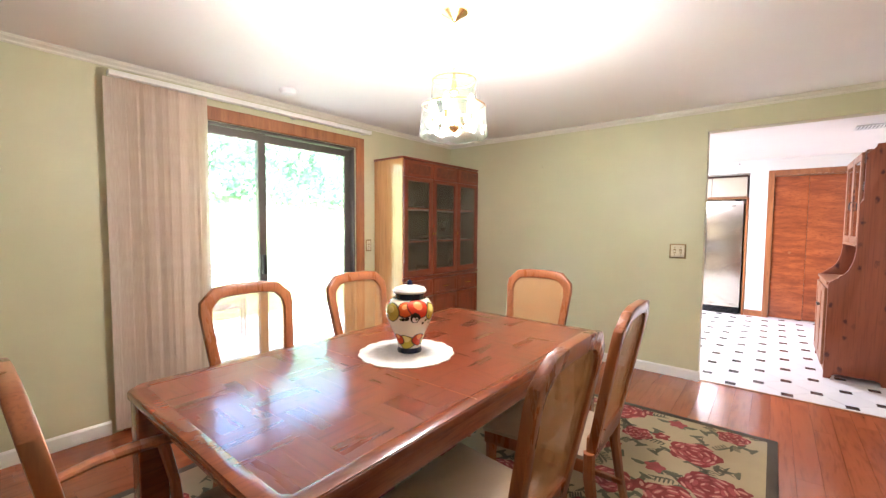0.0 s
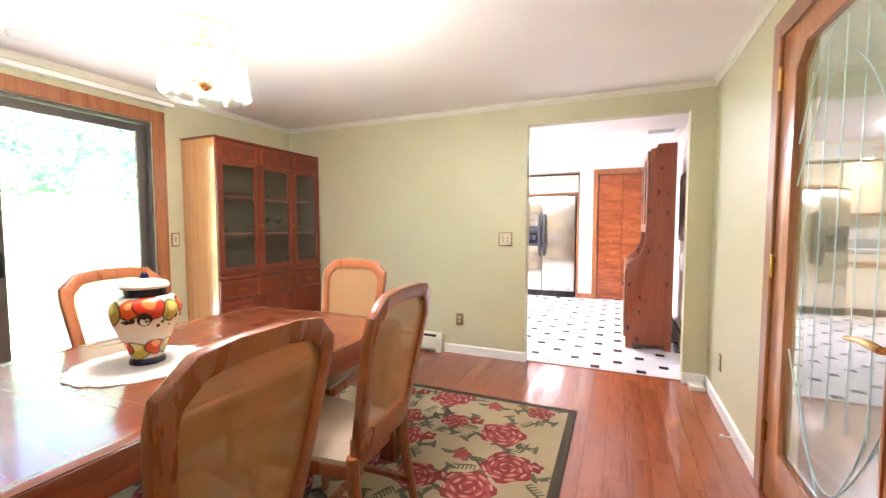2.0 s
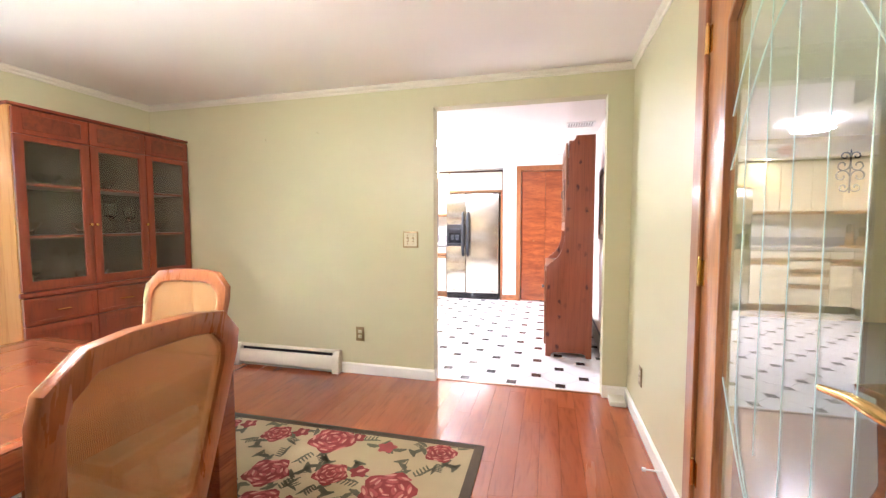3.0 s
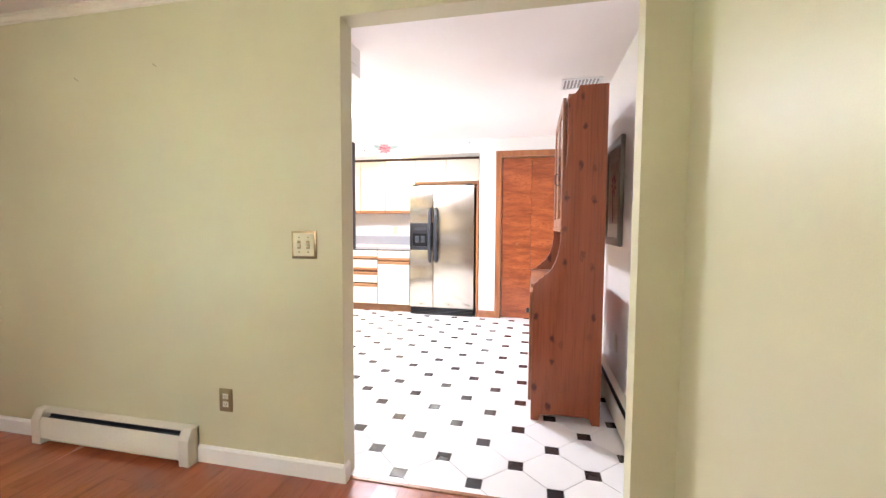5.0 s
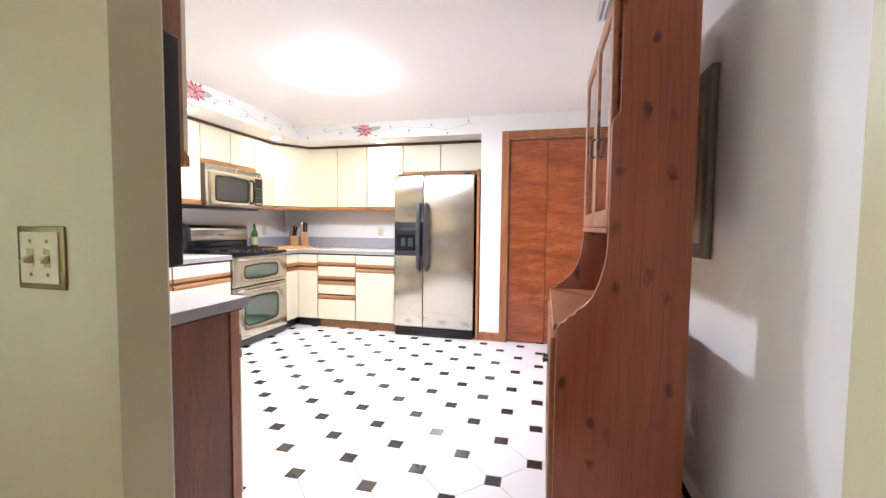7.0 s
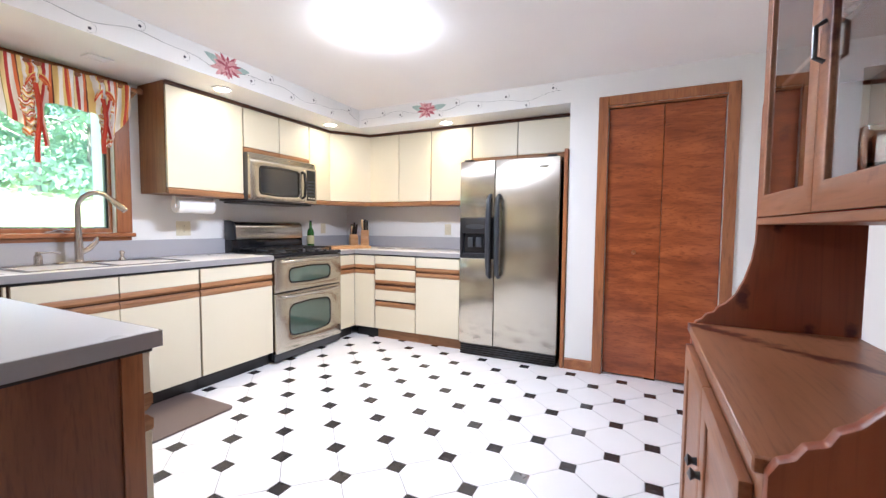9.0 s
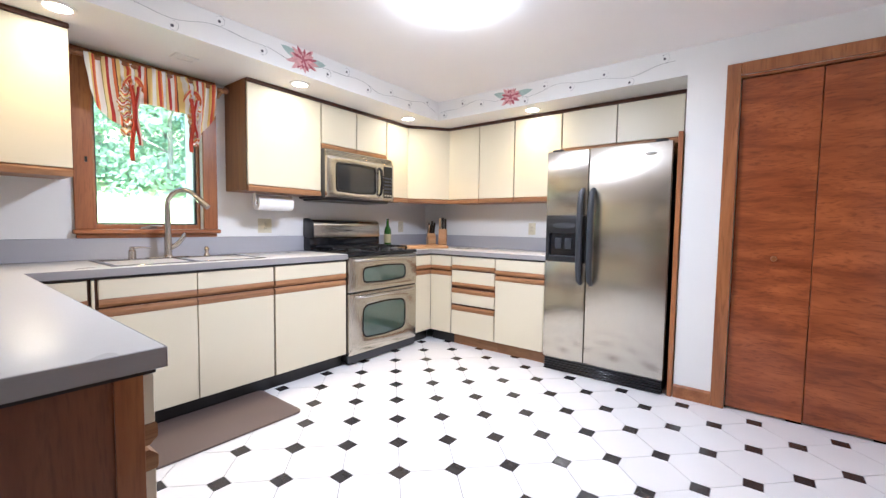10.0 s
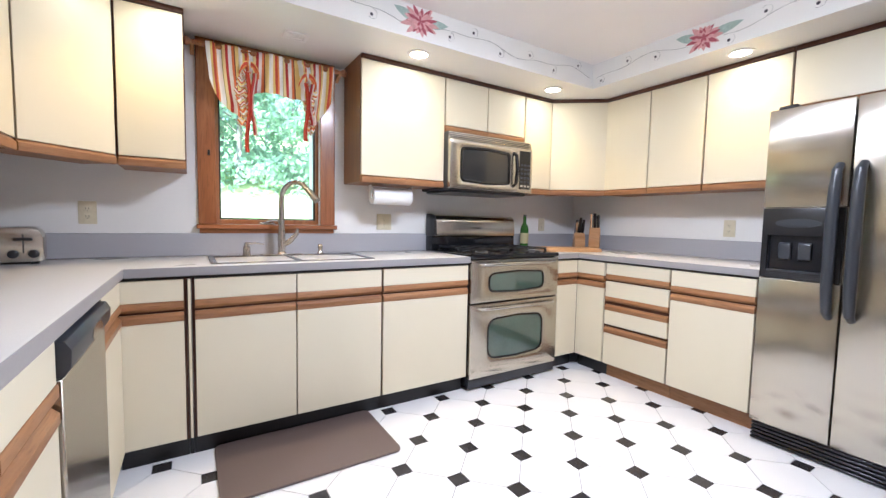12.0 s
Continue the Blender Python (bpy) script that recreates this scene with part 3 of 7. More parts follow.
# the room behind the glass door
ORN = (4.57, 1.90, 1.0)
# Unseen wall; its opening is added to let daylight brighten this room.
wall("wall_living_east_daylight_hole", 0, 5.2, 5.3, -0.5, 7.6, 0, H, [(0.3, 3.5, 0.8, 2.1)], CREAM_WALL, "plain cream wall of the next room")
wall("wall_living_south", 1, -0.6, -0.5, 1.59, 5.3, 0, H, [], CREAM_WALL, "plain cream wall of the next room")
wall("wall_living_north", 1, 7.6, 7.7, 1.59, 5.3, 0, H, [], CREAM_WALL, "plain cream wall of the next room")
bx("floor_living", (1.5905, -0.5, -0.12), (5.2, 7.6, 0.0), CARPET, "grey carpet floor of the next room", "floor")
bx("ceiling_living", (1.5905, -0.6, H), (5.3, 7.7, H + 0.15), CEIL, "white ceiling of the next room", "ceiling")
t = thing("side_table", pose(2.75, 3.35, 0.0, 0, 0, 12), "dark wooden side table with turned legs on the carpet", "table")
bm = B()
box(bm, (-0.45, -0.28, 0.50), (0.45, 0.28, 0.53), 0.006, 2)
part("tabletop", bm, TABLE_EDGE, t)
bm = B()
box(bm, (-0.40, -0.23, 0.42), (0.40, 0.23, 0.4995), 0.003)
part("apron", bm, TABLE_EDGE, t)
for sx in (-0.37, 0.37):
    for sy in (-0.2, 0.2):
        bm = B()
        lathe(bm, [(0, 0), (0.035, 0.002), (0.042, 0.03), (0.030, 0.06), (0.020, 0.10), (0.026, 0.22), (0.035, 0.36), (0.030, 0.4195), (0, 0.4195)], (sx, sy, 0), 14)
        part("leg", bm, TABLE_EDGE, t)

t = thing("wall_ornament", pose(ORN[0], 7.6, ORN[1]) @ Matrix.Scale(ORN[2], 4), "black wrought iron scroll ornament on the cream wall", "wall ornament")
IRON = mat("black_wrought_iron", (0.03, 0.028, 0.03), 0.5, 0.6, bump=0.1)
bm = B()
tube(bm, [(0, -0.012, -0.27), (0, -0.012, 0.27)], 0.009, 8)
part("stem", bm, IRON, t)
for cz, r_, sg in ((0.19, 0.055, 1), (0.075, 0.075, -1), (-0.06, 0.085, 1), (-0.2, 0.06, -1)):
    for sx in (-1, 1):
        bm = B()
        tube(bm, [(sx * (0.005 + r_ + r_ * (1 - a / 520) * math.cos(radians(180 - a))), -0.012, cz + sg * r_ * (1 - a / 520) * math.sin(radians(a))) for a in range(0, 400, 20)], 0.008, 6)
        part("scroll", bm, IRON, t)


# ---- switches and outlets ----
def plate(name, m, w, h, kind, label, frame_mat):
    t = thing(name, m, label, "switch" if "switch" in name else "outlet", "switch and outlet plates")
    bm = B()
    box(bm, (-w / 2, -0.006, -h / 2), (w / 2, -0.0005, h / 2), 0.0025, 2)
    part("cover_plate", bm, frame_mat, t)
    if kind == "switch":
        bm = B()
        box(bm, (-w / 2 + 0.012, -0.009, -h / 2 + 0.012), (w / 2 - 0.012, -0.0062, h / 2 - 0.012), 0.001)
        part("inner_plate", bm, IVORY, t)
        n = 2 if w > 0.1 else 1
        for i in range(n):
            u = (i - (n - 1) / 2) * 0.046
            bm = B()
            prism(bm, [(-0.024, -0.010), (-0.024, -0.003), (-0.0099, 0.007), (-0.0099, -0.011)], 0, u - 0.006, u + 0.006)
            part("toggle", bm, IVORY, t)
            boxpart("toggle_slot", (u - 0.009, -0.0098, -0.019), (u + 0.009, -0.0092, 0.019), GOLDP, t)
            for z in (-0.034, 0.034):
                bm = B()
                lathe(bm, [(0, 0), (0.0045, 0), (0.003, 0.0015), (0, 0.002)], (u, -0.009, z), 8, Matrix.Rotation(radians(90), 4, "X"))
                part("screw", bm, GOLDP, t)
    else:
        for z in (-0.02, 0.02):
            bm = B()
            box(bm, (-0.016, -0.009, z - 0.014), (0.016, -0.0062, z + 0.014), 0.004, 2)
            s_ = part("socket", bm, IVORY, t)
            bm = B()
            for u in (-0.006, 0.006):
                box(bm, (u - 0.001, -0.0094, z - 0.004), (u + 0.001, -0.0091, z + 0.006))
            box(bm, (-0.002, -0.0094, z - 0.010), (0.002, -0.0091, z - 0.007))
            part("slot", bm, BLACK, s_)
    return t


GOLDP = mat("antique_brass_plate", (0.30, 0.22, 0.11), 0.35, 0.8, bump=0.05)
plate("light_switch", pose(-0.148, DN, 1.126), 0.13, 0.13, "switch", "double toggle light switch with brass rim on green wall", GOLDP)
plate("wall_outlet", pose(-0.596, DN, 0.337), 0.075, 0.118, "outlet", "antique brass double socket outlet low on the green wall", GOLDP)
plate("wall_outlet", pose(DE, 3.97, 0.327, 0, 0, -90), 0.075, 0.118, "outlet", "antique brass double socket outlet on the wall beside the glass door", GOLDP)
plate("light_switch", pose(DW, 3.045, 1.13, 0, 0, 90), 0.072, 0.12, "switch", "single toggle light switch with brass rim beside the sliding door", GOLDP)
plate("wall_outlet", pose(KW, 4.957, 1.152, 0, 0, 90), 0.075, 0.118, "outlet", "ivory double socket outlet above the kitchen counter", IVORY)
plate("wall_outlet", pose(KW, 6.62, 1.13, 0, 0, 90), 0.115, 0.115, "outlet", "ivory socket outlet plate under the paper towel holder", IVORY)
plate("wall_outlet", pose(KW, 8.22, 1.13, 0, 0, 90), 0.075, 0.118, "outlet", "ivory double socket outlet beside the range", IVORY)
plate("wall_outlet", pose(-1.18, KN, 1.13), 0.075, 0.118, "outlet", "ivory double socket outlet above the kitchen counter", IVORY)
plate("wall_outlet", pose(-2.30, KN, 1.13), 0.075, 0.118, "outlet", "ivory double socket outlet behind the knife block", IVORY)
plate("light_switch", pose(KE, 7.35, 1.15, 0, 0, -90), 0.072, 0.12, "switch", "single ivory light switch on the white kitchen wall", IVORY)
plate("wall_outlet", pose(KE, 5.62, 0.42, 0, 0, -90), 0.075, 0.118, "outlet", "ivory double socket outlet low on the wall behind the hutch", IVORY)

for x, z in ((-1.45, 1.965), (-0.95, 2.0)):
    bm = B()
    tube(bm, [(x, DN + 0.004, z), (x, DN - 0.018, z + 0.004)], 0.002, 8)
    tube(bm, [(x, DN - 0.018, z + 0.004), (x, DN - 0.019, z + 0.012)], 0.002, 8)
    solid("wall_nail", bm, NICKEL, "small bent nail in the green wall", "nail", "wall nails")


# ---- baseboard heaters ----
def heater(name, m, length, label):
    t = thing(name, m, label, "heater", "baseboard heaters")
    d, h = 0.068, 0.185
    bm = B()
    prism(bm, [(-0.001, 0.0), (-0.001, h), (-0.012, h), (-0.012, 0.012), (-0.03, 0.0)], 0, 0, length)
    part("back_panel", bm, HEATER, t)
    bm = B()
    prism(bm, [(-d, 0.035), (-d, h - 0.055), (-d + 0.012, h - 0.035), (-d + 0.016, h - 0.038), (-d + 0.004, h - 0.056), (-d + 0.004, 0.035)], 0, 0.06, length - 0.06)
    part("front_panel", bm, HEATER, t)
    bm = B()
    prism(bm, [(-0.0125, h - 0.001), (-0.0125, h - 0.006), (-0.040, h - 0.018), (-0.042, h - 0.013)], 0, 0.06, length - 0.06)
    part("damper", bm, HEATER, t)
    # Black block for the fins, plus a black liner painting the slot's shade.
    bm = B()
    box(bm, (0.0605, -0.055, 0.04), (length - 0.0605, -0.0125, h - 0.050))
    box(bm, (0.0605, -0.0160, h - 0.0495), (length - 0.0605, -0.0125, h - 0.0075))
    part("fins_and_shade_liner", bm, BLACK, t)
    for a in (0.0, length - 0.06):
        bm = B()
        prism(bm, [(-0.001, 0.0), (-d - 0.004, 0.0), (-d - 0.004, h - 0.05), (-0.045, h + 0.002), (-0.001, h + 0.002)], 0, a, a + 0.06, 0.002)
        part("end_cap", bm, HEATER, t)
    return t


heater("baseboard_heater", pose(-1.80, DN, 0.0), 1.035, "cream metal baseboard heater along the green wall")
heater("baseboard_heater", pose(KE, 7.2, 0.0, 0, 0, -90), 2.65, "cream metal baseboard heater behind the pine hutch")
base("baseboard_north_west", 1, DN, -1, -2.28, -1.802)

# door stop on the east baseboard
bm = B()
tube(bm, [(DE - 0.014, 3.42, 0.06), (DE - 0.085, 3.42, 0.06)], 0.004, 8)
lathe(bm, [(0, 0), (0.009, 0), (0.009, 0.014), (0, 0.016)], (DE - 0.085, 3.42, 0.06), 12, Matrix.Rotation(radians(-90), 4, "Y"))
solid("door_stop", bm, WHITEP, "small white door stop on the baseboard", "door stop")
bm = B()
box(bm, (1.335, 4.25, 0.0), (1.44, 4.384, 0.035), 0.005, 2)
solid("floor_vent_cover", bm, HEATER, "small cream cover box on the floor in the corner", "cover")


# ---- china cabinet ----
def china():
    t = thing("china_cabinet", pose(-2.294, 3.12, 0, 0, 0, 90), "tall reddish wood china cabinet with three glass doors above drawers", "cabinet")
    W, D, Z = 1.268, 0.405, 2.005
    bm = B()
    for x in (0, W - 0.025):
        # Sides coloured as if lit by glare from the sliding door.
        boxpart("side_panel", (x, 0.0, 0.05), (x + 0.025, D, Z - 0.02), CHINASIDE_LIT, t, 0.002, "polished wood side panel, coloured lighter for door glare")
    # Back and inner side liners, coloured dark as the shaded inside.
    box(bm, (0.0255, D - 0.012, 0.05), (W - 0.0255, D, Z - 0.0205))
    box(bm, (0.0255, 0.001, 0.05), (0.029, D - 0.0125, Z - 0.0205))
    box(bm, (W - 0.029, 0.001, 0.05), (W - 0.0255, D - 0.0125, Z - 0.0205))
    part("back_panel", bm, INSIDE_SHADE, t)
    bm = B()
    box(bm, (-0.008, -0.014, Z - 0.02), (W + 0.008, D, Z), 0.004, 2)
    part("top_board", bm, CHINAWOOD, t)
    bm = B()
    box(bm, (0.0, 0.01, 0.0), (W, D, 0.049))
    part("plinth", bm, CHINAWOOD, t)
    bm = B()
    box(bm, (0.0295, 0.0, 0.775), (W - 0.0295, D - 0.013, 0.80), 0.002)
    part("middle_shelf", bm, CHINAWOOD, t)
    for z in (1.16, 1.50):
        bm = B()
        box(bm, (0.0295, 0.04, z), (W - 0.0295, D - 0.013, z + 0.018), 0.002)
        part("shelf", bm, CHINAWOOD, t)
    bm = B()
    box(bm, (-0.006, -0.022, 0.785), (W + 0.006, 0.0, 0.815), 0.005, 2)
    part("middle_moulding", bm, CHINAWOOD, t)
    edges = [0.004, 0.44, 0.86, W - 0.004]
    for i in range(3):
        a, b = edges[i] + 0.003, edges[i + 1] - 0.003
        d = boxpart("door_body", (a, -0.02, 1.815), (b, -0.0005, 1.975), CHINAWOOD, None, 0.002)
        d.parent = t
        d.name = "glass_door"
        bm = B()
        ring(bm, [(a, 0.82), (b, 0.82), (b, 1.812), (a, 1.812)], [(a + 0.055, 0.885), (b - 0.055, 0.885), (b - 0.055, 1.775), (a + 0.055, 1.775)], 1, -0.02, -0.0005, 0.003)
        part("frame", bm, CHINAWOOD, d)
        bm = B()
        box(bm, (a + 0.05, -0.0235, 1.845), (b - 0.05, -0.0202, 1.945), 0.002)
        part("burl_panel", bm, BURL, d)
        g = boxpart("pane", (a + 0.05, -0.011, 0.88), (b - 0.05, -0.008, 1.78), GLASS, d)
        g.visible_shadow = False
        bm = B()
        for j, (z0, z1) in enumerate(((0.60, 0.775),)):
            ring(bm, [(a, z0), (b, z0), (b, z1), (a, z1)], [(a + 0.028, z0 + 0.028), (b - 0.028, z0 + 0.028), (b - 0.028, z1 - 0.028), (a + 0.028, z1 - 0.028)], 1, -0.022, -0.0005, 0.003)
            box(bm, (a + 0.028, -0.014, z0 + 0.028), (b - 0.028, -0.001, z1 - 0.028))
        dr = part("drawer", bm, CHINAWOOD, t)
        bm = B()
        m_ = (a + b) / 2
        tube(bm, [(m_ - 0.045, -0.015, 0.685), (m_ - 0.04, -0.035, 0.683), (m_ + 0.04, -0.035, 0.683), (m_ + 0.045, -0.015, 0.685)], 0.004, 8)
        part("handle", bm, BRASS, dr)
        bm = B()
        z0, z1 = 0.06, 0.594
        ring(bm, [(a, z0), (b, z0), (b, z1), (a, z1)], [(a + 0.05, z0 + 0.05), (b - 0.05, z0 + 0.05), (b - 0.05, z1 - 0.05), (a + 0.05, z1 - 0.05)], 1, -0.022, -0.0005, 0.003)
        box(bm, (a + 0.05, -0.014, z0 + 0.05), (b - 0.05, -0.001, z1 - 0.05))
        part("lower_door", bm, CHINAWOOD, t)
    for x in (0.418, 0.455, 0.84):
        bm = B()
        lathe(bm, [(0, 0), (0.008, 0), (0.006, 0.01), (0.010, 0.018), (0, 0.022)], (x, -0.0205, 1.25), 12, Matrix.Rotation(radians(90), 4, "X"))
        part("knob", bm, BRASS, t)


china()


def goblet(x, y, z, s, tall):
    bm = B()
    if tall:
        pr = [(0, 0), (0.032, 0.001), (0.030, 0.004), (0.004, 0.010), (0.004, 0.07), (0.028, 0.10), (0.034, 0.15), (0.031, 0.17), (0.029, 0.168), (0.032, 0.15), (0.026, 0.103), (0, 0.085)]
    else:
        pr = [(0, 0), (0.05, 0.001), (0.055, 0.02), (0.085, 0.07), (0.095, 0.085), (0.092, 0.086), (0.08, 0.07), (0.05, 0.02), (0, 0.012)]
    lathe(bm, [(r * s, q * s) for r, q in pr], (x, y, z), 18)
    solid("wine_glass" if tall else "glass_bowl", bm, GLASS, "clear stemmed wine glass on a cabinet shelf" if tall else "clear glass bowl on a cabinet shelf", "glass", "glassware in the china cabinet")


for z, row in ((0.8005, ((3.24, 1, 1.1), (3.33, 1, 1.2), (3.42, 0, 0.9), (3.68, 0, 1.2), (3.85, 0, 0.8), (4.12, 1, 1.1), (4.22, 1, 1.0))), (1.1785, ((3.28, 0, 1.0), (3.66, 0, 1.0), (3.85, 1, 1.4), (4.0, 1, 1.3), (4.2, 0, 1.0))), (1.5185, ((3.42, 0, 0.9), (3.6, 0, 0.8), (3.8, 0, 0.9), (4.2, 1, 1.0)))):
    for yy, tl, s_ in row:
        goblet(-2.50, yy, z, s_, tl)


# ---- dining table ----
TX0, TX1, TY0, TY1, TZ = -1.29, -0.235, 0.69, 2.63, 0.75
t = thing("dining_table", pose(0, 0, 0), "reddish brown parquet-veneered dining table with glossy top", "table")
ch = 0.045
outl = [(TX0 + ch, TY0), (TX1 - ch, TY0), (TX1, TY0 + ch), (TX1, TY1 - ch), (TX1 - ch, TY1), (TX0 + ch, TY1), (TX0, TY1 - ch), (TX0, TY0 + ch)]
bm = B()
prism(bm, outl, 2, TZ - 0.034, TZ - 0.0035, 0.006)
ttop = part("tabletop", bm, TABLE_EDGE, t)
bw = 0.055
ix0, ix1, iy0, iy1 = TX0 + bw, TX1 - bw, TY0 + bw, TY1 - bw
bm = B()
inn = [(ix0 + 0.02, iy0), (ix1 - 0.02, iy0), (ix1, iy0 + 0.02), (ix1, iy1 - 0.02), (ix1 - 0.02, iy1), (ix0 + 0.02, iy1), (ix0, iy1 - 0.02), (ix0, iy0 + 0.02)]
o2 = [(x + (0.004 if x < -0.76 else -0.004), y + (0.004 if y < 1.6 else -0.004)) for x, y in outl]
ring(bm, o2, inn, 2, TZ - 0.0034, TZ, 0.001)
part("border_band", bm, TABLE_EDGE, ttop)
ny, nx = 10, 5
cw, cl = (ix1 - ix0) / nx, (iy1 - iy0) / ny
rot = {}
for i in range(nx):
    for j in range(ny):
        x0, yq = ix0 + i * cw, iy0 + j * cl
        for k in range(2):
            bm = B()
            if (i + j) % 2:
                a, b = (x0 + k * cw / 2, yq), (x0 + (k + 1) * cw / 2, yq + cl)
            else:
                a, b = (x0, yq + k * cl / 2), (x0 + cw, yq + (k + 1) * cl / 2)
            cx_, cy_ = (a[0] + b[0]) / 2, (a[1] + b[1]) / 2
            w_, l_ = (b[0] - a[0]) / 2 - 0.0003, (b[1] - a[1]) / 2 - 0.0003
            if not (i + j) % 2:
                w_, l_ = l_, w_
            key = (round(w_, 4), round(l_, 4))
            if key not in rot:
                box(bm, (-w_, -l_, TZ - 0.0034), (w_, l_, TZ - 0.0002))
                rot[key] = mesh_of("veneer_piece", bm, TABLEWOOD, False)
            else:
                bm.free()
            p_ = new("veneer_piece", rot[key])
            p_.parent = ttop
            p_.matrix_basis = pose(cx_, cy_, 0, 0, 0, 0 if (i + j) % 2 else 90)
boxpart("leaf_seam", (TX0 + 0.02, 1.426, TZ - 0.0001), (TX1 - 0.02, 1.430, TZ + 0.0004), CHAIRWOOD, ttop)
bm = B()
box(bm, (TX0 + 0.09, TY0 + 0.09, TZ - 0.13), (TX1 - 0.09, TY0 + 0.115, TZ - 0.0345), 0.003)
box(bm, (TX0 + 0.09, TY1 - 0.115, TZ - 0.13), (TX1 - 0.09, TY1 - 0.09, TZ - 0.0345), 0.003)
box(bm, (TX0 + 0.03, TY0 + 0.03, TZ - 0.12), (TX0 + 0.055, TY1 - 0.03, TZ - 0.0345), 0.003)
box(bm, (TX1 - 0.055, TY0 + 0.03, TZ - 0.12), (TX1 - 0.03, TY1 - 0.03, TZ - 0.0345), 0.003)
part("apron", bm, TABLE_EDGE, t)
for x in (TX0 + 0.06, TX1 - 0.06):
    for y in (TY0 + 0.06, TY1 - 0.06):
        bm = B()
        box(bm, (x - 0.045, y - 0.045, 0.011), (x + 0.045, y + 0.045, TZ - 0.0345), 0.008, 2)
        part("leg", bm, TABLE_EDGE, t)


# ---- dining chairs ----
CANE = bpy.data.materials.new("woven_cane")
CANE.use_nodes = True
nt = CANE.node_tree
p = nt.nodes["Principled BSDF"]
co = _coords(nt)
wx = nt.nodes.new("ShaderNodeTexWave")
wx.bands_direction = "X"
wx.inputs["Scale"].default_value = 90
wz = nt.nodes.new("ShaderNodeTexWave")
wz.bands_direction = "Z"
wz.inputs["Scale"].default_value = 90
for w_ in (wx, wz):
    nt.links.new(co, w_.inputs["Vector"])
mx = nt.nodes.new("ShaderNodeMath")
mx.operation = "MAXIMUM"
nt.links.new(wx.outputs["Fac"], mx.inputs[0])
nt.links.new(wz.outputs["Fac"], mx.inputs[1])
nz = _n(nt, "TexNoise", Scale=5.0, Detail=3.0)
nt.links.new(co, nz.inputs["Vector"])
c0 = _mixc(nt, _ramp(nt, nz.outputs[0], 0.3, 0.7), (0.45, 0.235, 0.082), (0.54, 0.31, 0.125))
nt.links.new(_mixc(nt, _ramp(nt, mx.outputs[0], 0.4, 1.0), tuple(v * 0.82 for v in (0.45, 0.235, 0.082)), c0), p.inputs["Base Color"])
p.inputs["Roughness"].default_value = 0.5
al = _ramp(nt, mx.outputs[0], 0.72, 0.90)
al.node.inputs["To Min"].default_value = 0.08
nt.links.new(al, p.inputs["Alpha"])
_bump(nt, p, mx.outputs[0], 0.4, 0.0008)


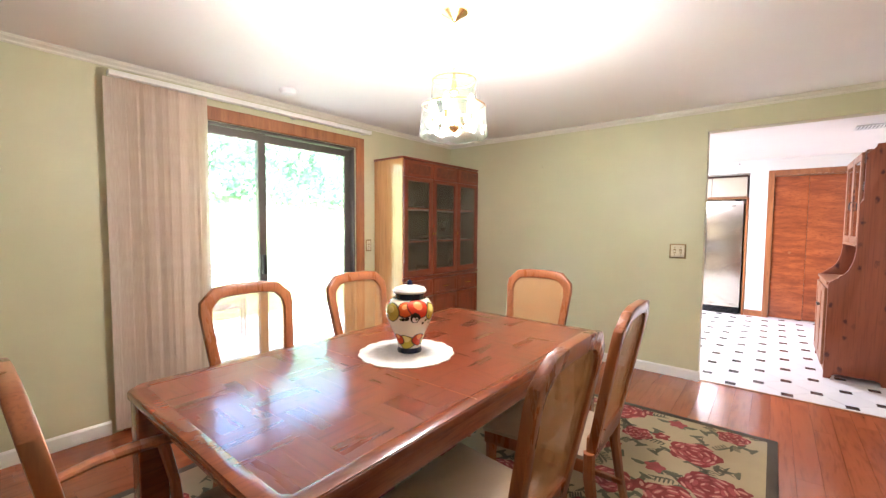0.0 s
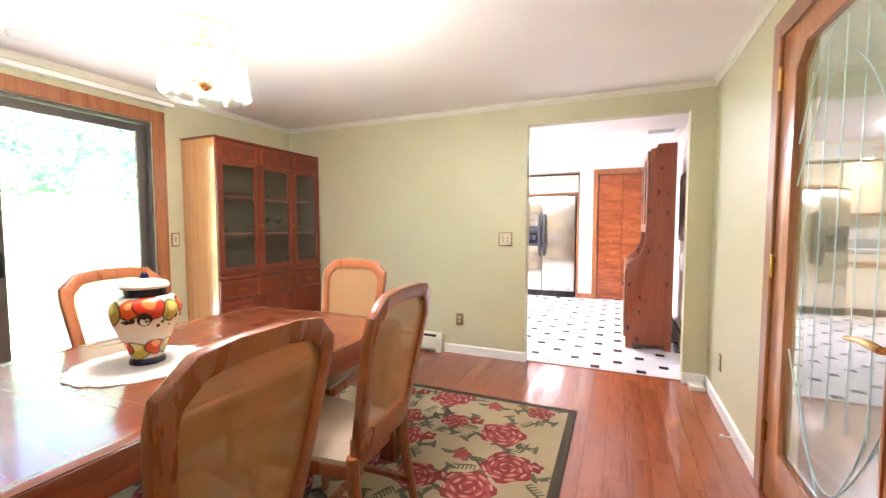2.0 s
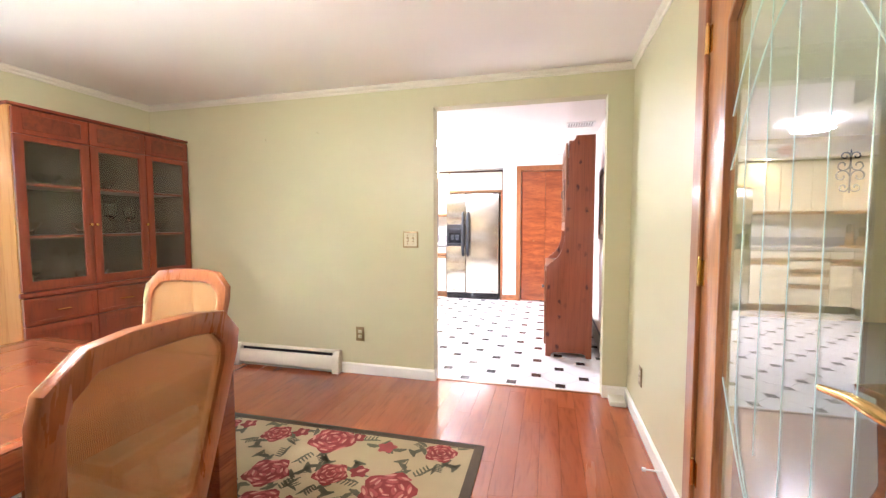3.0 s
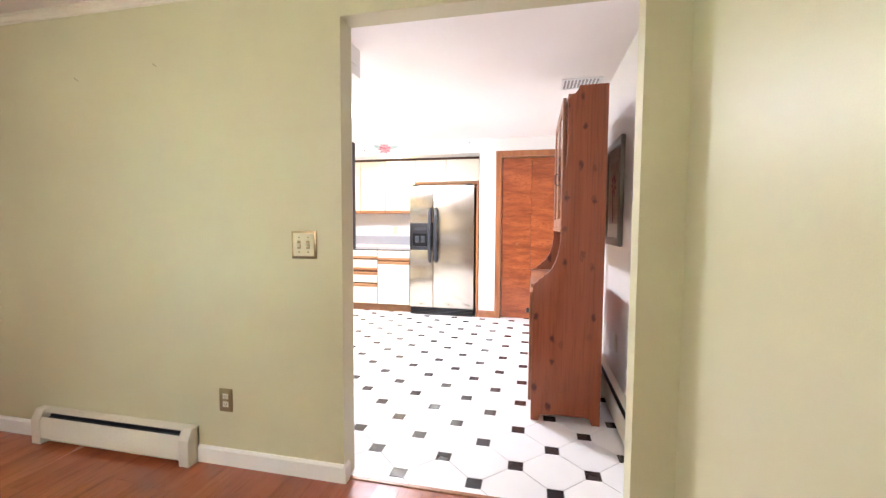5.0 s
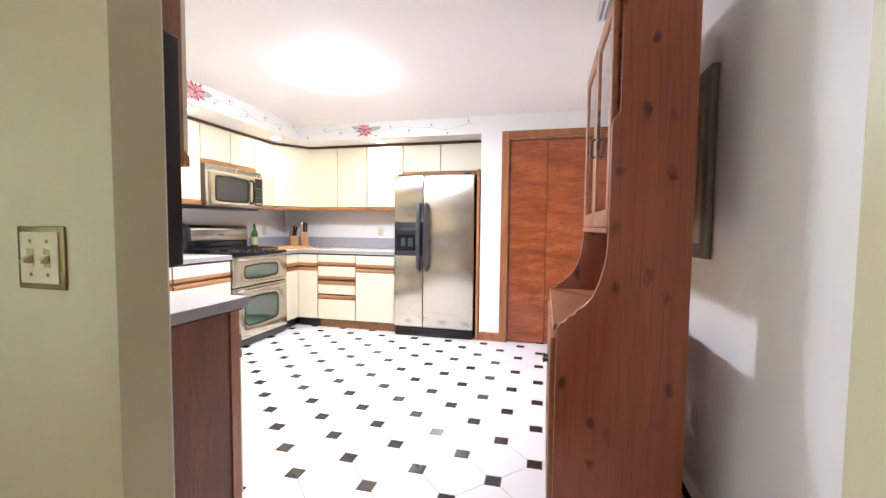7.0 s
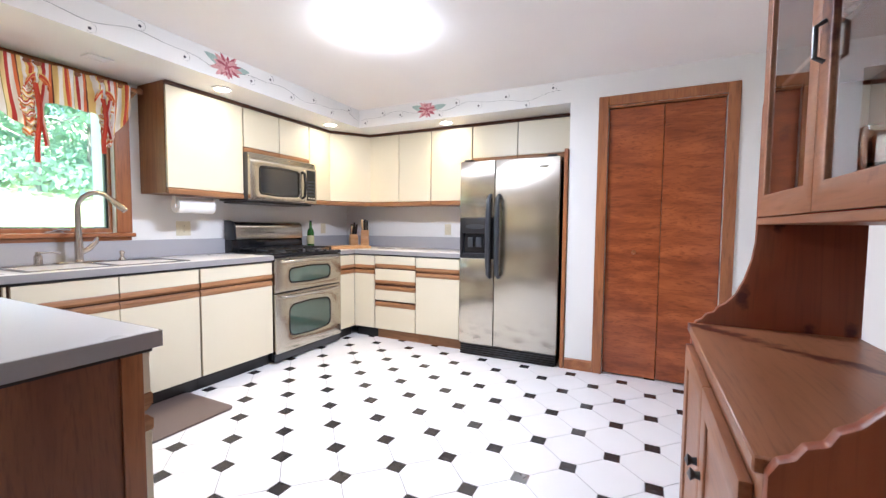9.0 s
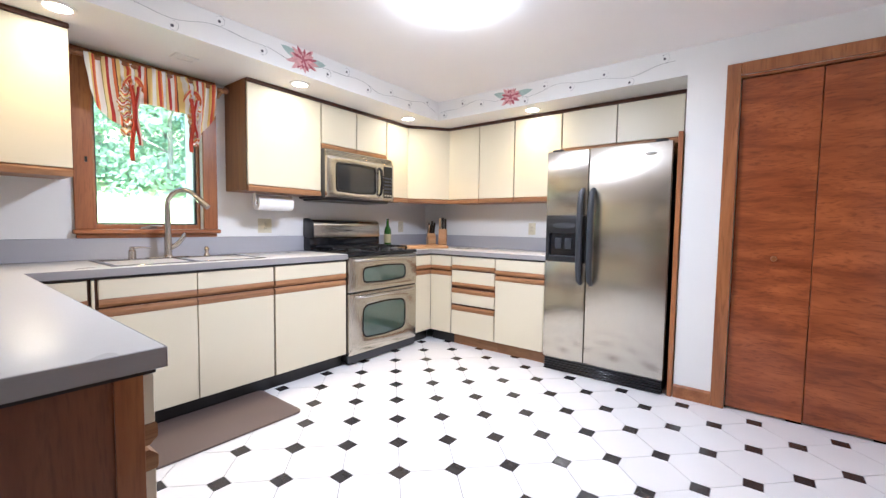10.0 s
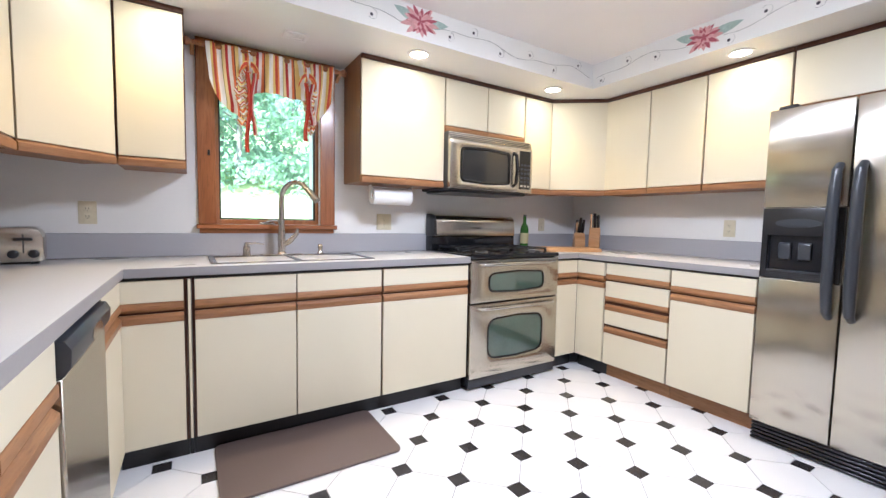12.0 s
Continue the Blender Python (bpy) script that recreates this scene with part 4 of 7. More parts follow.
def chair(m, arms, label):
    t = thing("dining_chair", m, label, "chair", "chairs round the dining table")
    W = 0.235

    def lean(z):
        return -0.205 - 0.115 * max(0.0, z - 0.42) / 0.6

    prof = [(-0.185, 0.43), (-0.205, 0.60), (-W, 0.90), (-W + 0.005, 0.955), (-0.165, 1.018), (-0.08, 1.03), (0.08, 1.03), (0.165, 1.018), (W - 0.005, 0.955), (W, 0.90), (0.205, 0.60), (0.185, 0.43)]
    innr = [(-0.145, 0.53), (-0.160, 0.62), (-W + 0.048, 0.88), (-W + 0.056, 0.925), (-0.140, 0.965), (-0.07, 0.975), (0.07, 0.975), (0.140, 0.965), (W - 0.056, 0.925), (W - 0.048, 0.88), (0.160, 0.62), (0.145, 0.53)]
    tmp = B()
    ring(tmp, prof, innr, 1, -0.018, 0.018, 0.006)
    for v in tmp.verts:
        v.co.y += lean(v.co.z)
    part("back_frame", tmp, CHAIRWOOD, t)
    tmp = B()
    grow = [(x * 1.02, z + (0.003 if z > 0.7 else -0.003)) for x, z in innr]
    prism(tmp, grow, 1, -0.006, 0.006)
    bmesh.ops.triangulate(tmp, faces=[f for f in tmp.faces if len(f.verts) > 4])
    for v in tmp.verts:
        v.co.y += lean(v.co.z)
    part("cane_panel", tmp, CANE, t, "woven cane back panel")
    for sx in (-1, 1):
        tmp = B()
        tube(tmp, [(sx * 0.195, -0.275, 0.0), (sx * 0.190, -0.235, 0.18), (sx * 0.185, -0.208, 0.36), (sx * 0.188, -0.207, 0.46)], [0.017, 0.020, 0.024, 0.022], 8)
        part("leg", tmp, CHAIRWOOD, t)
        tmp = B()
        tube(tmp, [(sx * 0.205, 0.215, 0.0), (sx * 0.205, 0.215, 0.25), (sx * 0.205, 0.212, 0.40)], [0.016, 0.021, 0.027], 8)
        part("leg", tmp, CHAIRWOOD, t)
    tmp = B()
    prism(tmp, [(-0.195, -0.20), (0.195, -0.20), (0.235, 0.235), (-0.235, 0.235)], 2, 0.375, 0.425, 0.005)
    part("seat_frame", tmp, CHAIRWOOD, t)
    tmp = B()
    n = 10
    rows = []
    for j in range(n + 1):
        v = j / n
        row = []
        for i in range(n + 1):
            u = 2 * i / n - 1
            e = max(abs(u), abs(2 * v - 1)) ** 4
            row.append(tmp.verts.new((u * (0.192 + 0.042 * v), -0.185 + 0.425 * v, 0.486 - 0.045 * e)))
        rows.append(row)
    for j in range(n):
        for i in range(n):
            tmp.faces.new((rows[j][i], rows[j][i + 1], rows[j + 1][i + 1], rows[j + 1][i]))
    ext = bmesh.ops.extrude_face_region(tmp, geom=tmp.faces[:])
    for v in ext["geom"]:
        if isinstance(v, bmesh.types.BMVert):
            v.co.z = 0.4255
    bmesh.ops.recalc_face_normals(tmp, faces=tmp.faces[:])
    part("seat", tmp, SEATCLOTH, t, "beige upholstered seat")
    tmp = B()
    box(tmp, (-0.19, -0.225, 0.425), (0.19, -0.195, 0.52), 0.006, 2)
    part("back_rail", tmp, CHAIRWOOD, t)
    tmp = B()
    box(tmp, (-0.19, -0.25, 0.16), (-0.165, 0.21, 0.185), 0.004)
    box(tmp, (0.165, -0.25, 0.16), (0.19, 0.21, 0.185), 0.004)
    box(tmp, (-0.165, -0.03, 0.16), (0.165, -0.005, 0.185), 0.004)
    part("stretcher", tmp, CHAIRWOOD, t)
    if arms:
        for sx in (-1, 1):
            tmp = B()
            tube(tmp, [(sx * 0.215, -0.245, 0.66), (sx * 0.240, -0.14, 0.665), (sx * 0.250, -0.05, 0.662), (sx * 0.250, 0.03, 0.655), (sx * 0.245, 0.065, 0.645)], [0.018, 0.021, 0.024, 0.024, 0.016], 10, 0.7)
            tube(tmp, [(sx * 0.215, 0.05, 0.40), (sx * 0.232, 0.045, 0.52), (sx * 0.250, 0.02, 0.655)], [0.018, 0.015, 0.017], 8)
            part("armrest", tmp, CHAIRWOOD, t)
    return t


RUGZ = 0.010
c1 = chair(pose(-0.215, 1.374, RUGZ, 0, 0, 90), False, "honey-brown wooden dining chair with cane back and beige seat")
for x, y, z, a in ((-0.225, 2.02, RUGZ, 92), (-1.27, 1.28, RUGZ, -90), (-1.24, 1.97, RUGZ, -88), (-0.735, 2.57, RUGZ, 180)):
    copy_thing(c1, pose(x, y, z, 0, 0, a))
chair(pose(-0.70, 0.69, RUGZ, 0, 0, 0), True, "honey-brown wooden dining armchair with cane back and beige seat")


# ---- vase and doily ----
def doily():
    bm = B()
    n, rows = 96, []
    for r_, wv in ((0.0, 0), (0.06, 0), (0.12, 0.002), (0.18, 0.004), (0.212, 0.006)):
        if r_ == 0:
            rows.append([bm.verts.new((0, 0, 0.0025))])
        else:
            rows.append([bm.verts.new(((r_ + (0.010 * abs(math.sin(8 * math.pi * 2 * k / n)) if r_ > 0.2 else 0)) * math.cos(2 * math.pi * k / n), (r_ + (0.010 * abs(math.sin(8 * math.pi * 2 * k / n)) if r_ > 0.2 else 0)) * math.sin(2 * math.pi * k / n), 0.0025 + wv * 0.3 * abs(math.sin(16 * math.pi * k / n)))) for k in range(n)])
    for p_, q in zip(rows, rows[1:]):
        for k in range(n):
            if len(p_) == 1:
                bm.faces.new((p_[0], q[k], q[(k + 1) % n]))
            else:
                bm.faces.new((p_[k], q[k], q[(k + 1) % n], p_[(k + 1) % n]))
    ext = bmesh.ops.extrude_face_region(bm, geom=bm.faces[:])
    for v in ext["geom"]:
        if isinstance(v, bmesh.types.BMVert):
            v.co.z = 0.0003
    bmesh.ops.recalc_face_normals(bm, faces=bm.faces[:])
    solid("doily", bm, CROCHET, "round white crocheted doily on the dining table", "doily", m=pose(-0.795, 1.64, TZ))


doily()


def spots(nt, co, base, items):
    c = base
    for (x, y, z), r, col in items:
        d = nt.nodes.new("ShaderNodeVectorMath")
        d.operation = "DISTANCE"
        d.inputs[1].default_value = (x, y, z)
        nt.links.new(co, d.inputs[0])
        c = _mixc(nt, _ramp(nt, d.outputs["Value"], r, r * 0.88), c, col)
    return c


m_, nt, p = _nodes("painted_vase_glaze")
co = _coords(nt)
nz = _n(nt, "TexNoise", Scale=9.0, Detail=2.0)
nt.links.new(co, nz.inputs["Vector"])
wp = nt.nodes.new("ShaderNodeVectorMath")
wp.operation = "MULTIPLY_ADD"
wp.inputs[1].default_value = (0.05, 0.05, 0.05)
nt.links.new(nz.outputs["Color"], wp.inputs[0])
nt.links.new(co, wp.inputs[2])
wv = wp.outputs[0]
sep = nt.nodes.new("ShaderNodeSeparateXYZ")
nt.links.new(co, sep.inputs[0])
items = []
off = 0.025
BLK = (0.02, 0.02, 0.015)


def fruit(a, r_at, z_at, r, col, hi):
    x, y = r_at * math.cos(radians(a)), r_at * math.sin(radians(a))
    items.append(((x + off, y + off, z_at + off), r + 0.005, BLK))
    items.append(((x + off, y + off, z_at + off), r, col))
    items.append(((1.1 * x + off, 1.1 * y + off, z_at + 0.016 + off), r * 0.5, hi))


for side in (0, 180):
    for a, ra, za, rr, cc_, hh in ((-58, 0.098, 0.210, 0.036, (0.66, 0.10, 0.015), (0.85, 0.36, 0.10)), (-26, 0.098, 0.214, 0.044, (0.62, 0.045, 0.012), (0.85, 0.22, 0.05)),
                                   (-96, 0.100, 0.200, 0.042, (0.40, 0.31, 0.05), (0.60, 0.52, 0.14)), (14, 0.100, 0.198, 0.036, (0.42, 0.30, 0.04), (0.66, 0.50, 0.12)),
                                   (48, 0.098, 0.212, 0.036, (0.52, 0.035, 0.012), (0.85, 0.20, 0.05)),
                                   (-62, 0.062, 0.058, 0.036, (0.56, 0.42, 0.05), (0.74, 0.62, 0.20)), (-14, 0.064, 0.068, 0.032, (0.60, 0.06, 0.015), (0.85, 0.30, 0.08)),
                                   (30, 0.064, 0.062, 0.030, (0.40, 0.32, 0.05), (0.60, 0.50, 0.12)), (84, 0.064, 0.066, 0.030, (0.60, 0.06, 0.015), (0.85, 0.30, 0.08))):
        fruit(a + side, ra, za, rr, cc_, hh)
    for a, za, rr, col in ((-34, 0.172, 0.026, BLK), (-34, 0.164, 0.016, (0.72, 0.66, 0.56))):
        items.append(((0.108 * math.cos(radians(a + side)) + off, 0.108 * math.sin(radians(a + side)) + off, za + off), rr, col))
rv = random.Random(5)
for k in range(60):
    a = rv.uniform(-180, 180)
    za = rv.choice((0.138, 0.150, 0.166, 0.180)) + rv.uniform(-0.004, 0.004)
    x, y = 0.108 * math.cos(radians(a)), 0.108 * math.sin(radians(a))
    items.append(((x + off, y + off, za + off), rv.uniform(0.004, 0.010), BLK if k % 3 else (0.12, 0.15, 0.05)))
c = spots(nt, wv, (0.70, 0.62, 0.46), items)
NAVY = (0.008, 0.010, 0.035)
c = _mixc(nt, _ramp(nt, sep.outputs["Z"], 0.248, 0.251), c, NAVY)
c = _mixc(nt, _ramp(nt, sep.outputs["Z"], 0.026, 0.022), c, NAVY)
nt.links.new(c, p.inputs["Base Color"])
p.inputs["Roughness"].default_value = 0.12
VASE = m_
t = thing("lidded_vase", pose(-0.80, 1.665, TZ + 0.0028), "cream ceramic lidded jar painted with fruit, standing on the doily", "vase")
bm = B()
lathe(bm, [(0, 0), (0.056, 0), (0.058, 0.008), (0.052, 0.024), (0.062, 0.06), (0.085, 0.11), (0.108, 0.165), (0.113, 0.195), (0.108, 0.222), (0.088, 0.245), (0.066, 0.253), (0.066, 0.272), (0.070, 0.276), (0.062, 0.277), (0, 0.276)], seg=40)
part("body", bm, VASE, t)
CREAMG = mat("cream_glaze", (0.80, 0.77, 0.68), 0.12, bump=0.0)
NAVYG = mat("navy_glaze", NAVY, 0.12, bump=0.0)
bm = B()
lathe(bm, [(0.0, 0.2772), (0.076, 0.2772), (0.078, 0.286), (0.070, 0.298), (0.035, 0.309), (0.010, 0.312), (0, 0.312)], seg=36)
lid = part("lid", bm, CREAMG, t, "cream ceramic lid")
bm = B()
lathe(bm, [(0.0, 0.3122), (0.016, 0.3122), (0.013, 0.318), (0.012, 0.326), (0.005, 0.334), (0, 0.335)], seg=20)
part("knob", bm, NAVYG, lid)


# ---- chandelier ----
t = thing("chandelier", pose(CHAND[0], CHAND[1], 0), "lit brass chandelier with scalloped glass shades above the dining table", "chandelier")
bm = B()
lathe(bm, [(0, H - 0.0005), (0.065, H - 0.0005), (0.063, H - 0.012), (0.045, H - 0.022), (0.020, H - 0.040), (0.008, H - 0.05), (0, H - 0.05)])
part("canopy", bm, BRASS, t)
bm = B()
for i in range(11):
    z = H - 0.055 - i * 0.022
    ang = (i % 2) * 90
    pts = [Matrix.Rotation(radians(ang), 3, "Z") @ Vector((0.007 * math.cos(a), 0, z + 0.014 * math.sin(a))) for a in (2 * math.pi * q / 8 for q in range(9))]
    tube(bm, pts, 0.0018, 5)
part("chain", bm, BRASS, t)
bm = B()
lathe(bm, [(0, 1.78), (0.012, 1.785), (0.028, 1.80), (0.034, 1.825), (0.024, 1.85), (0.012, 1.87), (0.012, 1.95), (0.022, 1.97), (0.012, 2.0), (0.006, 2.06), (0, 2.06)])
for k in range(5):
    a = 2 * math.pi * k / 5
    tube(bm, [(0.02 * math.cos(a), 0.02 * math.sin(a), 1.83), (0.06 * math.cos(a), 0.06 * math.sin(a), 1.81), (0.10 * math.cos(a), 0.10 * math.sin(a), 1.83)], 0.005, 6)
    lathe(bm, [(0, 1.825), (0.012, 1.825), (0.012, 1.865), (0, 1.865)], (0.10 * math.cos(a), 0.10 * math.sin(a), 0), 12)
part("stem", bm, BRASS, t)
BULB = glow("bulb_glow", (1.0, 0.86, 0.66), 14)
for k in range(5):
    a = 2 * math.pi * k / 5
    bm = B()
    lathe(bm, [(0, 1.866), (0.008, 1.866), (0.016, 1.89), (0.017, 1.905), (0.010, 1.93), (0, 1.945)], (0.10 * math.cos(a), 0.10 * math.sin(a), 0), 14)
    b_ = part("bulb", bm, BULB, t)
    b_.visible_shadow = False


def tier(r0, r1, za, zb, n, lobes):
    bm = B()
    rows = []
    for j in range(5):
        f = j / 4
        z, r = za + (zb - za) * f, r0 + (r1 - r0) * f ** 1.5
        rows.append([bm.verts.new((r * (1 + 0.035 * f * math.cos(lobes * 2 * math.pi * k / n)) * math.cos(2 * math.pi * k / n), r * (1 + 0.035 * f * math.cos(lobes * 2 * math.pi * k / n)) * math.sin(2 * math.pi * k / n), z + 0.016 * f * (0.5 - abs(math.sin(lobes * math.pi * k / n))))) for k in range(n)])
    for p_, q in zip(rows, rows[1:]):
        for k in range(n):
            bm.faces.new((p_[k], p_[(k + 1) % n], q[(k + 1) % n], q[k]))
    ext = bmesh.ops.extrude_face_region(bm, geom=bm.faces[:])
    for v in ext["geom"]:
        if isinstance(v, bmesh.types.BMVert):
            h_ = Vector((v.co.x, v.co.y, 0))
            v.co -= h_.normalized() * 0.003
    bmesh.ops.recalc_face_normals(bm, faces=bm.faces[:])
    ob = part("shade", bm, SHADE_GLASS, t, "clear scalloped glass shade")
    ob.visible_shadow = False


tier(0.150, 0.160, 1.90, 1.765, 80, 8)
tier(0.105, 0.112, 2.02, 1.90, 64, 6)
bm = B()
tube(bm, arc((0, 0, 1.902), 0.148, 0, 360, 40, "xy"), 0.004, 6)
tube(bm, arc((0, 0, 2.022), 0.103, 0, 360, 32, "xy"), 0.004, 6)
for k in range(3):
    a = 2 * math.pi * k / 3
    tube(bm, [(0.012 * math.cos(a), 0.012 * math.sin(a), 1.95), (0.148 * math.cos(a), 0.148 * math.sin(a), 1.902)], 0.003, 6)
    tube(bm, [(0.006 * math.cos(a), 0.006 * math.sin(a), 2.03), (0.103 * math.cos(a), 0.103 * math.sin(a), 2.022)], 0.003, 6)
part("ring_frame", bm, BRASS, t)


# ---- kitchen cabinets ----
def front(name, a, b, z0, z1, parent, strips=(), y=-0.02, t=0.019):
    """A laminate door or drawer front between a and b; strips of oak at the heights (z0, z1), bevelled as finger pulls."""
    d = boxpart(name, (a + 0.002, y, z0), (b - 0.002, y + t, z1), LAM, parent, 0.0015)
    for s0, s1, up in strips:
        bm = B()
        w = 0.012
        pr = [(y, s0), (y - 0.003, s0 + 0.004), (y - 0.003, s1 - (w if not up else 0.003)), (y + t * 0.5, s1), (y + t, s1), (y + t, s0)] if not up else [(y + t * 0.5, s0), (y - 0.003, s0 + w), (y - 0.003, s1 - 0.003), (y, s1), (y + t, s1), (y + t, s0)]
        prism(bm, pr, 0, a + 0.002, b - 0.002)
        part("finger_pull", bm, OAK, d, "oak finger pull")
    return d


def base_cabinet(m, w, layout, label, depth=0.57, toe=BLACK, ends=(), carcass=DARKTRIM):
    """Local frame: x along the run, front towards -y."""
    t = thing("base_cabinet", m, label, "cabinet", "kitchen base cabinets")
    bm = B()
    box(bm, (0.0005, 0.0, 0.1005), (w - 0.0005, depth, 0.862))
    part("body", bm, carcass, t)
    bm = B()
    box(bm, (0.0005, 0.045, 0.0), (w - 0.0005, 0.06, 0.1))
    part("toe_kick", bm, toe, t)
    for kind, a, b in layout:
        if kind == "door":
            front("drawer", a, b, 0.7605, 0.858, t)
            pull(t, a, b, 0.718, 0.76, False)
            pull(t, a, b, 0.667, 0.708, True)
            front("door", a, b, 0.108, 0.6665, t)
        elif kind == "drawers":
            front("drawer", a, b, 0.7775, 0.858, t)
            pull(t, a, b, 0.735, 0.777, False)
            front("drawer", a, b, 0.6125, 0.724, t)
            pull(t, a, b, 0.574, 0.612, False)
            pull(t, a, b, 0.510, 0.552, True)
            front("drawer", a, b, 0.405, 0.5095, t)
            pull(t, a, b, 0.341, 0.386, True)
            front("drawer", a, b, 0.108, 0.3405, t)
        elif kind == "plain":
            front("filler", a, b, 0.108, 0.858, t)
    return t


def pull(t, a, b, z0, z1, up):
    y = -0.02
    bm = B()
    if up:
        pr = [(y + 0.019, z0), (y - 0.001, z0), (y - 0.004, z0 + 0.004), (y - 0.004, z1 - 0.014), (y + 0.010, z1), (y + 0.019, z1)]
    else:
        pr = [(y + 0.019, z1), (y - 0.001, z1), (y - 0.004, z1 - 0.004), (y - 0.004, z0 + 0.014), (y + 0.010, z0), (y + 0.019, z0)]
    prism(bm, pr, 0, a + 0.002, b - 0.002)
    part("finger_pull", bm, OAK, t, "oak finger pull")


CF = -1.99          # front plane of the west run
CNF = 8.045         # front plane of the north run
CSF = 5.13          # front plane of the south run
LBL = "almond laminate base cabinet with oak pulls"


def west(y):
    return pose(CF, y, 0, 0, 0, 90)


base_cabinet(west(CSF), 0.259, [("door", 0.0, 0.250)], LBL)
base_cabinet(west(5.39), 0.018, [("plain", 0.002, 0.018)], "narrow almond filler strip between base cabinets")
base_cabinet(west(5.409), 0.947, [("door", 0.010, 0.462), ("door", 0.464, 0.938)], LBL + " and sink")
base_cabinet(west(6.356), 0.608, [("door", 0.0, 0.604)], LBL + " beside the range")
base_cabinet(west(7.80), 0.243, [("door", 0.002, 0.225)], LBL + ", folding round a corner")
base_cabinet(pose(CF, CNF, 0), 0.276, [("door", 0.018, 0.270)], LBL + ", folding round a corner")
base_cabinet(pose(-1.714, CNF, 0), 0.482, [("drawers", 0.004, 0.478)], "almond laminate cabinet with four drawers and oak pulls", toe=OAK)
base_cabinet(pose(-1.231, CNF, 0), 0.469, [("door", 0.002, 0.467)], LBL + " beside the refrigerator", toe=OAK)


def south(x):
    return pose(x, CSF, 0, 0, 0, 180)


base_cabinet(south(-1.556), 0.434, [("door", 0.004, 0.414)], LBL + ", folding round a corner")
t = base_cabinet(south(-0.330), 0.679, [("door", -0.016, 0.338), ("door", 0.342, 0.677)], LBL + " at the counter end")
boxpart("end_panel", (-0.018, -0.0, 0.0), (-0.0005, 0.605, 0.868), OAK_END, t, 0.002, "brown oak end panel")
boxpart("corner_strip", (-0.024, -0.0, 0.0), (-0.0185, 0.045, 0.868), CASING, t, 0.001)

# dishwasher in the south run
t = thing("dishwasher", south(-1.012), "stainless steel dishwasher built in under the grey worktop", "dishwasher")
bm = B()
box(bm, (0.003, 0.0, 0.10), (0.540, 0.57, 0.862))
part("body", bm, BLACK, t)
boxpart("door", (0.006, -0.028, 0.11), (0.536, -0.001, 0.765), STEEL, t, 0.004)
bm = B()
prism(bm, [(-0.001, 0.768), (-0.030, 0.768), (-0.044, 0.79), (-0.046, 0.83), (-0.034, 0.852), (-0.001, 0.852)], 0, 0.006, 0.536, 0.003)
cp = part("control_panel", bm, CHARCOAL, t, "dark control panel")
bm = B()
lathe(bm, [(0, 0), (0.03, 0), (0.03, 0.003), (0, 0.004)], (0.30, -0.0462, 0.808), 24, Matrix.Rotation(radians(90), 4, "X") @ Matrix.Diagonal((2.4, 0.8, 1, 1)))
part("badge", bm, NICKEL, cp)
boxpart("toe_kick", (0.006, 0.04, 0.0), (0.536, 0.06, 0.0995), BLACK, t)

# worktops
def slab(name, pts, label):
    t = thing(name, pose(0, 0, 0), label, "worktop", "grey worktops")
    bm = B()
    prism(bm, pts, 2, 0.8755, 0.914, 0.0015)
    part("top", bm, COUNTER, t)
    return t


XE = -1.955
t = slab("worktop", [(KW + 0.001, KS + 0.001), (-0.290, KS + 0.001), (-0.290, 5.155), (-0.297, 5.162), (XE, 5.162), (XE, 6.963), (KW + 0.001, 6.963)], "grey laminate worktop with sink, running along two walls")
bm = B()
box(bm, (-0.2905, KS + 0.002, 0.874), (-0.287, 5.163, 0.9135), 0.001)
box(bm, (-1.954, 5.1615, 0.874), (-0.2865, 5.165, 0.9135), 0.001)
box(bm, (XE - 0.0005, 5.166, 0.874), (XE + 0.0028, 6.9625, 0.9135), 0.001)
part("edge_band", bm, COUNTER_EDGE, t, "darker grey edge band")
# Black strip modelled as the shadow line under the slab.
bm = B()
box(bm, (-2.0, 5.16, 0.8625), (XE - 0.012, 6.963, 0.875))
box(bm, (-2.0, KS + 0.01, 0.8625), (-0.305, 5.150, 0.875))
part("shadow_gap_strip", bm, BLACK, t)
bm = B()
box(bm, (KW + 0.0015, KS + 0.02, 0.9145), (KW + 0.02, 6.985, 1.045), 0.003)
box(bm, (KW + 0.021, KS + 0.0015, 0.9145), (-0.290, KS + 0.02, 1.045), 0.003)
part("backsplash", bm, SPLASH, t, "grey laminate backsplash")
t = slab("worktop", [(KW + 0.001, 7.793), (XE, 7.793), (XE, 8.012), (-0.752, 8.012), (-0.752, KN - 0.001), (KW + 0.001, KN - 0.001)], "grey laminate worktop turning the corner beside the refrigerator")
bm = B()
box(bm, (XE, 8.0090, 0.874), (-0.752, 8.0118, 0.9135))
box(bm, (XE - 0.0005, 7.794, 0.874), (XE + 0.0028, 8.0085, 0.9135))
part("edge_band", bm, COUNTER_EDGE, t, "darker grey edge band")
# Black strip as the slab's shadow line, here too.
bm = B()
box(bm, (-2.0, 7.794, 0.8625), (XE - 0.012, 8.06, 0.875))
box(bm, (-2.0, 8.024, 0.8625), (-0.755, 8.06, 0.875))
part("shadow_gap_strip", bm, BLACK, t)
bm = B()
box(bm, (KW + 0.0015, 7.70, 0.9145), (KW + 0.02, KN - 0.002, 1.045), 0.003)
box(bm, (KW + 0.021, KN - 0.02, 0.9145), (-0.752, KN - 0.0015, 1.045), 0.003)
part("backsplash", bm, SPLASH, t, "grey laminate backsplash")


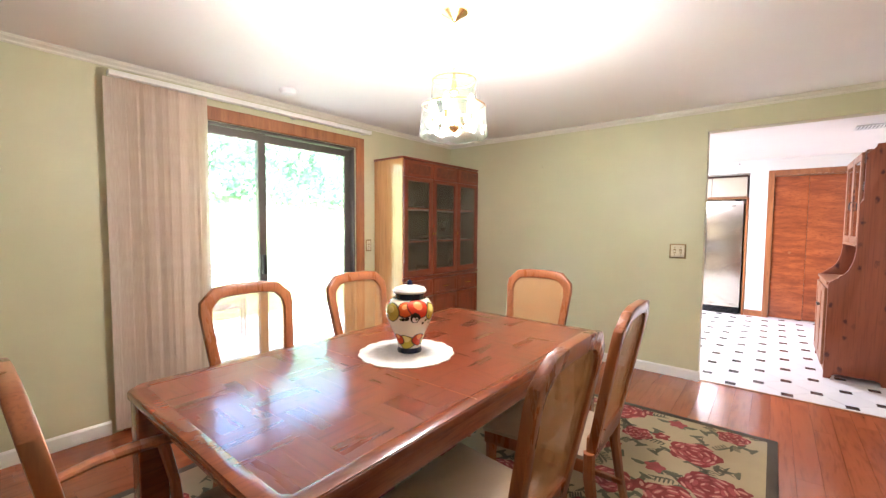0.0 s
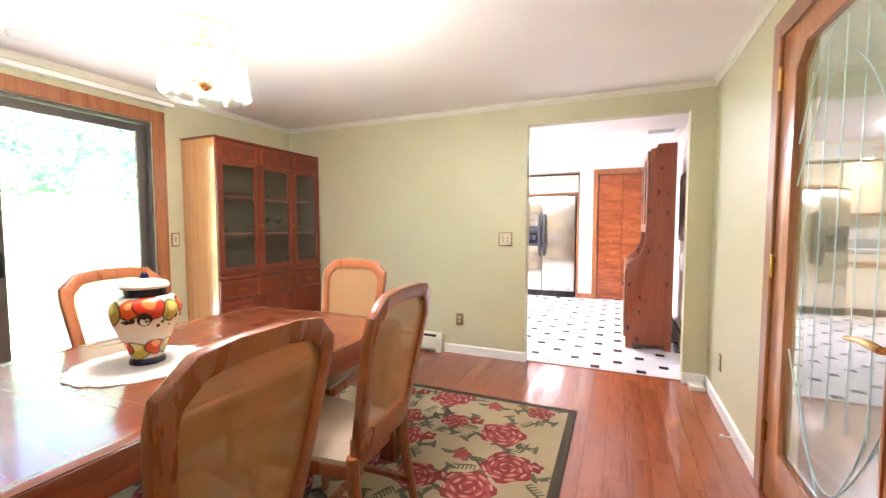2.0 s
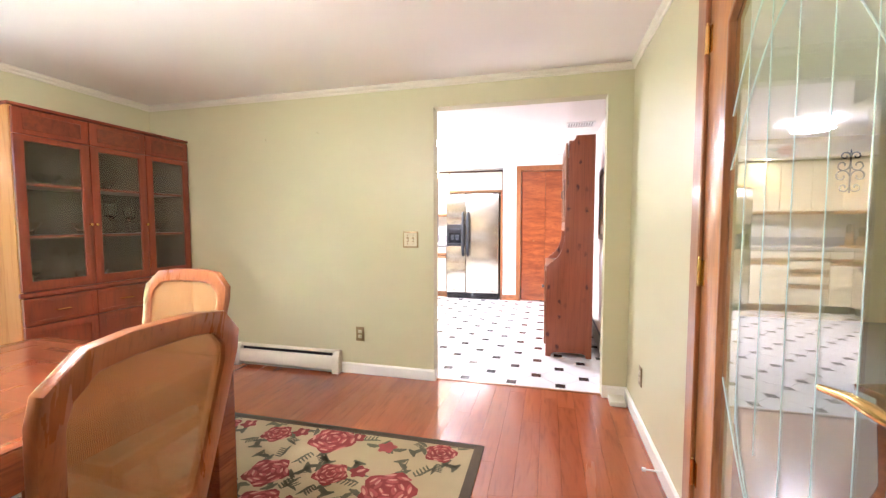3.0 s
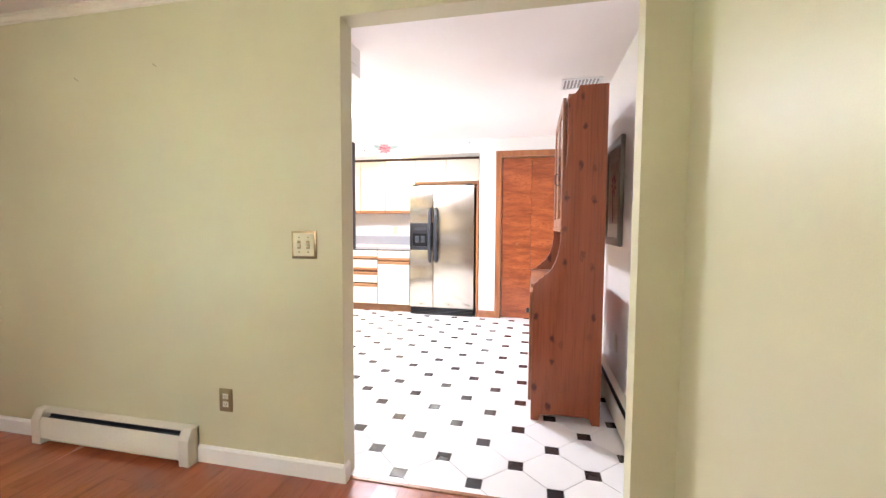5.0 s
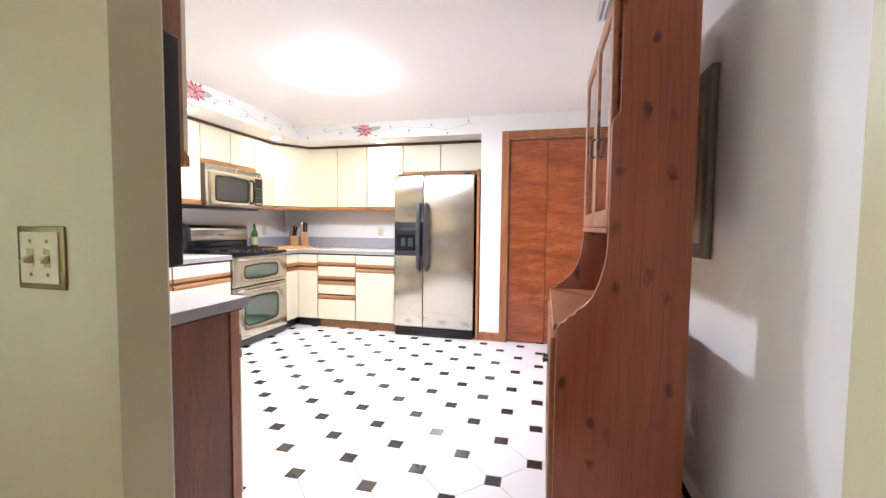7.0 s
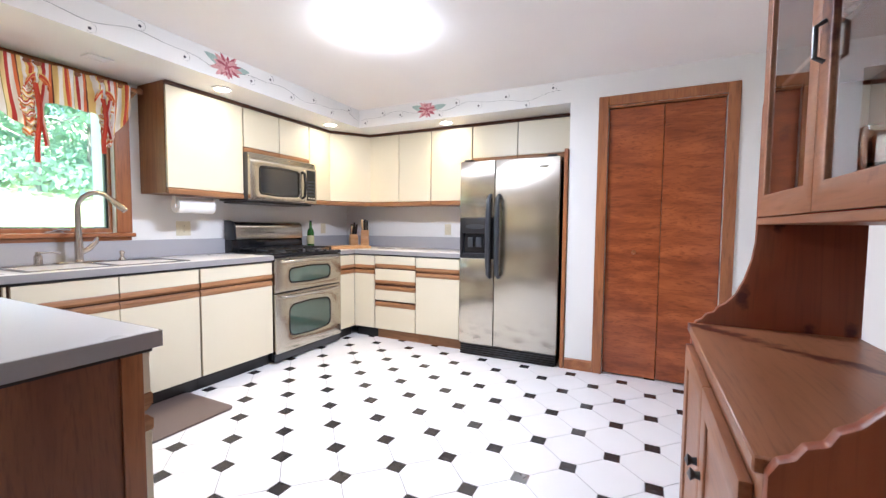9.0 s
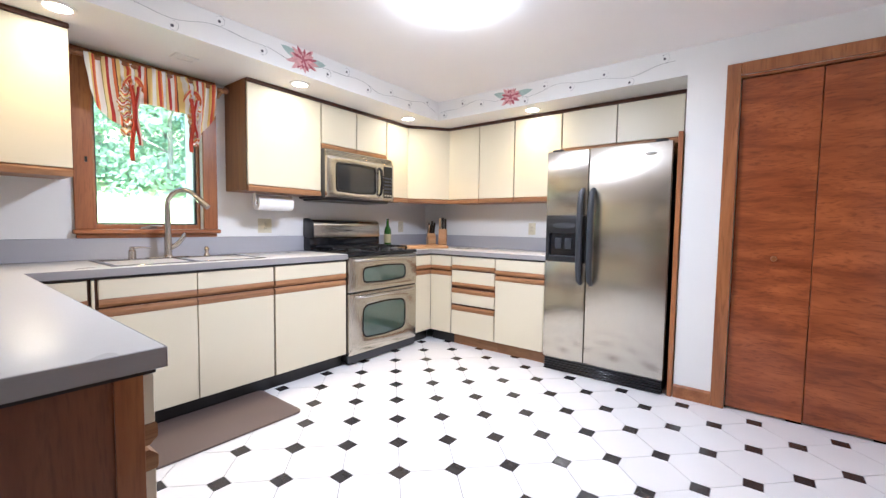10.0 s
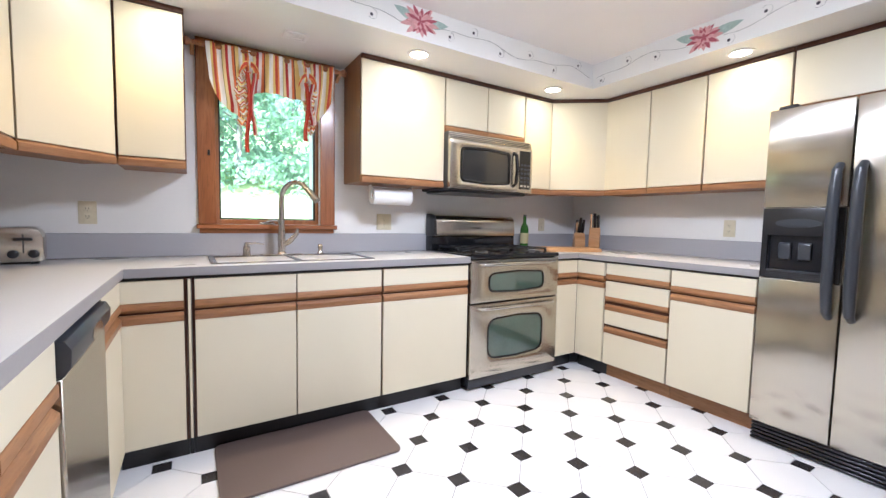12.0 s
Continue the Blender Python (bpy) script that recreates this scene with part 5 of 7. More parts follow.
# ---- wall cabinets ----
def wall_cabinet(m, w, doors, z0, z1, label, depth=0.31, left=OAK_V, right=OAK_V):
    t = thing("wall_cabinet", m, label, "cabinet", "kitchen wall cabinets")
    bm = B()
    box(bm, (0.001, 0.0, z0), (w - 0.001, depth, z1 - 0.001))
    part("body", bm, OAK_V, t)
    # Thin dark sheet, no real frame: paints the shade in the door gaps.
    boxpart("face_frame", (0.0012, -0.0009, z0 + 0.041), (w - 0.0012, -0.0001, z1 - 0.031), DARKTRIM, t)
    for a, b in doors:
        a, b = a + 0.0012, b - 0.0012
        front("door", a, b, z0 + 0.040, z1 - 0.03, t)
        pull(t, a, b, z0 - 0.006, z0 + 0.0395, True)
    bm = B()
    box(bm, (-0.0005, -0.026, z1 - 0.026), (w + 0.0005, 0.0, z1 - 0.0005), 0.004)
    part("top_trim", bm, DARKTRIM, t, "dark brown top moulding")
    return t


UW, UN, UZ0, UZ1 = -2.27, 8.34, 1.385, SOF
ULAB = "almond laminate wall cabinet with oak pulls"


def uw(y):
    return pose(UW, y, 0, 0, 0, 90)


wall_cabinet(uw(5.117), 0.283, [(0.009, 0.281)], UZ0, UZ1, ULAB + ", beside the window")
d0 = (Vector((-1.985, 4.835)) - Vector((UW, 5.115))).length
wall_cabinet(pose(-1.985, 4.835, 0, 0, 0, math.degrees(math.atan2(0.28, -0.285))), d0, [(0.012, d0 - 0.010)], UZ0, UZ1, ULAB + ", set across the corner", depth=0.2)
wall_cabinet(pose(-1.665, 4.835, 0, 0, 0, 180), 0.318, [(0.002, 0.314)], UZ0, UZ1, ULAB + ", on the south wall")
for x_ in (-1.191, -0.717, -0.243):
    wall_cabinet(pose(x_, 4.835, 0, 0, 0, 180), 0.472, [(0.0, 0.235), (0.237, 0.470)], UZ0, UZ1, ULAB + ", over the counter end" if x_ > -0.3 else ULAB + ", on the south wall")
wall_cabinet(uw(6.318), 0.612, [(0.002, 0.610)], UZ0, UZ1, ULAB + ", with a brown oak side")
wall_cabinet(uw(6.932), 0.742, [(0.002, 0.371), (0.373, 0.740)], 1.775, UZ1, "short almond laminate wall cabinet above the microwave")
wall_cabinet(uw(7.676), 0.30, [(0.002, 0.298)], UZ0, UZ1, "narrow " + ULAB)
dx, dy = -1.99 - UW, UN - 7.98
d1 = math.hypot(dx, dy)
wall_cabinet(pose(UW, 7.98, 0, 0, 0, math.degrees(math.atan2(dy, dx))), d1, [(0.004, d1 - 0.004)], UZ0, UZ1, ULAB + ", set across the corner", depth=0.2)
wall_cabinet(pose(-1.99, UN, 0), 0.765, [(0.004, 0.378), (0.380, 0.763)], UZ0, UZ1, ULAB + ", with two doors")
wall_cabinet(pose(-1.223, UN, 0), 0.453, [(0.002, 0.451)], UZ0, UZ1, ULAB + ", beside the refrigerator")
wall_cabinet(pose(-0.768, UN, 0), 0.925, [(0.002, 0.450), (0.452, 0.920)], 1.79, UZ1, "short almond laminate wall cabinet above the refrigerator")
bx("fridge_panel", (0.160, 8.0, 0.0), (0.190, KN - 0.001, 1.80), CASING, "stained wood panel beside the refrigerator", "panel", 0.003)

# ---- refrigerator ----
t = thing("refrigerator", pose(-0.742, 7.972, 0), "side-by-side stainless steel refrigerator with ice dispenser and charcoal handles", "refrigerator")
FW, FH, SPL = 0.876, 1.742, 0.328
bm = B()
box(bm, (0.004, 0.062, 0.02), (FW - 0.004, 0.66, FH - 0.02), 0.004)
part("body", bm, BLACK, t)
for a, b, nm in ((0.0, SPL - 0.003, "freezer_door"), (SPL + 0.003, FW, "fridge_door")):
    bm = B()
    if nm == "freezer_door":
        box(bm, (a, 0.004, 0.105), (b, 0.058, 0.880), 0.006, 2)
        box(bm, (a, 0.004, 1.245), (b, 0.058, FH), 0.006, 2)
        box(bm, (a, 0.030, 0.8805), (b, 0.058, 1.2445))
    else:
        box(bm, (a, 0.004, 0.105), (b, 0.058, FH), 0.006, 2)
    d = part(nm, bm, STEEL, t)
    if nm == "freezer_door":
        bm = B()
        o = [(0.004, 0.884), (0.318, 0.884), (0.318, 1.241), (0.004, 1.241)]
        i = [(0.030, 0.925), (0.268, 0.925), (0.268, 1.105), (0.030, 1.105)]
        ring(bm, o, i, 1, -0.002, 0.028, 0.003)
        dp = part("dispenser", bm, BLACK, d, "black ice and water dispenser")
        boxpart("dispenser_recess", (0.030, 0.024, 0.925), (0.268, 0.0285, 1.105), BLACK_GLOSS, dp)
        for k_ in range(3):
            boxpart("dispenser_groove", (0.03, -0.0032, 0.892 + k_ * 0.008), (0.285, -0.0021, 0.895 + k_ * 0.008), CHARCOAL, dp)
        boxpart("dispenser_tray", (0.035, -0.004, 0.918), (0.245, 0.024, 0.928), CHARCOAL, dp, 0.002)
        bm = B()
        lathe(bm, [(0, 0), (0.03, 0), (0.03, 0.004), (0, 0.006)], (0.150, -0.0022, 1.165), 24, Matrix.Rotation(radians(90), 4, "X") @ Matrix.Diagonal((3.0, 0.75, 1, 1)))
        part("dispenser_badge", bm, CHARCOAL, dp)
        for x in (0.10, 0.18):
            bm = B()
            prism(bm, [(0.020, 1.07), (0.004, 1.06), (0.010, 0.985), (0.022, 0.98)], 0, x - 0.025, x + 0.025, 0.004)
            part("dispenser_paddle", bm, CHARCOAL, dp)
    hx = SPL + (-0.040 if nm == "freezer_door" else 0.040)
    bm = B()
    tube(bm, [(hx, 0.006, 0.72), (hx, -0.035, 0.75), (hx, -0.052, 0.85), (hx, -0.056, 1.08), (hx, -0.052, 1.31), (hx, -0.035, 1.41), (hx, 0.006, 1.44)], [0.016, 0.020, 0.023, 0.024, 0.023, 0.020, 0.016], 12, 0.9)
    part("handle", bm, CHARCOAL, d, "charcoal bar handle")
for i in range(5):
    bm = B()
    box(bm, (0.01, 0.006 + 0.002 * i, 0.006 + i * 0.019), (FW - 0.01, 0.05, 0.018 + i * 0.019), 0.003)
    part("grille_slat", bm, BLACK, t)
boxpart("kickplate", (0.006, 0.0505, 0.0), (FW - 0.006, 0.0615, 0.102), BLACK, t)
for x in (0.03, FW - 0.11):
    boxpart("hinge_cover", (x, 0.02, FH + 0.0005), (x + 0.08, 0.09, FH + 0.02), BLACK, t, 0.006)
bm = B()
lathe(bm, [(0, 0), (0.02, 0), (0.02, 0.003), (0, 0.004)], (FW - 0.13, 0.0038, FH - 0.075), 24, Matrix.Rotation(radians(90), 4, "X") @ Matrix.Diagonal((1.9, 0.6, 1, 1)))
part("badge", bm, STEEL_P, t)

# ---- range ----
RY0, RW = 6.967, 0.82
t = thing("range", pose(-1.965, RY0, 0, 0, 0, 90), "stainless steel double-oven gas range with black cooktop", "range")
bm = B()
box(bm, (0.003, 0.03, 0.03), (RW - 0.003, 0.59, 0.895))
part("body", bm, BLACK, t)
bm = B()
box(bm, (0.0, -0.012, 0.8955), (RW, 0.60, 0.925), 0.006, 2)
ct = part("cooktop", bm, BLACK_GLOSS, t)


def rounded(a, b, z0, z1, r, bow=0.0):
    """A rectangle with rounded corners and slightly bowed long sides."""
    pts = []
    for cx, cz, a0 in ((b - r, z0 + r, -90), (b - r, z1 - r, 0), (a + r, z1 - r, 90), (a + r, z0 + r, 180)):
        pts += [(cx + r * math.cos(radians(a0 + 22.5 * q)), cz + r * math.sin(radians(a0 + 22.5 * q))) for q in range(5)]
        if a0 in (0, 180):
            pts.append(((a + b) / 2, z1 + bow if a0 == 0 else z0 - bow))
    return pts


def squared(a, b, z0, z1, r=0.04):
    """The plain rectangle with as many points as rounded() has."""
    pts = []
    for cx, cz, sx, sz, mid in ((b, z0, -1, 1, 0), (b, z1, -1, -1, 1), (a, z1, 1, -1, 0), (a, z0, 1, 1, 1)):
        up = [(cx, cz + sz * r * f) for f in (1.0, 0.5)]
        flat = [(cx + sx * r * f, cz) for f in (1.0, 0.5)]
        pts += (flat + [(cx, cz)] + up[::-1]) if sx * sz < 0 else (up + [(cx, cz)] + flat[::-1])
        if mid:
            pts.append(((a + b) / 2, cz))
    return pts


def oven(z0, z1, wz0, wz1):
    bm = B()
    a, b = 0.006, RW - 0.006
    r_ = 0.36 * (wz1 - wz0) if wz1 - wz0 < 0.2 else 0.07
    o = squared(a, b, z0, z1)
    i = rounded(0.15, RW - 0.15, wz0, wz1, r_, 0.010)
    ring(bm, o, i, 1, -0.012, 0.029, 0.003)
    d = part("oven_door", bm, STEEL, t)
    bm = B()
    i2 = rounded(0.162, RW - 0.162, wz0 + 0.012, wz1 - 0.012, r_ - 0.008, 0.010)
    ring(bm, i, i2, 1, -0.0135, 0.02, 0.002)
    part("window_trim", bm, BLACK_GLOSS, d)
    bm = B()
    prism(bm, i2, 1, -0.006, 0.0)
    part("window_glass", bm, OVEN_GLASS, d)
    bm = B()
    hz = z1 - 0.028
    tube(bm, [(0.07, -0.010, hz), (0.085, -0.045, hz), (0.14, -0.055, hz), (RW - 0.14, -0.055, hz), (RW - 0.085, -0.045, hz), (RW - 0.07, -0.010, hz)], 0.011, 10)
    part("handle", bm, STEEL_P, d, "polished bar handle")


oven(0.60, 0.888, 0.665, 0.80)
oven(0.085, 0.59, 0.20, 0.485)
boxpart("kick_panel", (0.006, 0.0, 0.015), (RW - 0.006, 0.02, 0.08), CHARCOAL, t, 0.003)
for x in (0.04, RW - 0.06):
    boxpart("foot", (x, 0.04, 0.0), (x + 0.03, 0.07, 0.0298), BLACK, t)
for gx in (0.06, 0.43):
    bm = B()
    for yy in (0.06, 0.28, 0.50):
        box(bm, (gx, yy, 0.948), (gx + 0.33, yy + 0.012, 0.958), 0.002)
    for xx in (gx, gx + 0.107, gx + 0.214, gx + 0.318):
        box(bm, (xx, 0.0725, 0.9485), (xx + 0.012, 0.2795, 0.9575), 0.002)
        box(bm, (xx, 0.2925, 0.9485), (xx + 0.012, 0.4995, 0.9575), 0.002)
    for xx in (gx, gx + 0.318):
        for yy in (0.06, 0.50):
            box(bm, (xx, yy, 0.9255), (xx + 0.012, yy + 0.012, 0.9475))
    part("grate", bm, BLACK, ct, "black cast iron grate")
    for yy in (0.17, 0.40):
        bm = B()
        lathe(bm, [(0, 0.9255), (0.05, 0.9255), (0.045, 0.935), (0.03, 0.942), (0, 0.944)], (gx + 0.165, yy, 0), 18)
        part("burner", bm, CHARCOAL, ct)
for k in range(5):
    bm = B()
    lathe(bm, [(0, 0), (0.019, 0), (0.017, 0.012), (0, 0.014)], (0.19 + k * 0.11, 0.022, 0.9255), 16)
    part("knob", bm, BLACK, ct)
bm = B()
prism(bm, [(0.50, 0.9255), (0.505, 1.03), (0.60, 1.03), (0.60, 0.9255)], 0, 0.0, RW, 0.003)
part("backguard_base", bm, BLACK_GLOSS, t)
bm = B()
pr = [(0.60, 1.0305), (0.60, 1.192)] + [(0.548 - 0.058 * math.sin(radians(a)), 1.134 + 0.058 * math.cos(radians(a))) for a in (0, 20, 40, 60, 80)] + [(0.484, 1.0305)]
prism(bm, pr, 0, 0.03, RW - 0.01, 0.004)
bg = part("backguard", bm, STEEL, t, "rounded brushed steel backguard")
bm = B()
prism(bm, [(0.60, 1.0306)] + [(0.60, 1.200)] + [(0.546 - 0.066 * math.sin(radians(a)), 1.134 + 0.066 * math.cos(radians(a))) for a in (0, 20, 40, 60, 80)] + [(0.476, 1.0306)], 0, 0.0, 0.028, 0.004)
part("backguard_end", bm, BLACK, t)
bm = B()
lathe(bm, [(0, 0), (0.045, 0), (0.043, 0.006), (0, 0.008)], (RW / 2, 0.503, 1.118), 28, Matrix.Rotation(radians(68), 4, "X") @ Matrix.Diagonal((2.2, 0.75, 1, 1)))
part("display", bm, BLACK_GLOSS, bg)

# ---- microwave ----
t = thing("microwave", pose(-2.185, 6.93, 0, 0, 0, 90), "stainless steel microwave with dark window mounted over the range", "microwave")
MW, M0, M1 = 0.762, 1.368, 1.768
bm = B()
box(bm, (0.002, 0.02, M0), (MW - 0.002, 0.39, M1), 0.004)
part("body", bm, CHARCOAL, t)
bm = B()
for k in range(4):
    box(bm, (0.0, -0.004 + 0.003 * k, M1 - 0.052 + k * 0.0125), (MW, 0.0198, M1 - 0.044 + k * 0.0125), 0.002)
part("vent_slats", bm, STEEL, t)
bm = B()
a, b, z0, z1 = 0.0, 0.60, M0 + 0.004, M1 - 0.056
o = squared(a, b, z0, z1)
i = rounded(0.085, 0.540, z0 + 0.050, z1 - 0.046, 0.035, 0.008)
ring(bm, o, i, 1, -0.012, 0.0195, 0.003)
d = part("door", bm, STEEL, t)
bm = B()
ring(bm, i, rounded(0.105, 0.520, z0 + 0.068, z1 - 0.064, 0.025, 0.007), 1, -0.0125, 0.004, 0.002)
part("window_trim", bm, BLACK_GLOSS, d)
bm = B()
prism(bm, rounded(0.104, 0.521, z0 + 0.067, z1 - 0.063, 0.025, 0.007), 1, -0.007, 0.0)
part("window", bm, DARKGLASS, d)
bm = B()
tube(bm, [(0.572, -0.010, z0 + 0.045), (0.574, -0.040, z0 + 0.065), (0.576, -0.052, (z0 + z1) / 2), (0.574, -0.040, z1 - 0.065), (0.572, -0.010, z1 - 0.045)], [0.011, 0.013, 0.014, 0.013, 0.011], 10)
part("handle", bm, BLACK_GLOSS, d, "curved black handle")
boxpart("control_panel", (0.603, -0.012, z0), (MW, 0.0195, z1), STEEL, t, 0.003)
boxpart("keypad", (0.63, -0.0145, z0 + 0.03), (MW - 0.022, -0.0122, z1 - 0.02), BLACK_GLOSS, t, 0.001)
for r in range(6):
    for q in range(3):
        boxpart("key", (0.640 + q * 0.034, -0.0158, z0 + 0.045 + r * 0.032), (0.664 + q * 0.034, -0.0147, z0 + 0.060 + r * 0.032), CHARCOAL if r else STEEL_P, t)
boxpart("hood_filter", (0.03, 0.03, M0 - 0.018), (MW - 0.03, 0.37, M0 - 0.0005), CHARCOAL, t, 0.004)

# ---- sink and tap ----
t = thing("sink", pose(0, 0, 0), "double-bowl stainless steel sink set in the worktop", "sink")
SX0, SX1, SY0_, SY1_ = -2.49, -2.03, 5.49, 6.33
bm = B()
z = 0.9145
ym = (SY0_ + SY1_) / 2
for a, b in ((SY0_ + 0.03, ym - 0.015), (ym + 0.015, SY1_ - 0.03)):
    o = [(SX0 + 0.085, a), (SX1 - 0.025, a), (SX1 - 0.025, b), (SX0 + 0.085, b)]
    i = [(SX0 + 0.105, a + 0.02), (SX1 - 0.045, a + 0.02), (SX1 - 0.045, b - 0.02), (SX0 + 0.105, b - 0.02)]
    tb = B()
    ro = [tb.verts.new((x, y, z + 0.003)) for x, y in o]
    rm = [tb.verts.new((x, y, z - 0.012)) for x, y in o]
    ri = [tb.verts.new((x, y, z - 0.020)) for x, y in i]
    for p_, q in ((ro, rm), (rm, ri)):
        for k in range(4):
            tb.faces.new((p_[k], p_[(k + 1) % 4], q[(k + 1) % 4], q[k]))
    tb.faces.new(ri)
    _join(bm, tb)
box(bm, (SX0, SY0_, z), (SX0 + 0.085, SY1_, z + 0.005), 0.002)
box(bm, (SX1 - 0.025, SY0_, z), (SX1, SY1_, z + 0.005), 0.002)
box(bm, (SX0 + 0.0855, SY0_, z), (SX1 - 0.0255, SY0_ + 0.03, z + 0.005), 0.002)
box(bm, (SX0 + 0.0855, SY1_ - 0.03, z), (SX1 - 0.0255, SY1_, z + 0.005), 0.002)
box(bm, (SX0 + 0.0855, ym - 0.015, z), (SX1 - 0.0255, ym + 0.015, z + 0.005), 0.002)
# Bowls are only 2 cm deep; darker steel stands in for their shade.
part("basin", bm, mat("sink_steel_shaded", (0.36, 0.36, 0.37), 0.2, 1.0, 0.02, bump=0.0), t)
zt_ = z + 0.0055
FXX, FYY = -2.445, 5.885
t = thing("kitchen_tap", pose(FXX, FYY, zt_), "brushed nickel high-arc pull-down tap behind the sink", "tap")
bm = B()
lathe(bm, [(0, 0), (0.030, 0), (0.028, 0.008), (0.022, 0.016), (0, 0.018)], seg=20)
box(bm, (-0.03, -0.12, 0.0), (0.03, 0.12, 0.004), 0.002)
part("base", bm, NICKEL, t)
bm = B()
th = radians(38)
path = [(0, 0, 0.017), (0, 0, 0.10), (0, 0, 0.20), (0, 0, 0.335)] + [(0.105 - 0.105 * math.cos(radians(a)), 0, 0.335 + 0.105 * math.sin(radians(a))) for a in (20, 45, 70, 95, 120, 145)]
path = [(x * math.cos(th), x * math.sin(th), z_) for x, _, z_ in path]
tube(bm, path, [0.022, 0.023, 0.018, 0.0155] + [0.015] * 6, 12)
part("spout", bm, NICKEL, t)
e = Vector(path[-1])
dv = (Vector(path[-1]) - Vector(path[-2])).normalized()
bm = B()
tube(bm, [e, e + dv * 0.03, e + dv * 0.07, e + dv * 0.10], [0.016, 0.019, 0.021, 0.019], 12)
part("spray_head", bm, NICKEL, t)
bm = B()
tube(bm, [(0, 0.018, 0.06), (0.01, 0.05, 0.085), (0.02, 0.085, 0.13), (0.022, 0.09, 0.16)], [0.014, 0.017, 0.014, 0.007], 10)
part("lever", bm, NICKEL, t)
for yy, nm, lb in ((5.69, "soap_dispenser", "brushed nickel soap dispenser beside the sink"), (6.12, "sink_stopper", "brushed nickel push button cap beside the tap")):
    t = thing(nm, pose(-2.445, yy, zt_), lb, "dispenser")
    bm = B()
    if nm == "soap_dispenser":
        lathe(bm, [(0, 0), (0.022, 0), (0.020, 0.01), (0.020, 0.05), (0.014, 0.055), (0.012, 0.075), (0, 0.077)], seg=16)
    else:
        lathe(bm, [(0, 0), (0.022, 0), (0.018, 0.008), (0.011, 0.02), (0.013, 0.035), (0.017, 0.05), (0.010, 0.062), (0, 0.064)], seg=16)
    part("body", bm, NICKEL, t)
    if nm == "soap_dispenser":
        bm = B()
        tube(bm, [(0, 0, 0.068), (0.02, 0.05, 0.072), (0.03, 0.09, 0.066)], [0.008, 0.006, 0.005], 8)
        part("nozzle", bm, NICKEL, t)

# ---- kitchen window ----
t = thing("window_1", pose(0, 0, 0), "stained wood casement window over the sink", "window")
t["kind"] = "structure"
y0, y1, z0, z1 = WIN
bm = B()
ring(bm, [(y0, z0), (y1, z0), (y1, z1), (y0, z1)], [(y0 + 0.018, z0 + 0.030), (y1 - 0.018, z0 + 0.030), (y1 - 0.018, z1 - 0.045), (y0 + 0.018, z1 - 0.045)], 0, -2.70, -2.62, 0.003)
part("window_frame", bm, CASING, t)
bm = B()
ring(bm, [(y0 + 0.0185, z0 + 0.0305), (y1 - 0.0185, z0 + 0.0305), (y1 - 0.0185, z1 - 0.0455), (y0 + 0.0185, z1 - 0.0455)], [(y0 + 0.027, z0 + 0.039), (y1 - 0.027, z0 + 0.039), (y1 - 0.027, z1 - 0.054), (y0 + 0.027, z1 - 0.054)], 0, -2.67, -2.64, 0.001)
part("sash_bead", bm, BLACK, t)
g = boxpart("pane", (-2.662, y0 + 0.02, z0 + 0.032), (-2.656, y1 - 0.02, z1 - 0.047), GLASS, t)
g.visible_shadow = False
for nm, a, b in (("casing_left", (KW + 0.0005, y0 - 0.095, z0), (KW + 0.02, y0, SOF - 0.002)), ("casing_right", (KW + 0.0005, y1, z0), (KW + 0.02, y1 + 0.095, SOF - 0.002)), ("casing_top", (KW + 0.0005, y0 + 0.0005, z1), (KW + 0.02, y1 - 0.0005, SOF - 0.002))):
    boxpart(nm, a, b, CASING, t, 0.004)
boxpart("window_sill", (-2.62, y0 - 0.105, z0 - 0.028), (KW + 0.045, y1 + 0.105, z0 - 0.0005), CASING_H, t, 0.005)
boxpart("apron", (KW + 0.0005, y0 - 0.09, z0 - 0.055), (KW + 0.014, y1 + 0.09, z0 - 0.0285), CASING_H, t, 0.003)
bm = B()
box(bm, (-2.62, 5.78, z0 + 0.003), (-2.585, 5.87, z0 + 0.014), 0.003)
tube(bm, [(-2.60, 5.82, z0 + 0.015), (-2.585, 5.86, z0 + 0.024), (-2.58, 5.90, z0 + 0.022)], 0.005, 8)
part("crank_handle", bm, NICKEL, t, "small casement crank")
for y in (y0 - 0.03,):
    bm = B()
    box(bm, (KW + 0.0205, y - 0.012, 1.50), (KW + 0.03, y, 1.53), 0.002)
    part("latch", bm, BLACK, t)

# ---- valance ----
m_, nt, p = _nodes("striped_valance_cloth")
uvn = nt.nodes.new("ShaderNodeUVMap")
sp = nt.nodes.new("ShaderNodeSeparateXYZ")
nt.links.new(uvn.outputs[0], sp.inputs[0])
mul = nt.nodes.new("ShaderNodeMath")
mul.operation = "MULTIPLY"
mul.inputs[1].default_value = 4.4
nt.links.new(sp.outputs["X"], mul.inputs[0])
fr = nt.nodes.new("ShaderNodeMath")
fr.operation = "FRACT"
nt.links.new(mul.outputs[0], fr.inputs[0])
cr = nt.nodes.new("ShaderNodeValToRGB")
cr.color_ramp.interpolation = "CONSTANT"
els = cr.color_ramp.elements
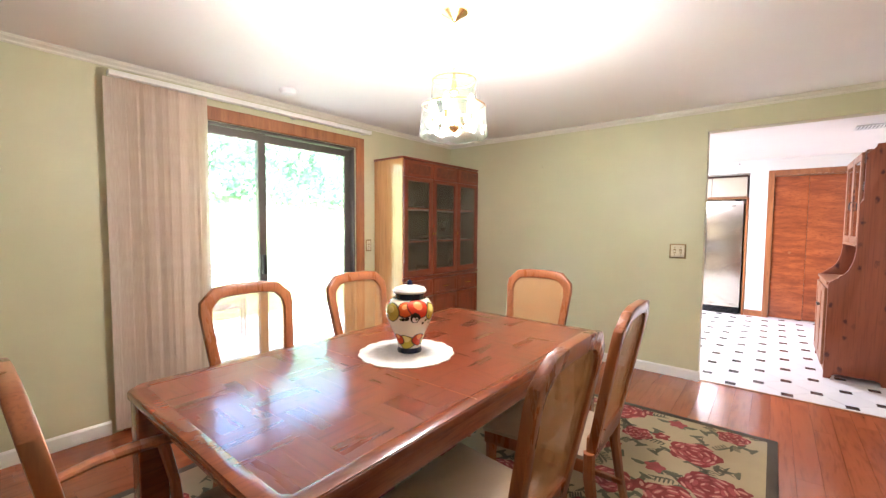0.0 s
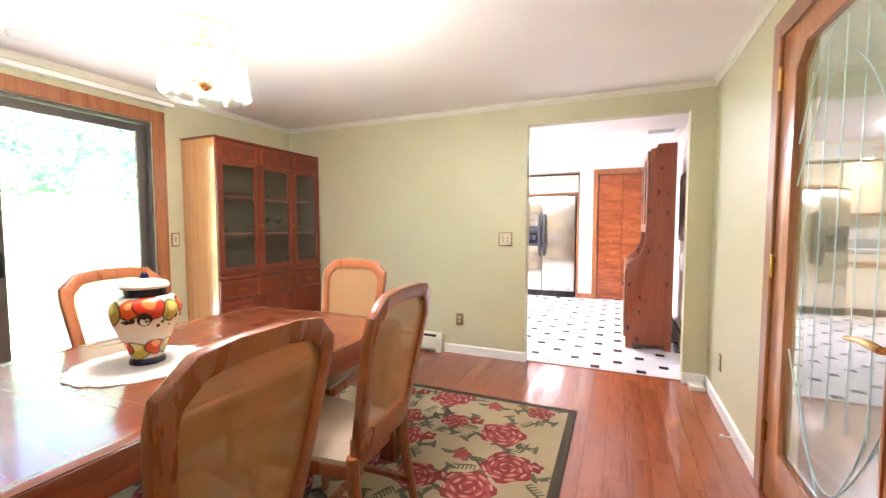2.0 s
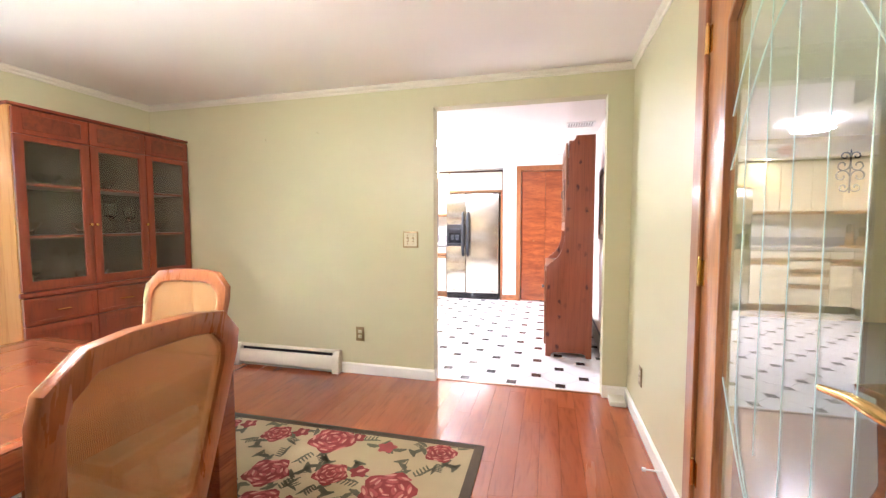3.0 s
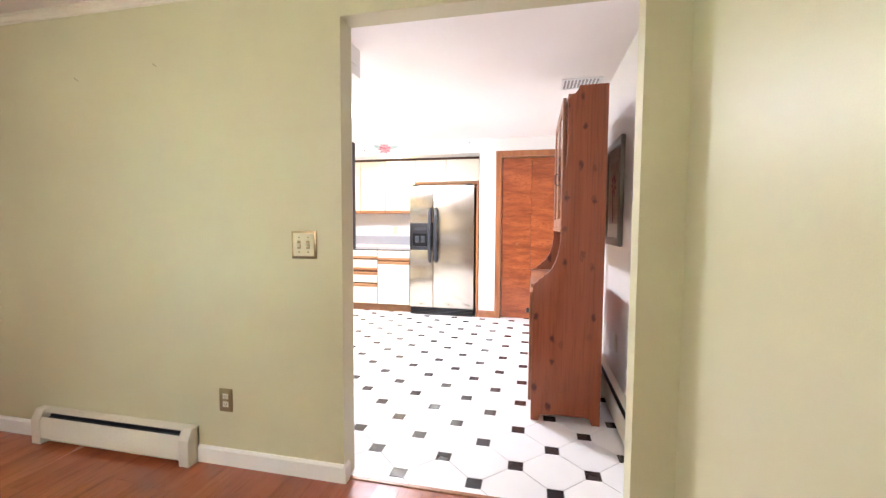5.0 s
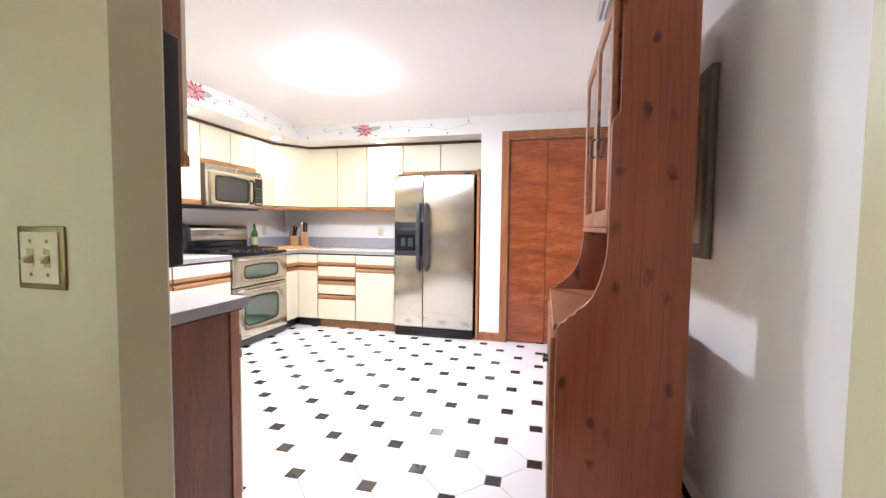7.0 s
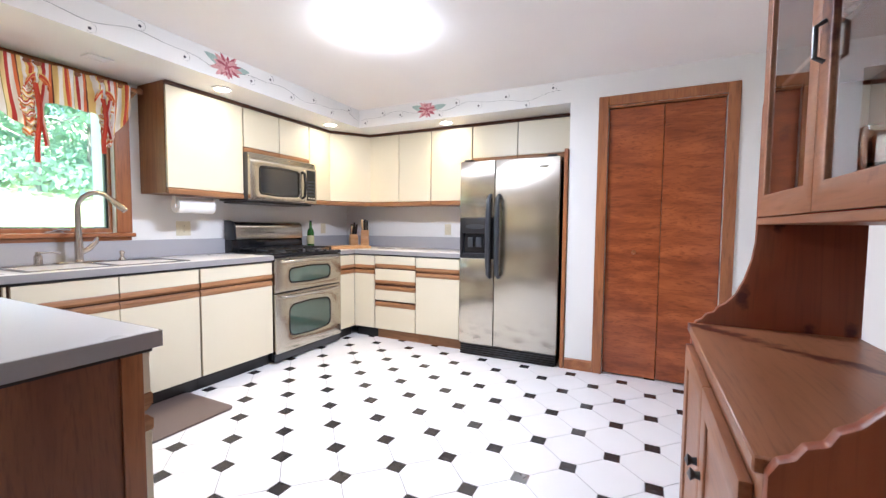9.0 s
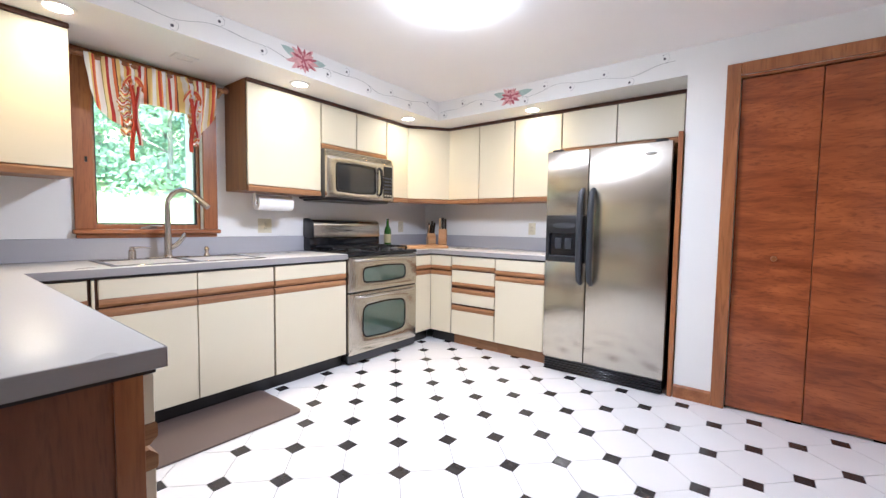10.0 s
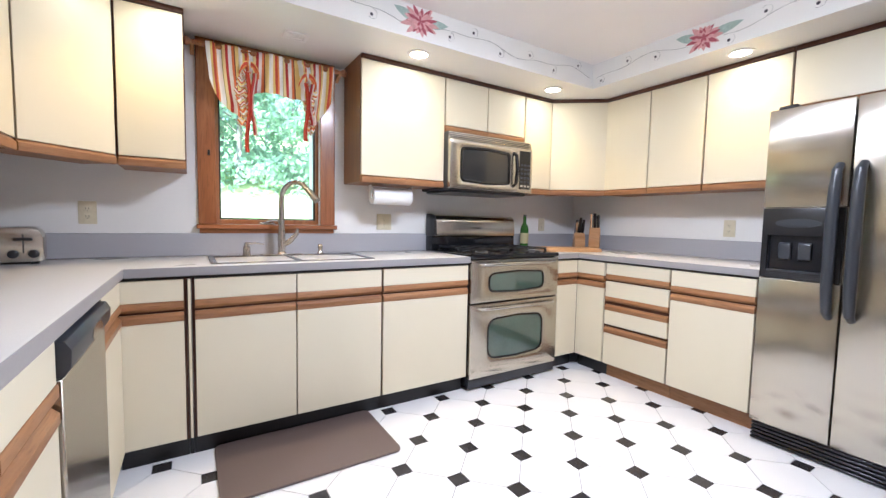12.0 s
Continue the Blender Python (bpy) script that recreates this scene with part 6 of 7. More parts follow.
stripe = [(0.0, (0.78, 0.74, 0.68)), (0.13, (0.74, 0.54, 0.17)), (0.20, (0.52, 0.07, 0.035)), (0.28, (0.70, 0.26, 0.07)), (0.33, (0.78, 0.75, 0.72)), (0.47, (0.30, 0.27, 0.08)), (0.49, (0.76, 0.62, 0.30)), (0.58, (0.40, 0.035, 0.03)), (0.67, (0.78, 0.72, 0.66)), (0.78, (0.66, 0.17, 0.06)), (0.85, (0.14, 0.05, 0.035)), (0.88, (0.76, 0.56, 0.20))]
els[0].position, els[0].color = 0.0, (*stripe[0][1], 1)
els[1].position, els[1].color = stripe[1][0], (*stripe[1][1], 1)
for pos, col in stripe[2:]:
    e_ = els.new(pos)
    e_.color = (*col, 1)
nt.links.new(fr.outputs[0], cr.inputs[0])
nt.links.new(cr.outputs[0], p.inputs["Base Color"])
p.inputs["Roughness"].default_value = 0.85
fz = _n(nt, "TexNoise", Scale=220.0)
_bump(nt, p, fz.outputs[0], 0.3, 0.0008)
STRIPE = m_
t = thing("window_valance", pose(-2.50, 5.43, 0, 0, 0, 90), "red, yellow and cream striped valance gathered over the kitchen window", "curtain")
# along local x from 0 to 0.86; drop below the rod
TOPZ = 2.115


def cloth(ux, vx, f, name="cloth", uvf=None):
    bm = B()
    uv = bm.loops.layers.uv.new("UVMap")
    grid = [[bm.verts.new(f(i / ux, j / vx)) for i in range(ux + 1)] for j in range(vx + 1)]
    for j in range(vx):
        for i in range(ux):
            fa = bm.faces.new((grid[j][i], grid[j][i + 1], grid[j + 1][i + 1], grid[j + 1][i]))
            for lp, (a, b) in zip(fa.loops, ((i, j), (i + 1, j), (i + 1, j + 1), (i, j + 1))):
                lp[uv].uv = uvf(a / ux, b / vx) if uvf else (a / ux, b / vx)
    ext = bmesh.ops.extrude_face_region(bm, geom=bm.faces[:])
    bm.normal_update()
    for v in ext["geom"]:
        if isinstance(v, bmesh.types.BMVert):
            v.co.y += 0.002
    return part(name, bm, STRIPE, t)


T1, T2 = 0.28, 0.605


def drop(u):
    """The lower edge: swags at the ends and a shallow one in the middle, drawn up at the two ties."""
    x = VX0 + u * (VX1 - VX0)
    if x < T1:
        return 0.15 + 0.30 * ((x - VX0) / (T1 - VX0)) ** 0.42
    if x < T2:
        f = (x - T1) / (T2 - T1)
        side = math.exp(-f * 16) + math.exp(-(1 - f) * 16)
        return 0.215 + 0.02 * math.sin(math.pi * f) + 0.22 * side
    return 0.14 + 0.30 * ((VX1 - x) / (VX1 - T2)) ** 0.42


VX0, VX1 = 0.068, 0.790


def fold(u, v):
    x = VX0 + u * (VX1 - VX0)
    d = drop(u)
    pinch = math.exp(-((x - T1) / 0.05) ** 2) + math.exp(-((x - T2) / 0.05) ** 2)
    wob = 0.027 * math.sin(44 * x + 2.2 * math.sin(9 * x)) * (0.5 + 0.5 * v) + 0.009 * math.sin(104 * x + 3 * v)
    xx = x + 0.008 * v * math.sin(14 * x)
    for tt, sg in ((T1, -1), (T2, 1)):
        wide = 0.12 if (x - tt) * sg > 0 else 0.045
        xx += (tt - xx) * 0.48 * math.exp(-((x - tt) / wide) ** 2) * min(1, v * 1.15) ** 2.2
    hor = 0.010 * math.sin(v * d * 95) * pinch
    return (xx, -0.02 - 0.05 * pinch * math.sin(math.pi * min(1, v * 1.1)) - 0.012 * v + wob + hor, TOPZ - d * v)


cloth(150, 26, fold)


def ruffle(x0, w0, z0, depth, puffs, shift):
    """Cloth drawn up in stacked puffs, so that its stripes lie across."""
    def f(u, v):
        q = abs(math.sin(math.pi * puffs * v))
        w = w0 * (0.72 + 0.28 * q) * (1 - 0.35 * v)
        edge = 1 - (2 * u - 1) ** 2
        return (x0 + (u - 0.5) * w + 0.010 * math.sin(9 * v + shift), -0.055 - 0.030 * q * edge - 0.006 * math.sin(17 * u + 5 * v), z0 - depth * v - 0.022 * edge * q + 0.008 * math.sin(11 * u + shift))

    cloth(18, 44, f, "ruffle", lambda u, v: (0.92 * v + 0.05 * u + 0.1 * shift, u))


for tt, ln, rx, rw, dp in ((T1, 0.60, -0.030, 0.085, 0.27), (T2, 0.50, 0.022, 0.090, 0.27)):
    ruffle(tt + rx, rw, TOPZ - 0.175, dp, 5, 1.0 + tt)
    ruffle(tt + rx * 0.2, rw * 0.6, TOPZ - 0.130, 0.12, 3, 2.0 + tt)
    for dx_, cut, uo in ((-0.006, 0.0, 0.047), (0.020, 0.10, 0.142)):
        cloth(6, 14, lambda u, v, tt=tt, ln=ln, dx_=dx_, cut=cut: (tt + dx_ + (u - 0.5) * 0.020 + 0.010 * math.sin(6 * v + dx_ * 90), -0.098 + 0.006 * math.cos(9 * u), TOPZ - 0.15 - (ln - 0.15 - cut) * v), "tie", lambda u, v, uo=uo: (uo + 0.016 * u, v))
    for sgn in (-1, 1):
        cloth(8, 12, lambda u, v, tt=tt, s_=sgn: (tt + s_ * (0.008 + 0.045 * math.sin(math.pi * v)), -0.100 - 0.016 * math.sin(2 * math.pi * v) + 0.010 * u, TOPZ - 0.135 + 0.032 * math.cos(2 * math.pi * v) - 0.028 * (u - 0.5)), "bow", lambda u, v: (0.04 + 0.03 * u, v))
bm = B()
tube(bm, [(0.005, 0.0, TOPZ - 0.012), (0.835, 0.0, TOPZ - 0.012)], 0.014, 12)
part("rod", bm, CASING, t, "wooden curtain rod")
for x in (0.0, 0.838):
    bm = B()
    lathe(bm, [(0, 0), (0.014, 0), (0.026, 0.012), (0.030, 0.03), (0.02, 0.048), (0, 0.052)], (x, 0, TOPZ - 0.012), 16, Matrix.Rotation(radians(90 if x > 0.1 else -90), 4, "Y") @ Matrix.Scale(0.8, 4))
    part("finial", bm, PINE_LIGHT, t, "pale wooden finial")
    bm = B()
    prism(bm, [(0.078, TOPZ - 0.06), (0.078, TOPZ + 0.02), (0.0, TOPZ - 0.0), (-0.012, TOPZ - 0.03), (0.02, TOPZ - 0.035)], 0, x - 0.012 if x > 0.1 else x - 0.004, x + 0.008 if x > 0.1 else x + 0.016, 0.003)
    part("bracket", bm, BOARD, t, "pale wooden bracket")

# ---- closet doors ----
t = thing("closet_door", pose(0, 0, 0), "reddish stained birch plywood bifold closet door, closed", "door")
xm = (CL[0] + CL[1]) / 2
for a, b in ((CL[0] + 0.004, xm - 0.0015), (xm + 0.0015, CL[1] - 0.004)):
    boxpart("door_leaf", (a, 8.040, 0.012), (b, 8.072, CL[3] - 0.02), BIRCH, t, 0.003)
bm = B()
lathe(bm, [(0, 0), (0.012, 0), (0.010, 0.012), (0.017, 0.024), (0.012, 0.032), (0, 0.034)], (0.69, 8.0398, 0.98), 16, Matrix.Rotation(radians(90), 4, "X"))
part("knob", bm, CASING, t, "small round wooden knob")
bx("closet_jamb_head", (CL[0], 8.021, CL[3] - 0.014), (CL[1], 8.119, CL[3] - 0.0005), CASING_H, "stained wood door head", "jamb")
# Thin dark board in place of the closet's unlit depth.
bx("closet_back", (CL[0] - 0.1, 8.1205, 0.0), (CL[1] + 0.1, 8.14, CL[3] + 0.1), INSIDE_SHADE, "dark board standing in for the unlit closet", "closet")


# ---- pine hutch ----
t = thing("hutch", pose(0.012, 0, 0), "tall knotty pine hutch with scrolled sides and glass upper doors", "hutch")
HY0, HY1 = 5.238, 6.155
side = [(1.299, 0.0), (1.299, 2.047), (1.135, 2.045), (1.128, 2.020), (1.112, 2.000), (1.090, 1.985), (1.072, 1.965), (1.072, 1.585), (1.066, 1.570), (1.055, 1.562), (1.048, 1.545), (1.047, 1.20), (1.046, 1.13), (1.038, 1.07), (1.022, 1.01), (1.000, 0.96), (0.975, 0.93), (0.955, 0.918), (0.946, 0.900), (0.925, 0.892), (0.914, 0.874), (0.898, 0.866), (0.887, 0.846)]
side = side + [(0.887, 0.0), (0.935, 0.0), (0.945, 0.035), (0.975, 0.045), (1.21, 0.045), (1.24, 0.035), (1.25, 0.0)]
for y in (HY0, HY1 - 0.022):
    bm = B()
    prism(bm, side, 1, y, y + 0.022, 0.003)
    part("side_panel", bm, HUTCHWOOD, t, "knotty pine side panel with a scrolled front edge")
ya, yb = HY0 + 0.0225, HY1 - 0.0225
boxpart("worktop", (0.875, ya - 0.0, 0.835), (1.297, yb, 0.860), PINE_LIGHT, t, 0.003)
boxpart("lower_back", (1.285, ya, 0.05), (1.297, yb, 0.8345), HUTCHWOOD, t)
boxpart("bottom_board", (0.90, ya, 0.05), (1.284, yb, 0.07), PINE_LIGHT, t)
bm = B()
ring(bm, [(ya, 0.052), (yb, 0.052), (yb, 0.834), (ya, 0.834)], [(ya + 0.05, 0.11), (yb - 0.05, 0.11), (yb - 0.05, 0.79), (ya + 0.05, 0.79)], 0, 0.888, 0.9, 0.002)
part("face_frame", bm, PINE_LIGHT, t)
ymid = (ya + yb) / 2
for a, b, kx in ((ya + 0.04, ymid - 0.002, 1), (ymid + 0.002, yb - 0.04, -1)):
    bm = B()
    ring(bm, [(a, 0.10), (b, 0.10), (b, 0.80), (a, 0.80)], [(a + 0.06, 0.16), (b - 0.06, 0.16), (b - 0.06, 0.74), (a + 0.06, 0.74)], 0, 0.868, 0.8875, 0.004)
    d = part("lower_door", bm, PINE_LIGHT, t)
    boxpart("door_panel", (0.874, a + 0.06, 0.16), (0.884, b - 0.06, 0.74), PINE_LIGHT, d, 0.003)
    bm = B()
    lathe(bm, [(0, 0), (0.010, 0), (0.008, 0.01), (0.015, 0.02), (0, 0.027)], (0.8679, (b - 0.03) if kx > 0 else (a + 0.03), 0.60), 14, Matrix.Rotation(radians(-90), 4, "Y"))
    part("knob", bm, CHARCOAL, d)
boxpart("upper_shelf_board", (1.042, ya, 1.180), (1.297, yb, 1.200), PINE_LIGHT, t, 0.003)
boxpart("upper_back", (1.285, ya, 1.2005), (1.297, yb, 1.99), HUTCHWOOD, t)
boxpart("top_board", (1.075, ya, 1.985), (1.284, yb, 2.005), PINE_LIGHT, t, 0.002)
boxpart("inner_shelf", (1.09, ya, 1.58), (1.284, yb, 1.596), PINE_LIGHT, t, 0.002)
for a, b in ((ya + 0.002, ymid - 0.001), (ymid + 0.001, yb - 0.002)):
    bm = B()
    ring(bm, [(a, 1.203), (b, 1.203), (b, 1.983), (a, 1.983)], [(a + 0.055, 1.265), (b - 0.055, 1.265), (b - 0.055, 1.925), (a + 0.055, 1.925)], 0, 1.045, 1.064, 0.003)
    d = part("glass_door", bm, PINE_LIGHT, t)
    g = boxpart("pane", (1.052, a + 0.05, 1.26), (1.056, b - 0.05, 1.93), GLASS, d)
    g.visible_shadow = False
bm = B()
tube(bm, [(1.044, ymid - 0.03, 1.50), (1.028, ymid - 0.03, 1.51), (1.028, ymid - 0.03, 1.57), (1.044, ymid - 0.03, 1.58)], 0.005, 8)
part("handle", bm, CHARCOAL, t)
RED = mat("red_glaze", (0.55, 0.02, 0.03), 0.2, bump=0.0)
bm = B()
lathe(bm, [(0, 0), (0.05, 0), (0.075, 0.03), (0.08, 0.05), (0.076, 0.05), (0.07, 0.03), (0, 0.01)], (1.18, 5.95, 1.2005), 24)
solid("red_bowl", bm, RED, "small red bowl behind the hutch glass", "bowl")
for y, z in ((5.50, 1.2005), (5.62, 1.2005), (5.74, 1.2005), (5.45, 1.5965), (5.6, 1.5965), (5.9, 1.5965)):
    bm = B()
    lathe(bm, [(0, 0), (0.034, 0), (0.032, 0.004), (0.005, 0.010), (0.005, 0.07), (0.03, 0.10), (0.035, 0.15), (0.030, 0.18), (0.028, 0.178), (0.033, 0.15), (0.028, 0.104), (0, 0.085)], (1.18, y, z), 18)
    solid("wine_glass", bm, GLASS, "clear stemmed wine glass behind the hutch door", "glass", "glasses in the hutch")

# ---- pictures ----
t = thing("framed_picture", pose(KE, 0, 0), "framed floral print with a wide grey frame on the white wall", "picture")
FRG = mat("grey_green_frame", (0.20, 0.20, 0.165), 0.35, 0.3, bump=0.1)
MATB = mat("cream_picture_mount", (0.68, 0.65, 0.56), 0.8, bump=0.05)
PRN = mat("print_ground", (0.60, 0.50, 0.42), 0.7, var=0.15, scale=8)
PETAL = mat("dusky_pink_paint", (0.40, 0.085, 0.12), 0.6, var=0.2, scale=30, bump=0.05)
PETAL2 = mat("pale_pink_paint", (0.68, 0.36, 0.36), 0.6, var=0.2, scale=30, bump=0.05)
LEAFP = mat("sage_leaf_paint", (0.40, 0.52, 0.48), 0.6, var=0.2, scale=30, bump=0.05)
INK = mat("dark_vine_paint", (0.05, 0.045, 0.06), 0.6, bump=0.0)
P0, P1, Z0, Z1 = 5.51, 6.05, 1.085, 1.81
bm = B()
ring(bm, [(P0, Z0), (P1, Z0), (P1, Z1), (P0, Z1)], [(P0 + 0.055, Z0 + 0.055), (P1 - 0.055, Z0 + 0.055), (P1 - 0.055, Z1 - 0.055), (P0 + 0.055, Z1 - 0.055)], 0, -0.028, -0.001, 0.004)
part("frame", bm, FRG, t)
boxpart("mount", (-0.014, P0 + 0.05, Z0 + 0.05), (-0.002, P1 - 0.05, Z1 - 0.05), MATB, t)
boxpart("print", (-0.0165, P0 + 0.13, Z0 + 0.15), (-0.0145, P1 - 0.13, Z1 - 0.15), PRN, t)
bm = B()
for k in range(9):
    a = 2 * math.pi * k / 9
    cy_, cz_ = (P0 + P1) / 2, (Z0 + Z1) / 2 + 0.06
    tb = B()
    vs = [tb.verts.new((-0.0172, cy_ + r * math.cos(a + d_), cz_ + r * math.sin(a + d_))) for r, d_ in ((0.01, 0), (0.06, 0.28), (0.105, 0), (0.06, -0.28))]
    tb.faces.new(vs)
    _join(bm, tb)
part("painted_flower", bm, PETAL, t)
bm = B()
tube(bm, [(-0.0172, (P0 + P1) / 2, Z0 + 0.16), (-0.0172, (P0 + P1) / 2 + 0.02, (Z0 + Z1) / 2)], 0.003, 5)
part("painted_stem", bm, INK, t)

t = thing("wall_frame", pose(0.038, KS, 0), "thin black-framed board on the kitchen wall beside the doorway", "picture")
boxpart("frame", (-0.42, 0.001, 1.10), (0.0, 0.044, 1.62), BLACK, t, 0.003)
boxpart("board", (-0.39, 0.0445, 1.13), (-0.03, 0.046, 1.59), MATB, t)

# ---- soffit painting ----
def petal_mesh(bm, cx_, cz_, a, l, w, lay):
    n = 6
    vs = []
    for i in range(2 * n):
        s_ = i / n if i <= n else (2 * n - i) / n
        sg = 1 if i < n else -1
        r_ = l * s_
        ww = w * math.sin(math.pi * min(1, s_ * 0.92 + 0.04)) * sg if 0 < i < 2 * n and i != n else 0
        vs.append(bm.verts.new((cx_ + r_ * math.cos(a) - ww * math.sin(a), -0.0012 - 0.0004 * lay, cz_ + r_ * math.sin(a) + ww * math.cos(a))))
    bm.faces.new(vs)


def painted_flower(m, seed, s):
    rg = random.Random(seed)
    t = thing("painted_flower", m, "pink lotus flower with sage leaves painted on the soffit", "painting", "painted flowers")
    for mt, nm, n, l0, w0, lay, a0, a1 in ((LEAFP, "painted_leaf", 2, 0.20, 0.026, 0, None, None), (PETAL2, "painted_petal", 13, 0.112, 0.0125, 1, 0, 360), (PETAL, "painted_petal", 10, 0.098, 0.0085, 3, 12, 372), (PETAL2, "painted_petal", 8, 0.070, 0.0085, 5, 0, 360), (PETAL, "painted_petal", 5, 0.042, 0.006, 7, 20, 380)):
        bm = B()
        for k in range(n):
            if a0 is None:
                a = radians((162, 8)[k])
                petal_mesh(bm, 0, -0.005, a, l0 * rg.uniform(0.8, 1.05), w0, lay)
            else:
                a = radians(a0 + (a1 - a0) * k / n + rg.uniform(-8, 8))
                petal_mesh(bm, 0, 0, a, s * 1.15 * l0 * rg.uniform(0.75, 1.1) * (0.62 + 0.38 * abs(math.cos(a))), w0 * 1.25, lay + 0.3 * (k % 3))
        bmesh.ops.triangulate(bm, faces=bm.faces[:])
        part(nm, bm, mt, t, "", False)


def painted_vine(m, x0, x1, seed, gaps):
    rg = random.Random(seed)
    t = thing("painted_vine", m, "thin dark curling vine painted on the white soffit", "painting", "painted vines")
    def vz(x):
        return 2.252 + 0.022 * math.sin(x * 7.5) + 0.01 * math.sin(x * 17 + 1)
    bm = B()
    n = int((x1 - x0) / 0.02)
    run = []
    for i in range(n + 1):
        x = x0 + (x1 - x0) * i / n
        if any(abs(x - g_) < 0.09 for g_ in gaps):
            if len(run) > 1:
                tube(bm, run, 0.0012, 5, 0.5)
            run = []
        else:
            run.append((x, -0.0012, vz(x)))
    if len(run) > 1:
        tube(bm, run, 0.0012, 5, 0.5)
    k, x = 0, x0 + 0.05
    buds = B()
    while x < x1 - 0.03:
        if not any(abs(x - g_) < 0.13 for g_ in gaps):
            s_ = 1 if k % 2 else -1
            cz_ = vz(x) + s_ * 0.032
            pts = [(x + 0.026 * math.sin(radians(a)), -0.0012, cz_ - s_ * 0.026 * math.cos(radians(a))) for a in range(0, 250, 25)]
            tube(bm, pts, 0.0009, 5, 0.5)
            lathe(buds, [(0, 0), (0.009, 0), (0.007, 0.001), (0, 0.0014)], (x - 0.005, -0.001, cz_ - 0.004), 8, Matrix.Rotation(radians(90), 4, "X"))
        k += 1
        x += rg.uniform(0.17, 0.26)
    part("painted_line", bm, INK, t)
    part("painted_bud", buds, INK, t)["kind"] = "stuff"


painted_flower(pose(SX, 6.535, 2.262, 0, 0, 90), 3, 1.0)
painted_vine(pose(SX, 0, 0, 0, 0, 90), 5.24, 7.98, 5, [6.535])
painted_flower(pose(-1.115, SY, 2.258), 8, 0.85)
painted_vine(pose(0, SY, 0), -1.87, 0.12, 9, [-1.115])
painted_vine(pose(0, 5.21, 0, 0, 0, 180), 0.25, 1.85, 12, [1.1])
painted_flower(pose(-1.1, 5.21, 2.256, 0, 0, 180), 10, 0.9)
painted_vine(pose(-0.22, 4.53, 0, 0, 0, 90), 0.02, 0.62, 13, [])

# ---- kitchen ceiling lamp, downlights, vents ----
t = thing("ceiling_lamp", pose(KLAMP[0], KLAMP[1], H), "large round white dome ceiling lamp, lit", "lamp")
bm = B()
lathe(bm, [(0, -0.0005), (0.19, -0.0005), (0.19, -0.012), (0, -0.012)], seg=48)
part("base_plate", bm, WHITEP, t)
bm = B()
lathe(bm, [(0.205, -0.001), (0.209, -0.014), (0.200, -0.034), (0.165, -0.058), (0.10, -0.074), (0, -0.080)], seg=48)
dm = part("diffuser", bm, glow("lamp_diffuser_glow", (1.0, 0.98, 0.96), 6.0), t)
dm.visible_shadow = False
GL = glow("downlight_glow", (1.0, 0.86, 0.62), 12.0)
for cx_, cy_ in CANS:
    t = thing("downlight", pose(cx_, cy_, SOF), "round recessed downlight in the soffit, lit warm", "lamp", "soffit downlights")
    bm = B()
    lathe(bm, [(0.052, -0.0005), (0.072, -0.0005), (0.070, -0.006), (0.054, -0.009), (0.052, -0.006)], seg=28)
    part("trim_ring", bm, WHITEP, t)
    bm = B()
    lathe(bm, [(0, -0.001), (0.0515, -0.001), (0.0515, -0.004), (0.03, -0.007), (0, -0.008)], seg=24)
    b_ = part("bulb_face", bm, GL, t)
    b_.visible_shadow = False


def vent(m, w, l, n, label):
    t = thing("ceiling_vent", m, label, "vent", "vents")
    bm = B()
    ring(bm, [(-w / 2, -l / 2), (w / 2, -l / 2), (w / 2, l / 2), (-w / 2, l / 2)], [(-w / 2 + 0.022, -l / 2 + 0.022), (w / 2 - 0.022, -l / 2 + 0.022), (w / 2 - 0.022, l / 2 - 0.022), (-w / 2 + 0.022, l / 2 - 0.022)], 2, -0.010, -0.0005, 0.002)
    part("frame", bm, WHITEP, t)
    boxpart("backing", (-w / 2 + 0.023, -l / 2 + 0.023, -0.002), (w / 2 - 0.023, l / 2 - 0.023, -0.0006), COUNTER_EDGE, t)
    for i in range(n):
        x = -w / 2 + 0.03 + (w - 0.06) * (i + 0.5) / n
        bm = B()
        box(bm, (x - 0.006, -l / 2 + 0.0225, -0.008), (x + 0.004, l / 2 - 0.0225, -0.0035))
        part("slat", bm, WHITEP, t)


vent(pose(1.24, 6.12, H), 0.30, 0.25, 9, "white louvred ceiling vent")
vent(pose(-2.24, 5.93, SOF), 0.10, 0.13, 4, "small white vent in the soffit over the window")

# ---- counter things ----
t = thing("paper_towel_holder", pose(-2.37, 6.58, 1.375), "white paper towel roll on a holder under the wall cabinet", "paper towel")
bm = B()
lathe(bm, [(0.019, -0.14), (0.056, -0.14), (0.057, -0.135), (0.057, 0.135), (0.056, 0.14), (0.019, 0.14), (0.019, -0.14)], (0, 0, -0.07), 32, Matrix.Rotation(radians(90), 4, "X"))
part("roll", bm, PAPER, t)
for yy in (-0.150, 0.150):
    bm = B()
    box(bm, (-0.02, yy - 0.004, -0.09), (0.02, yy + 0.004, -0.0005), 0.002)
    part("arm", bm, WHITEP, t)
bm = B()
tube(bm, [(0, -0.146, -0.07), (0, 0.146, -0.07)], 0.012, 10)
part("spindle", bm, CASING, t)

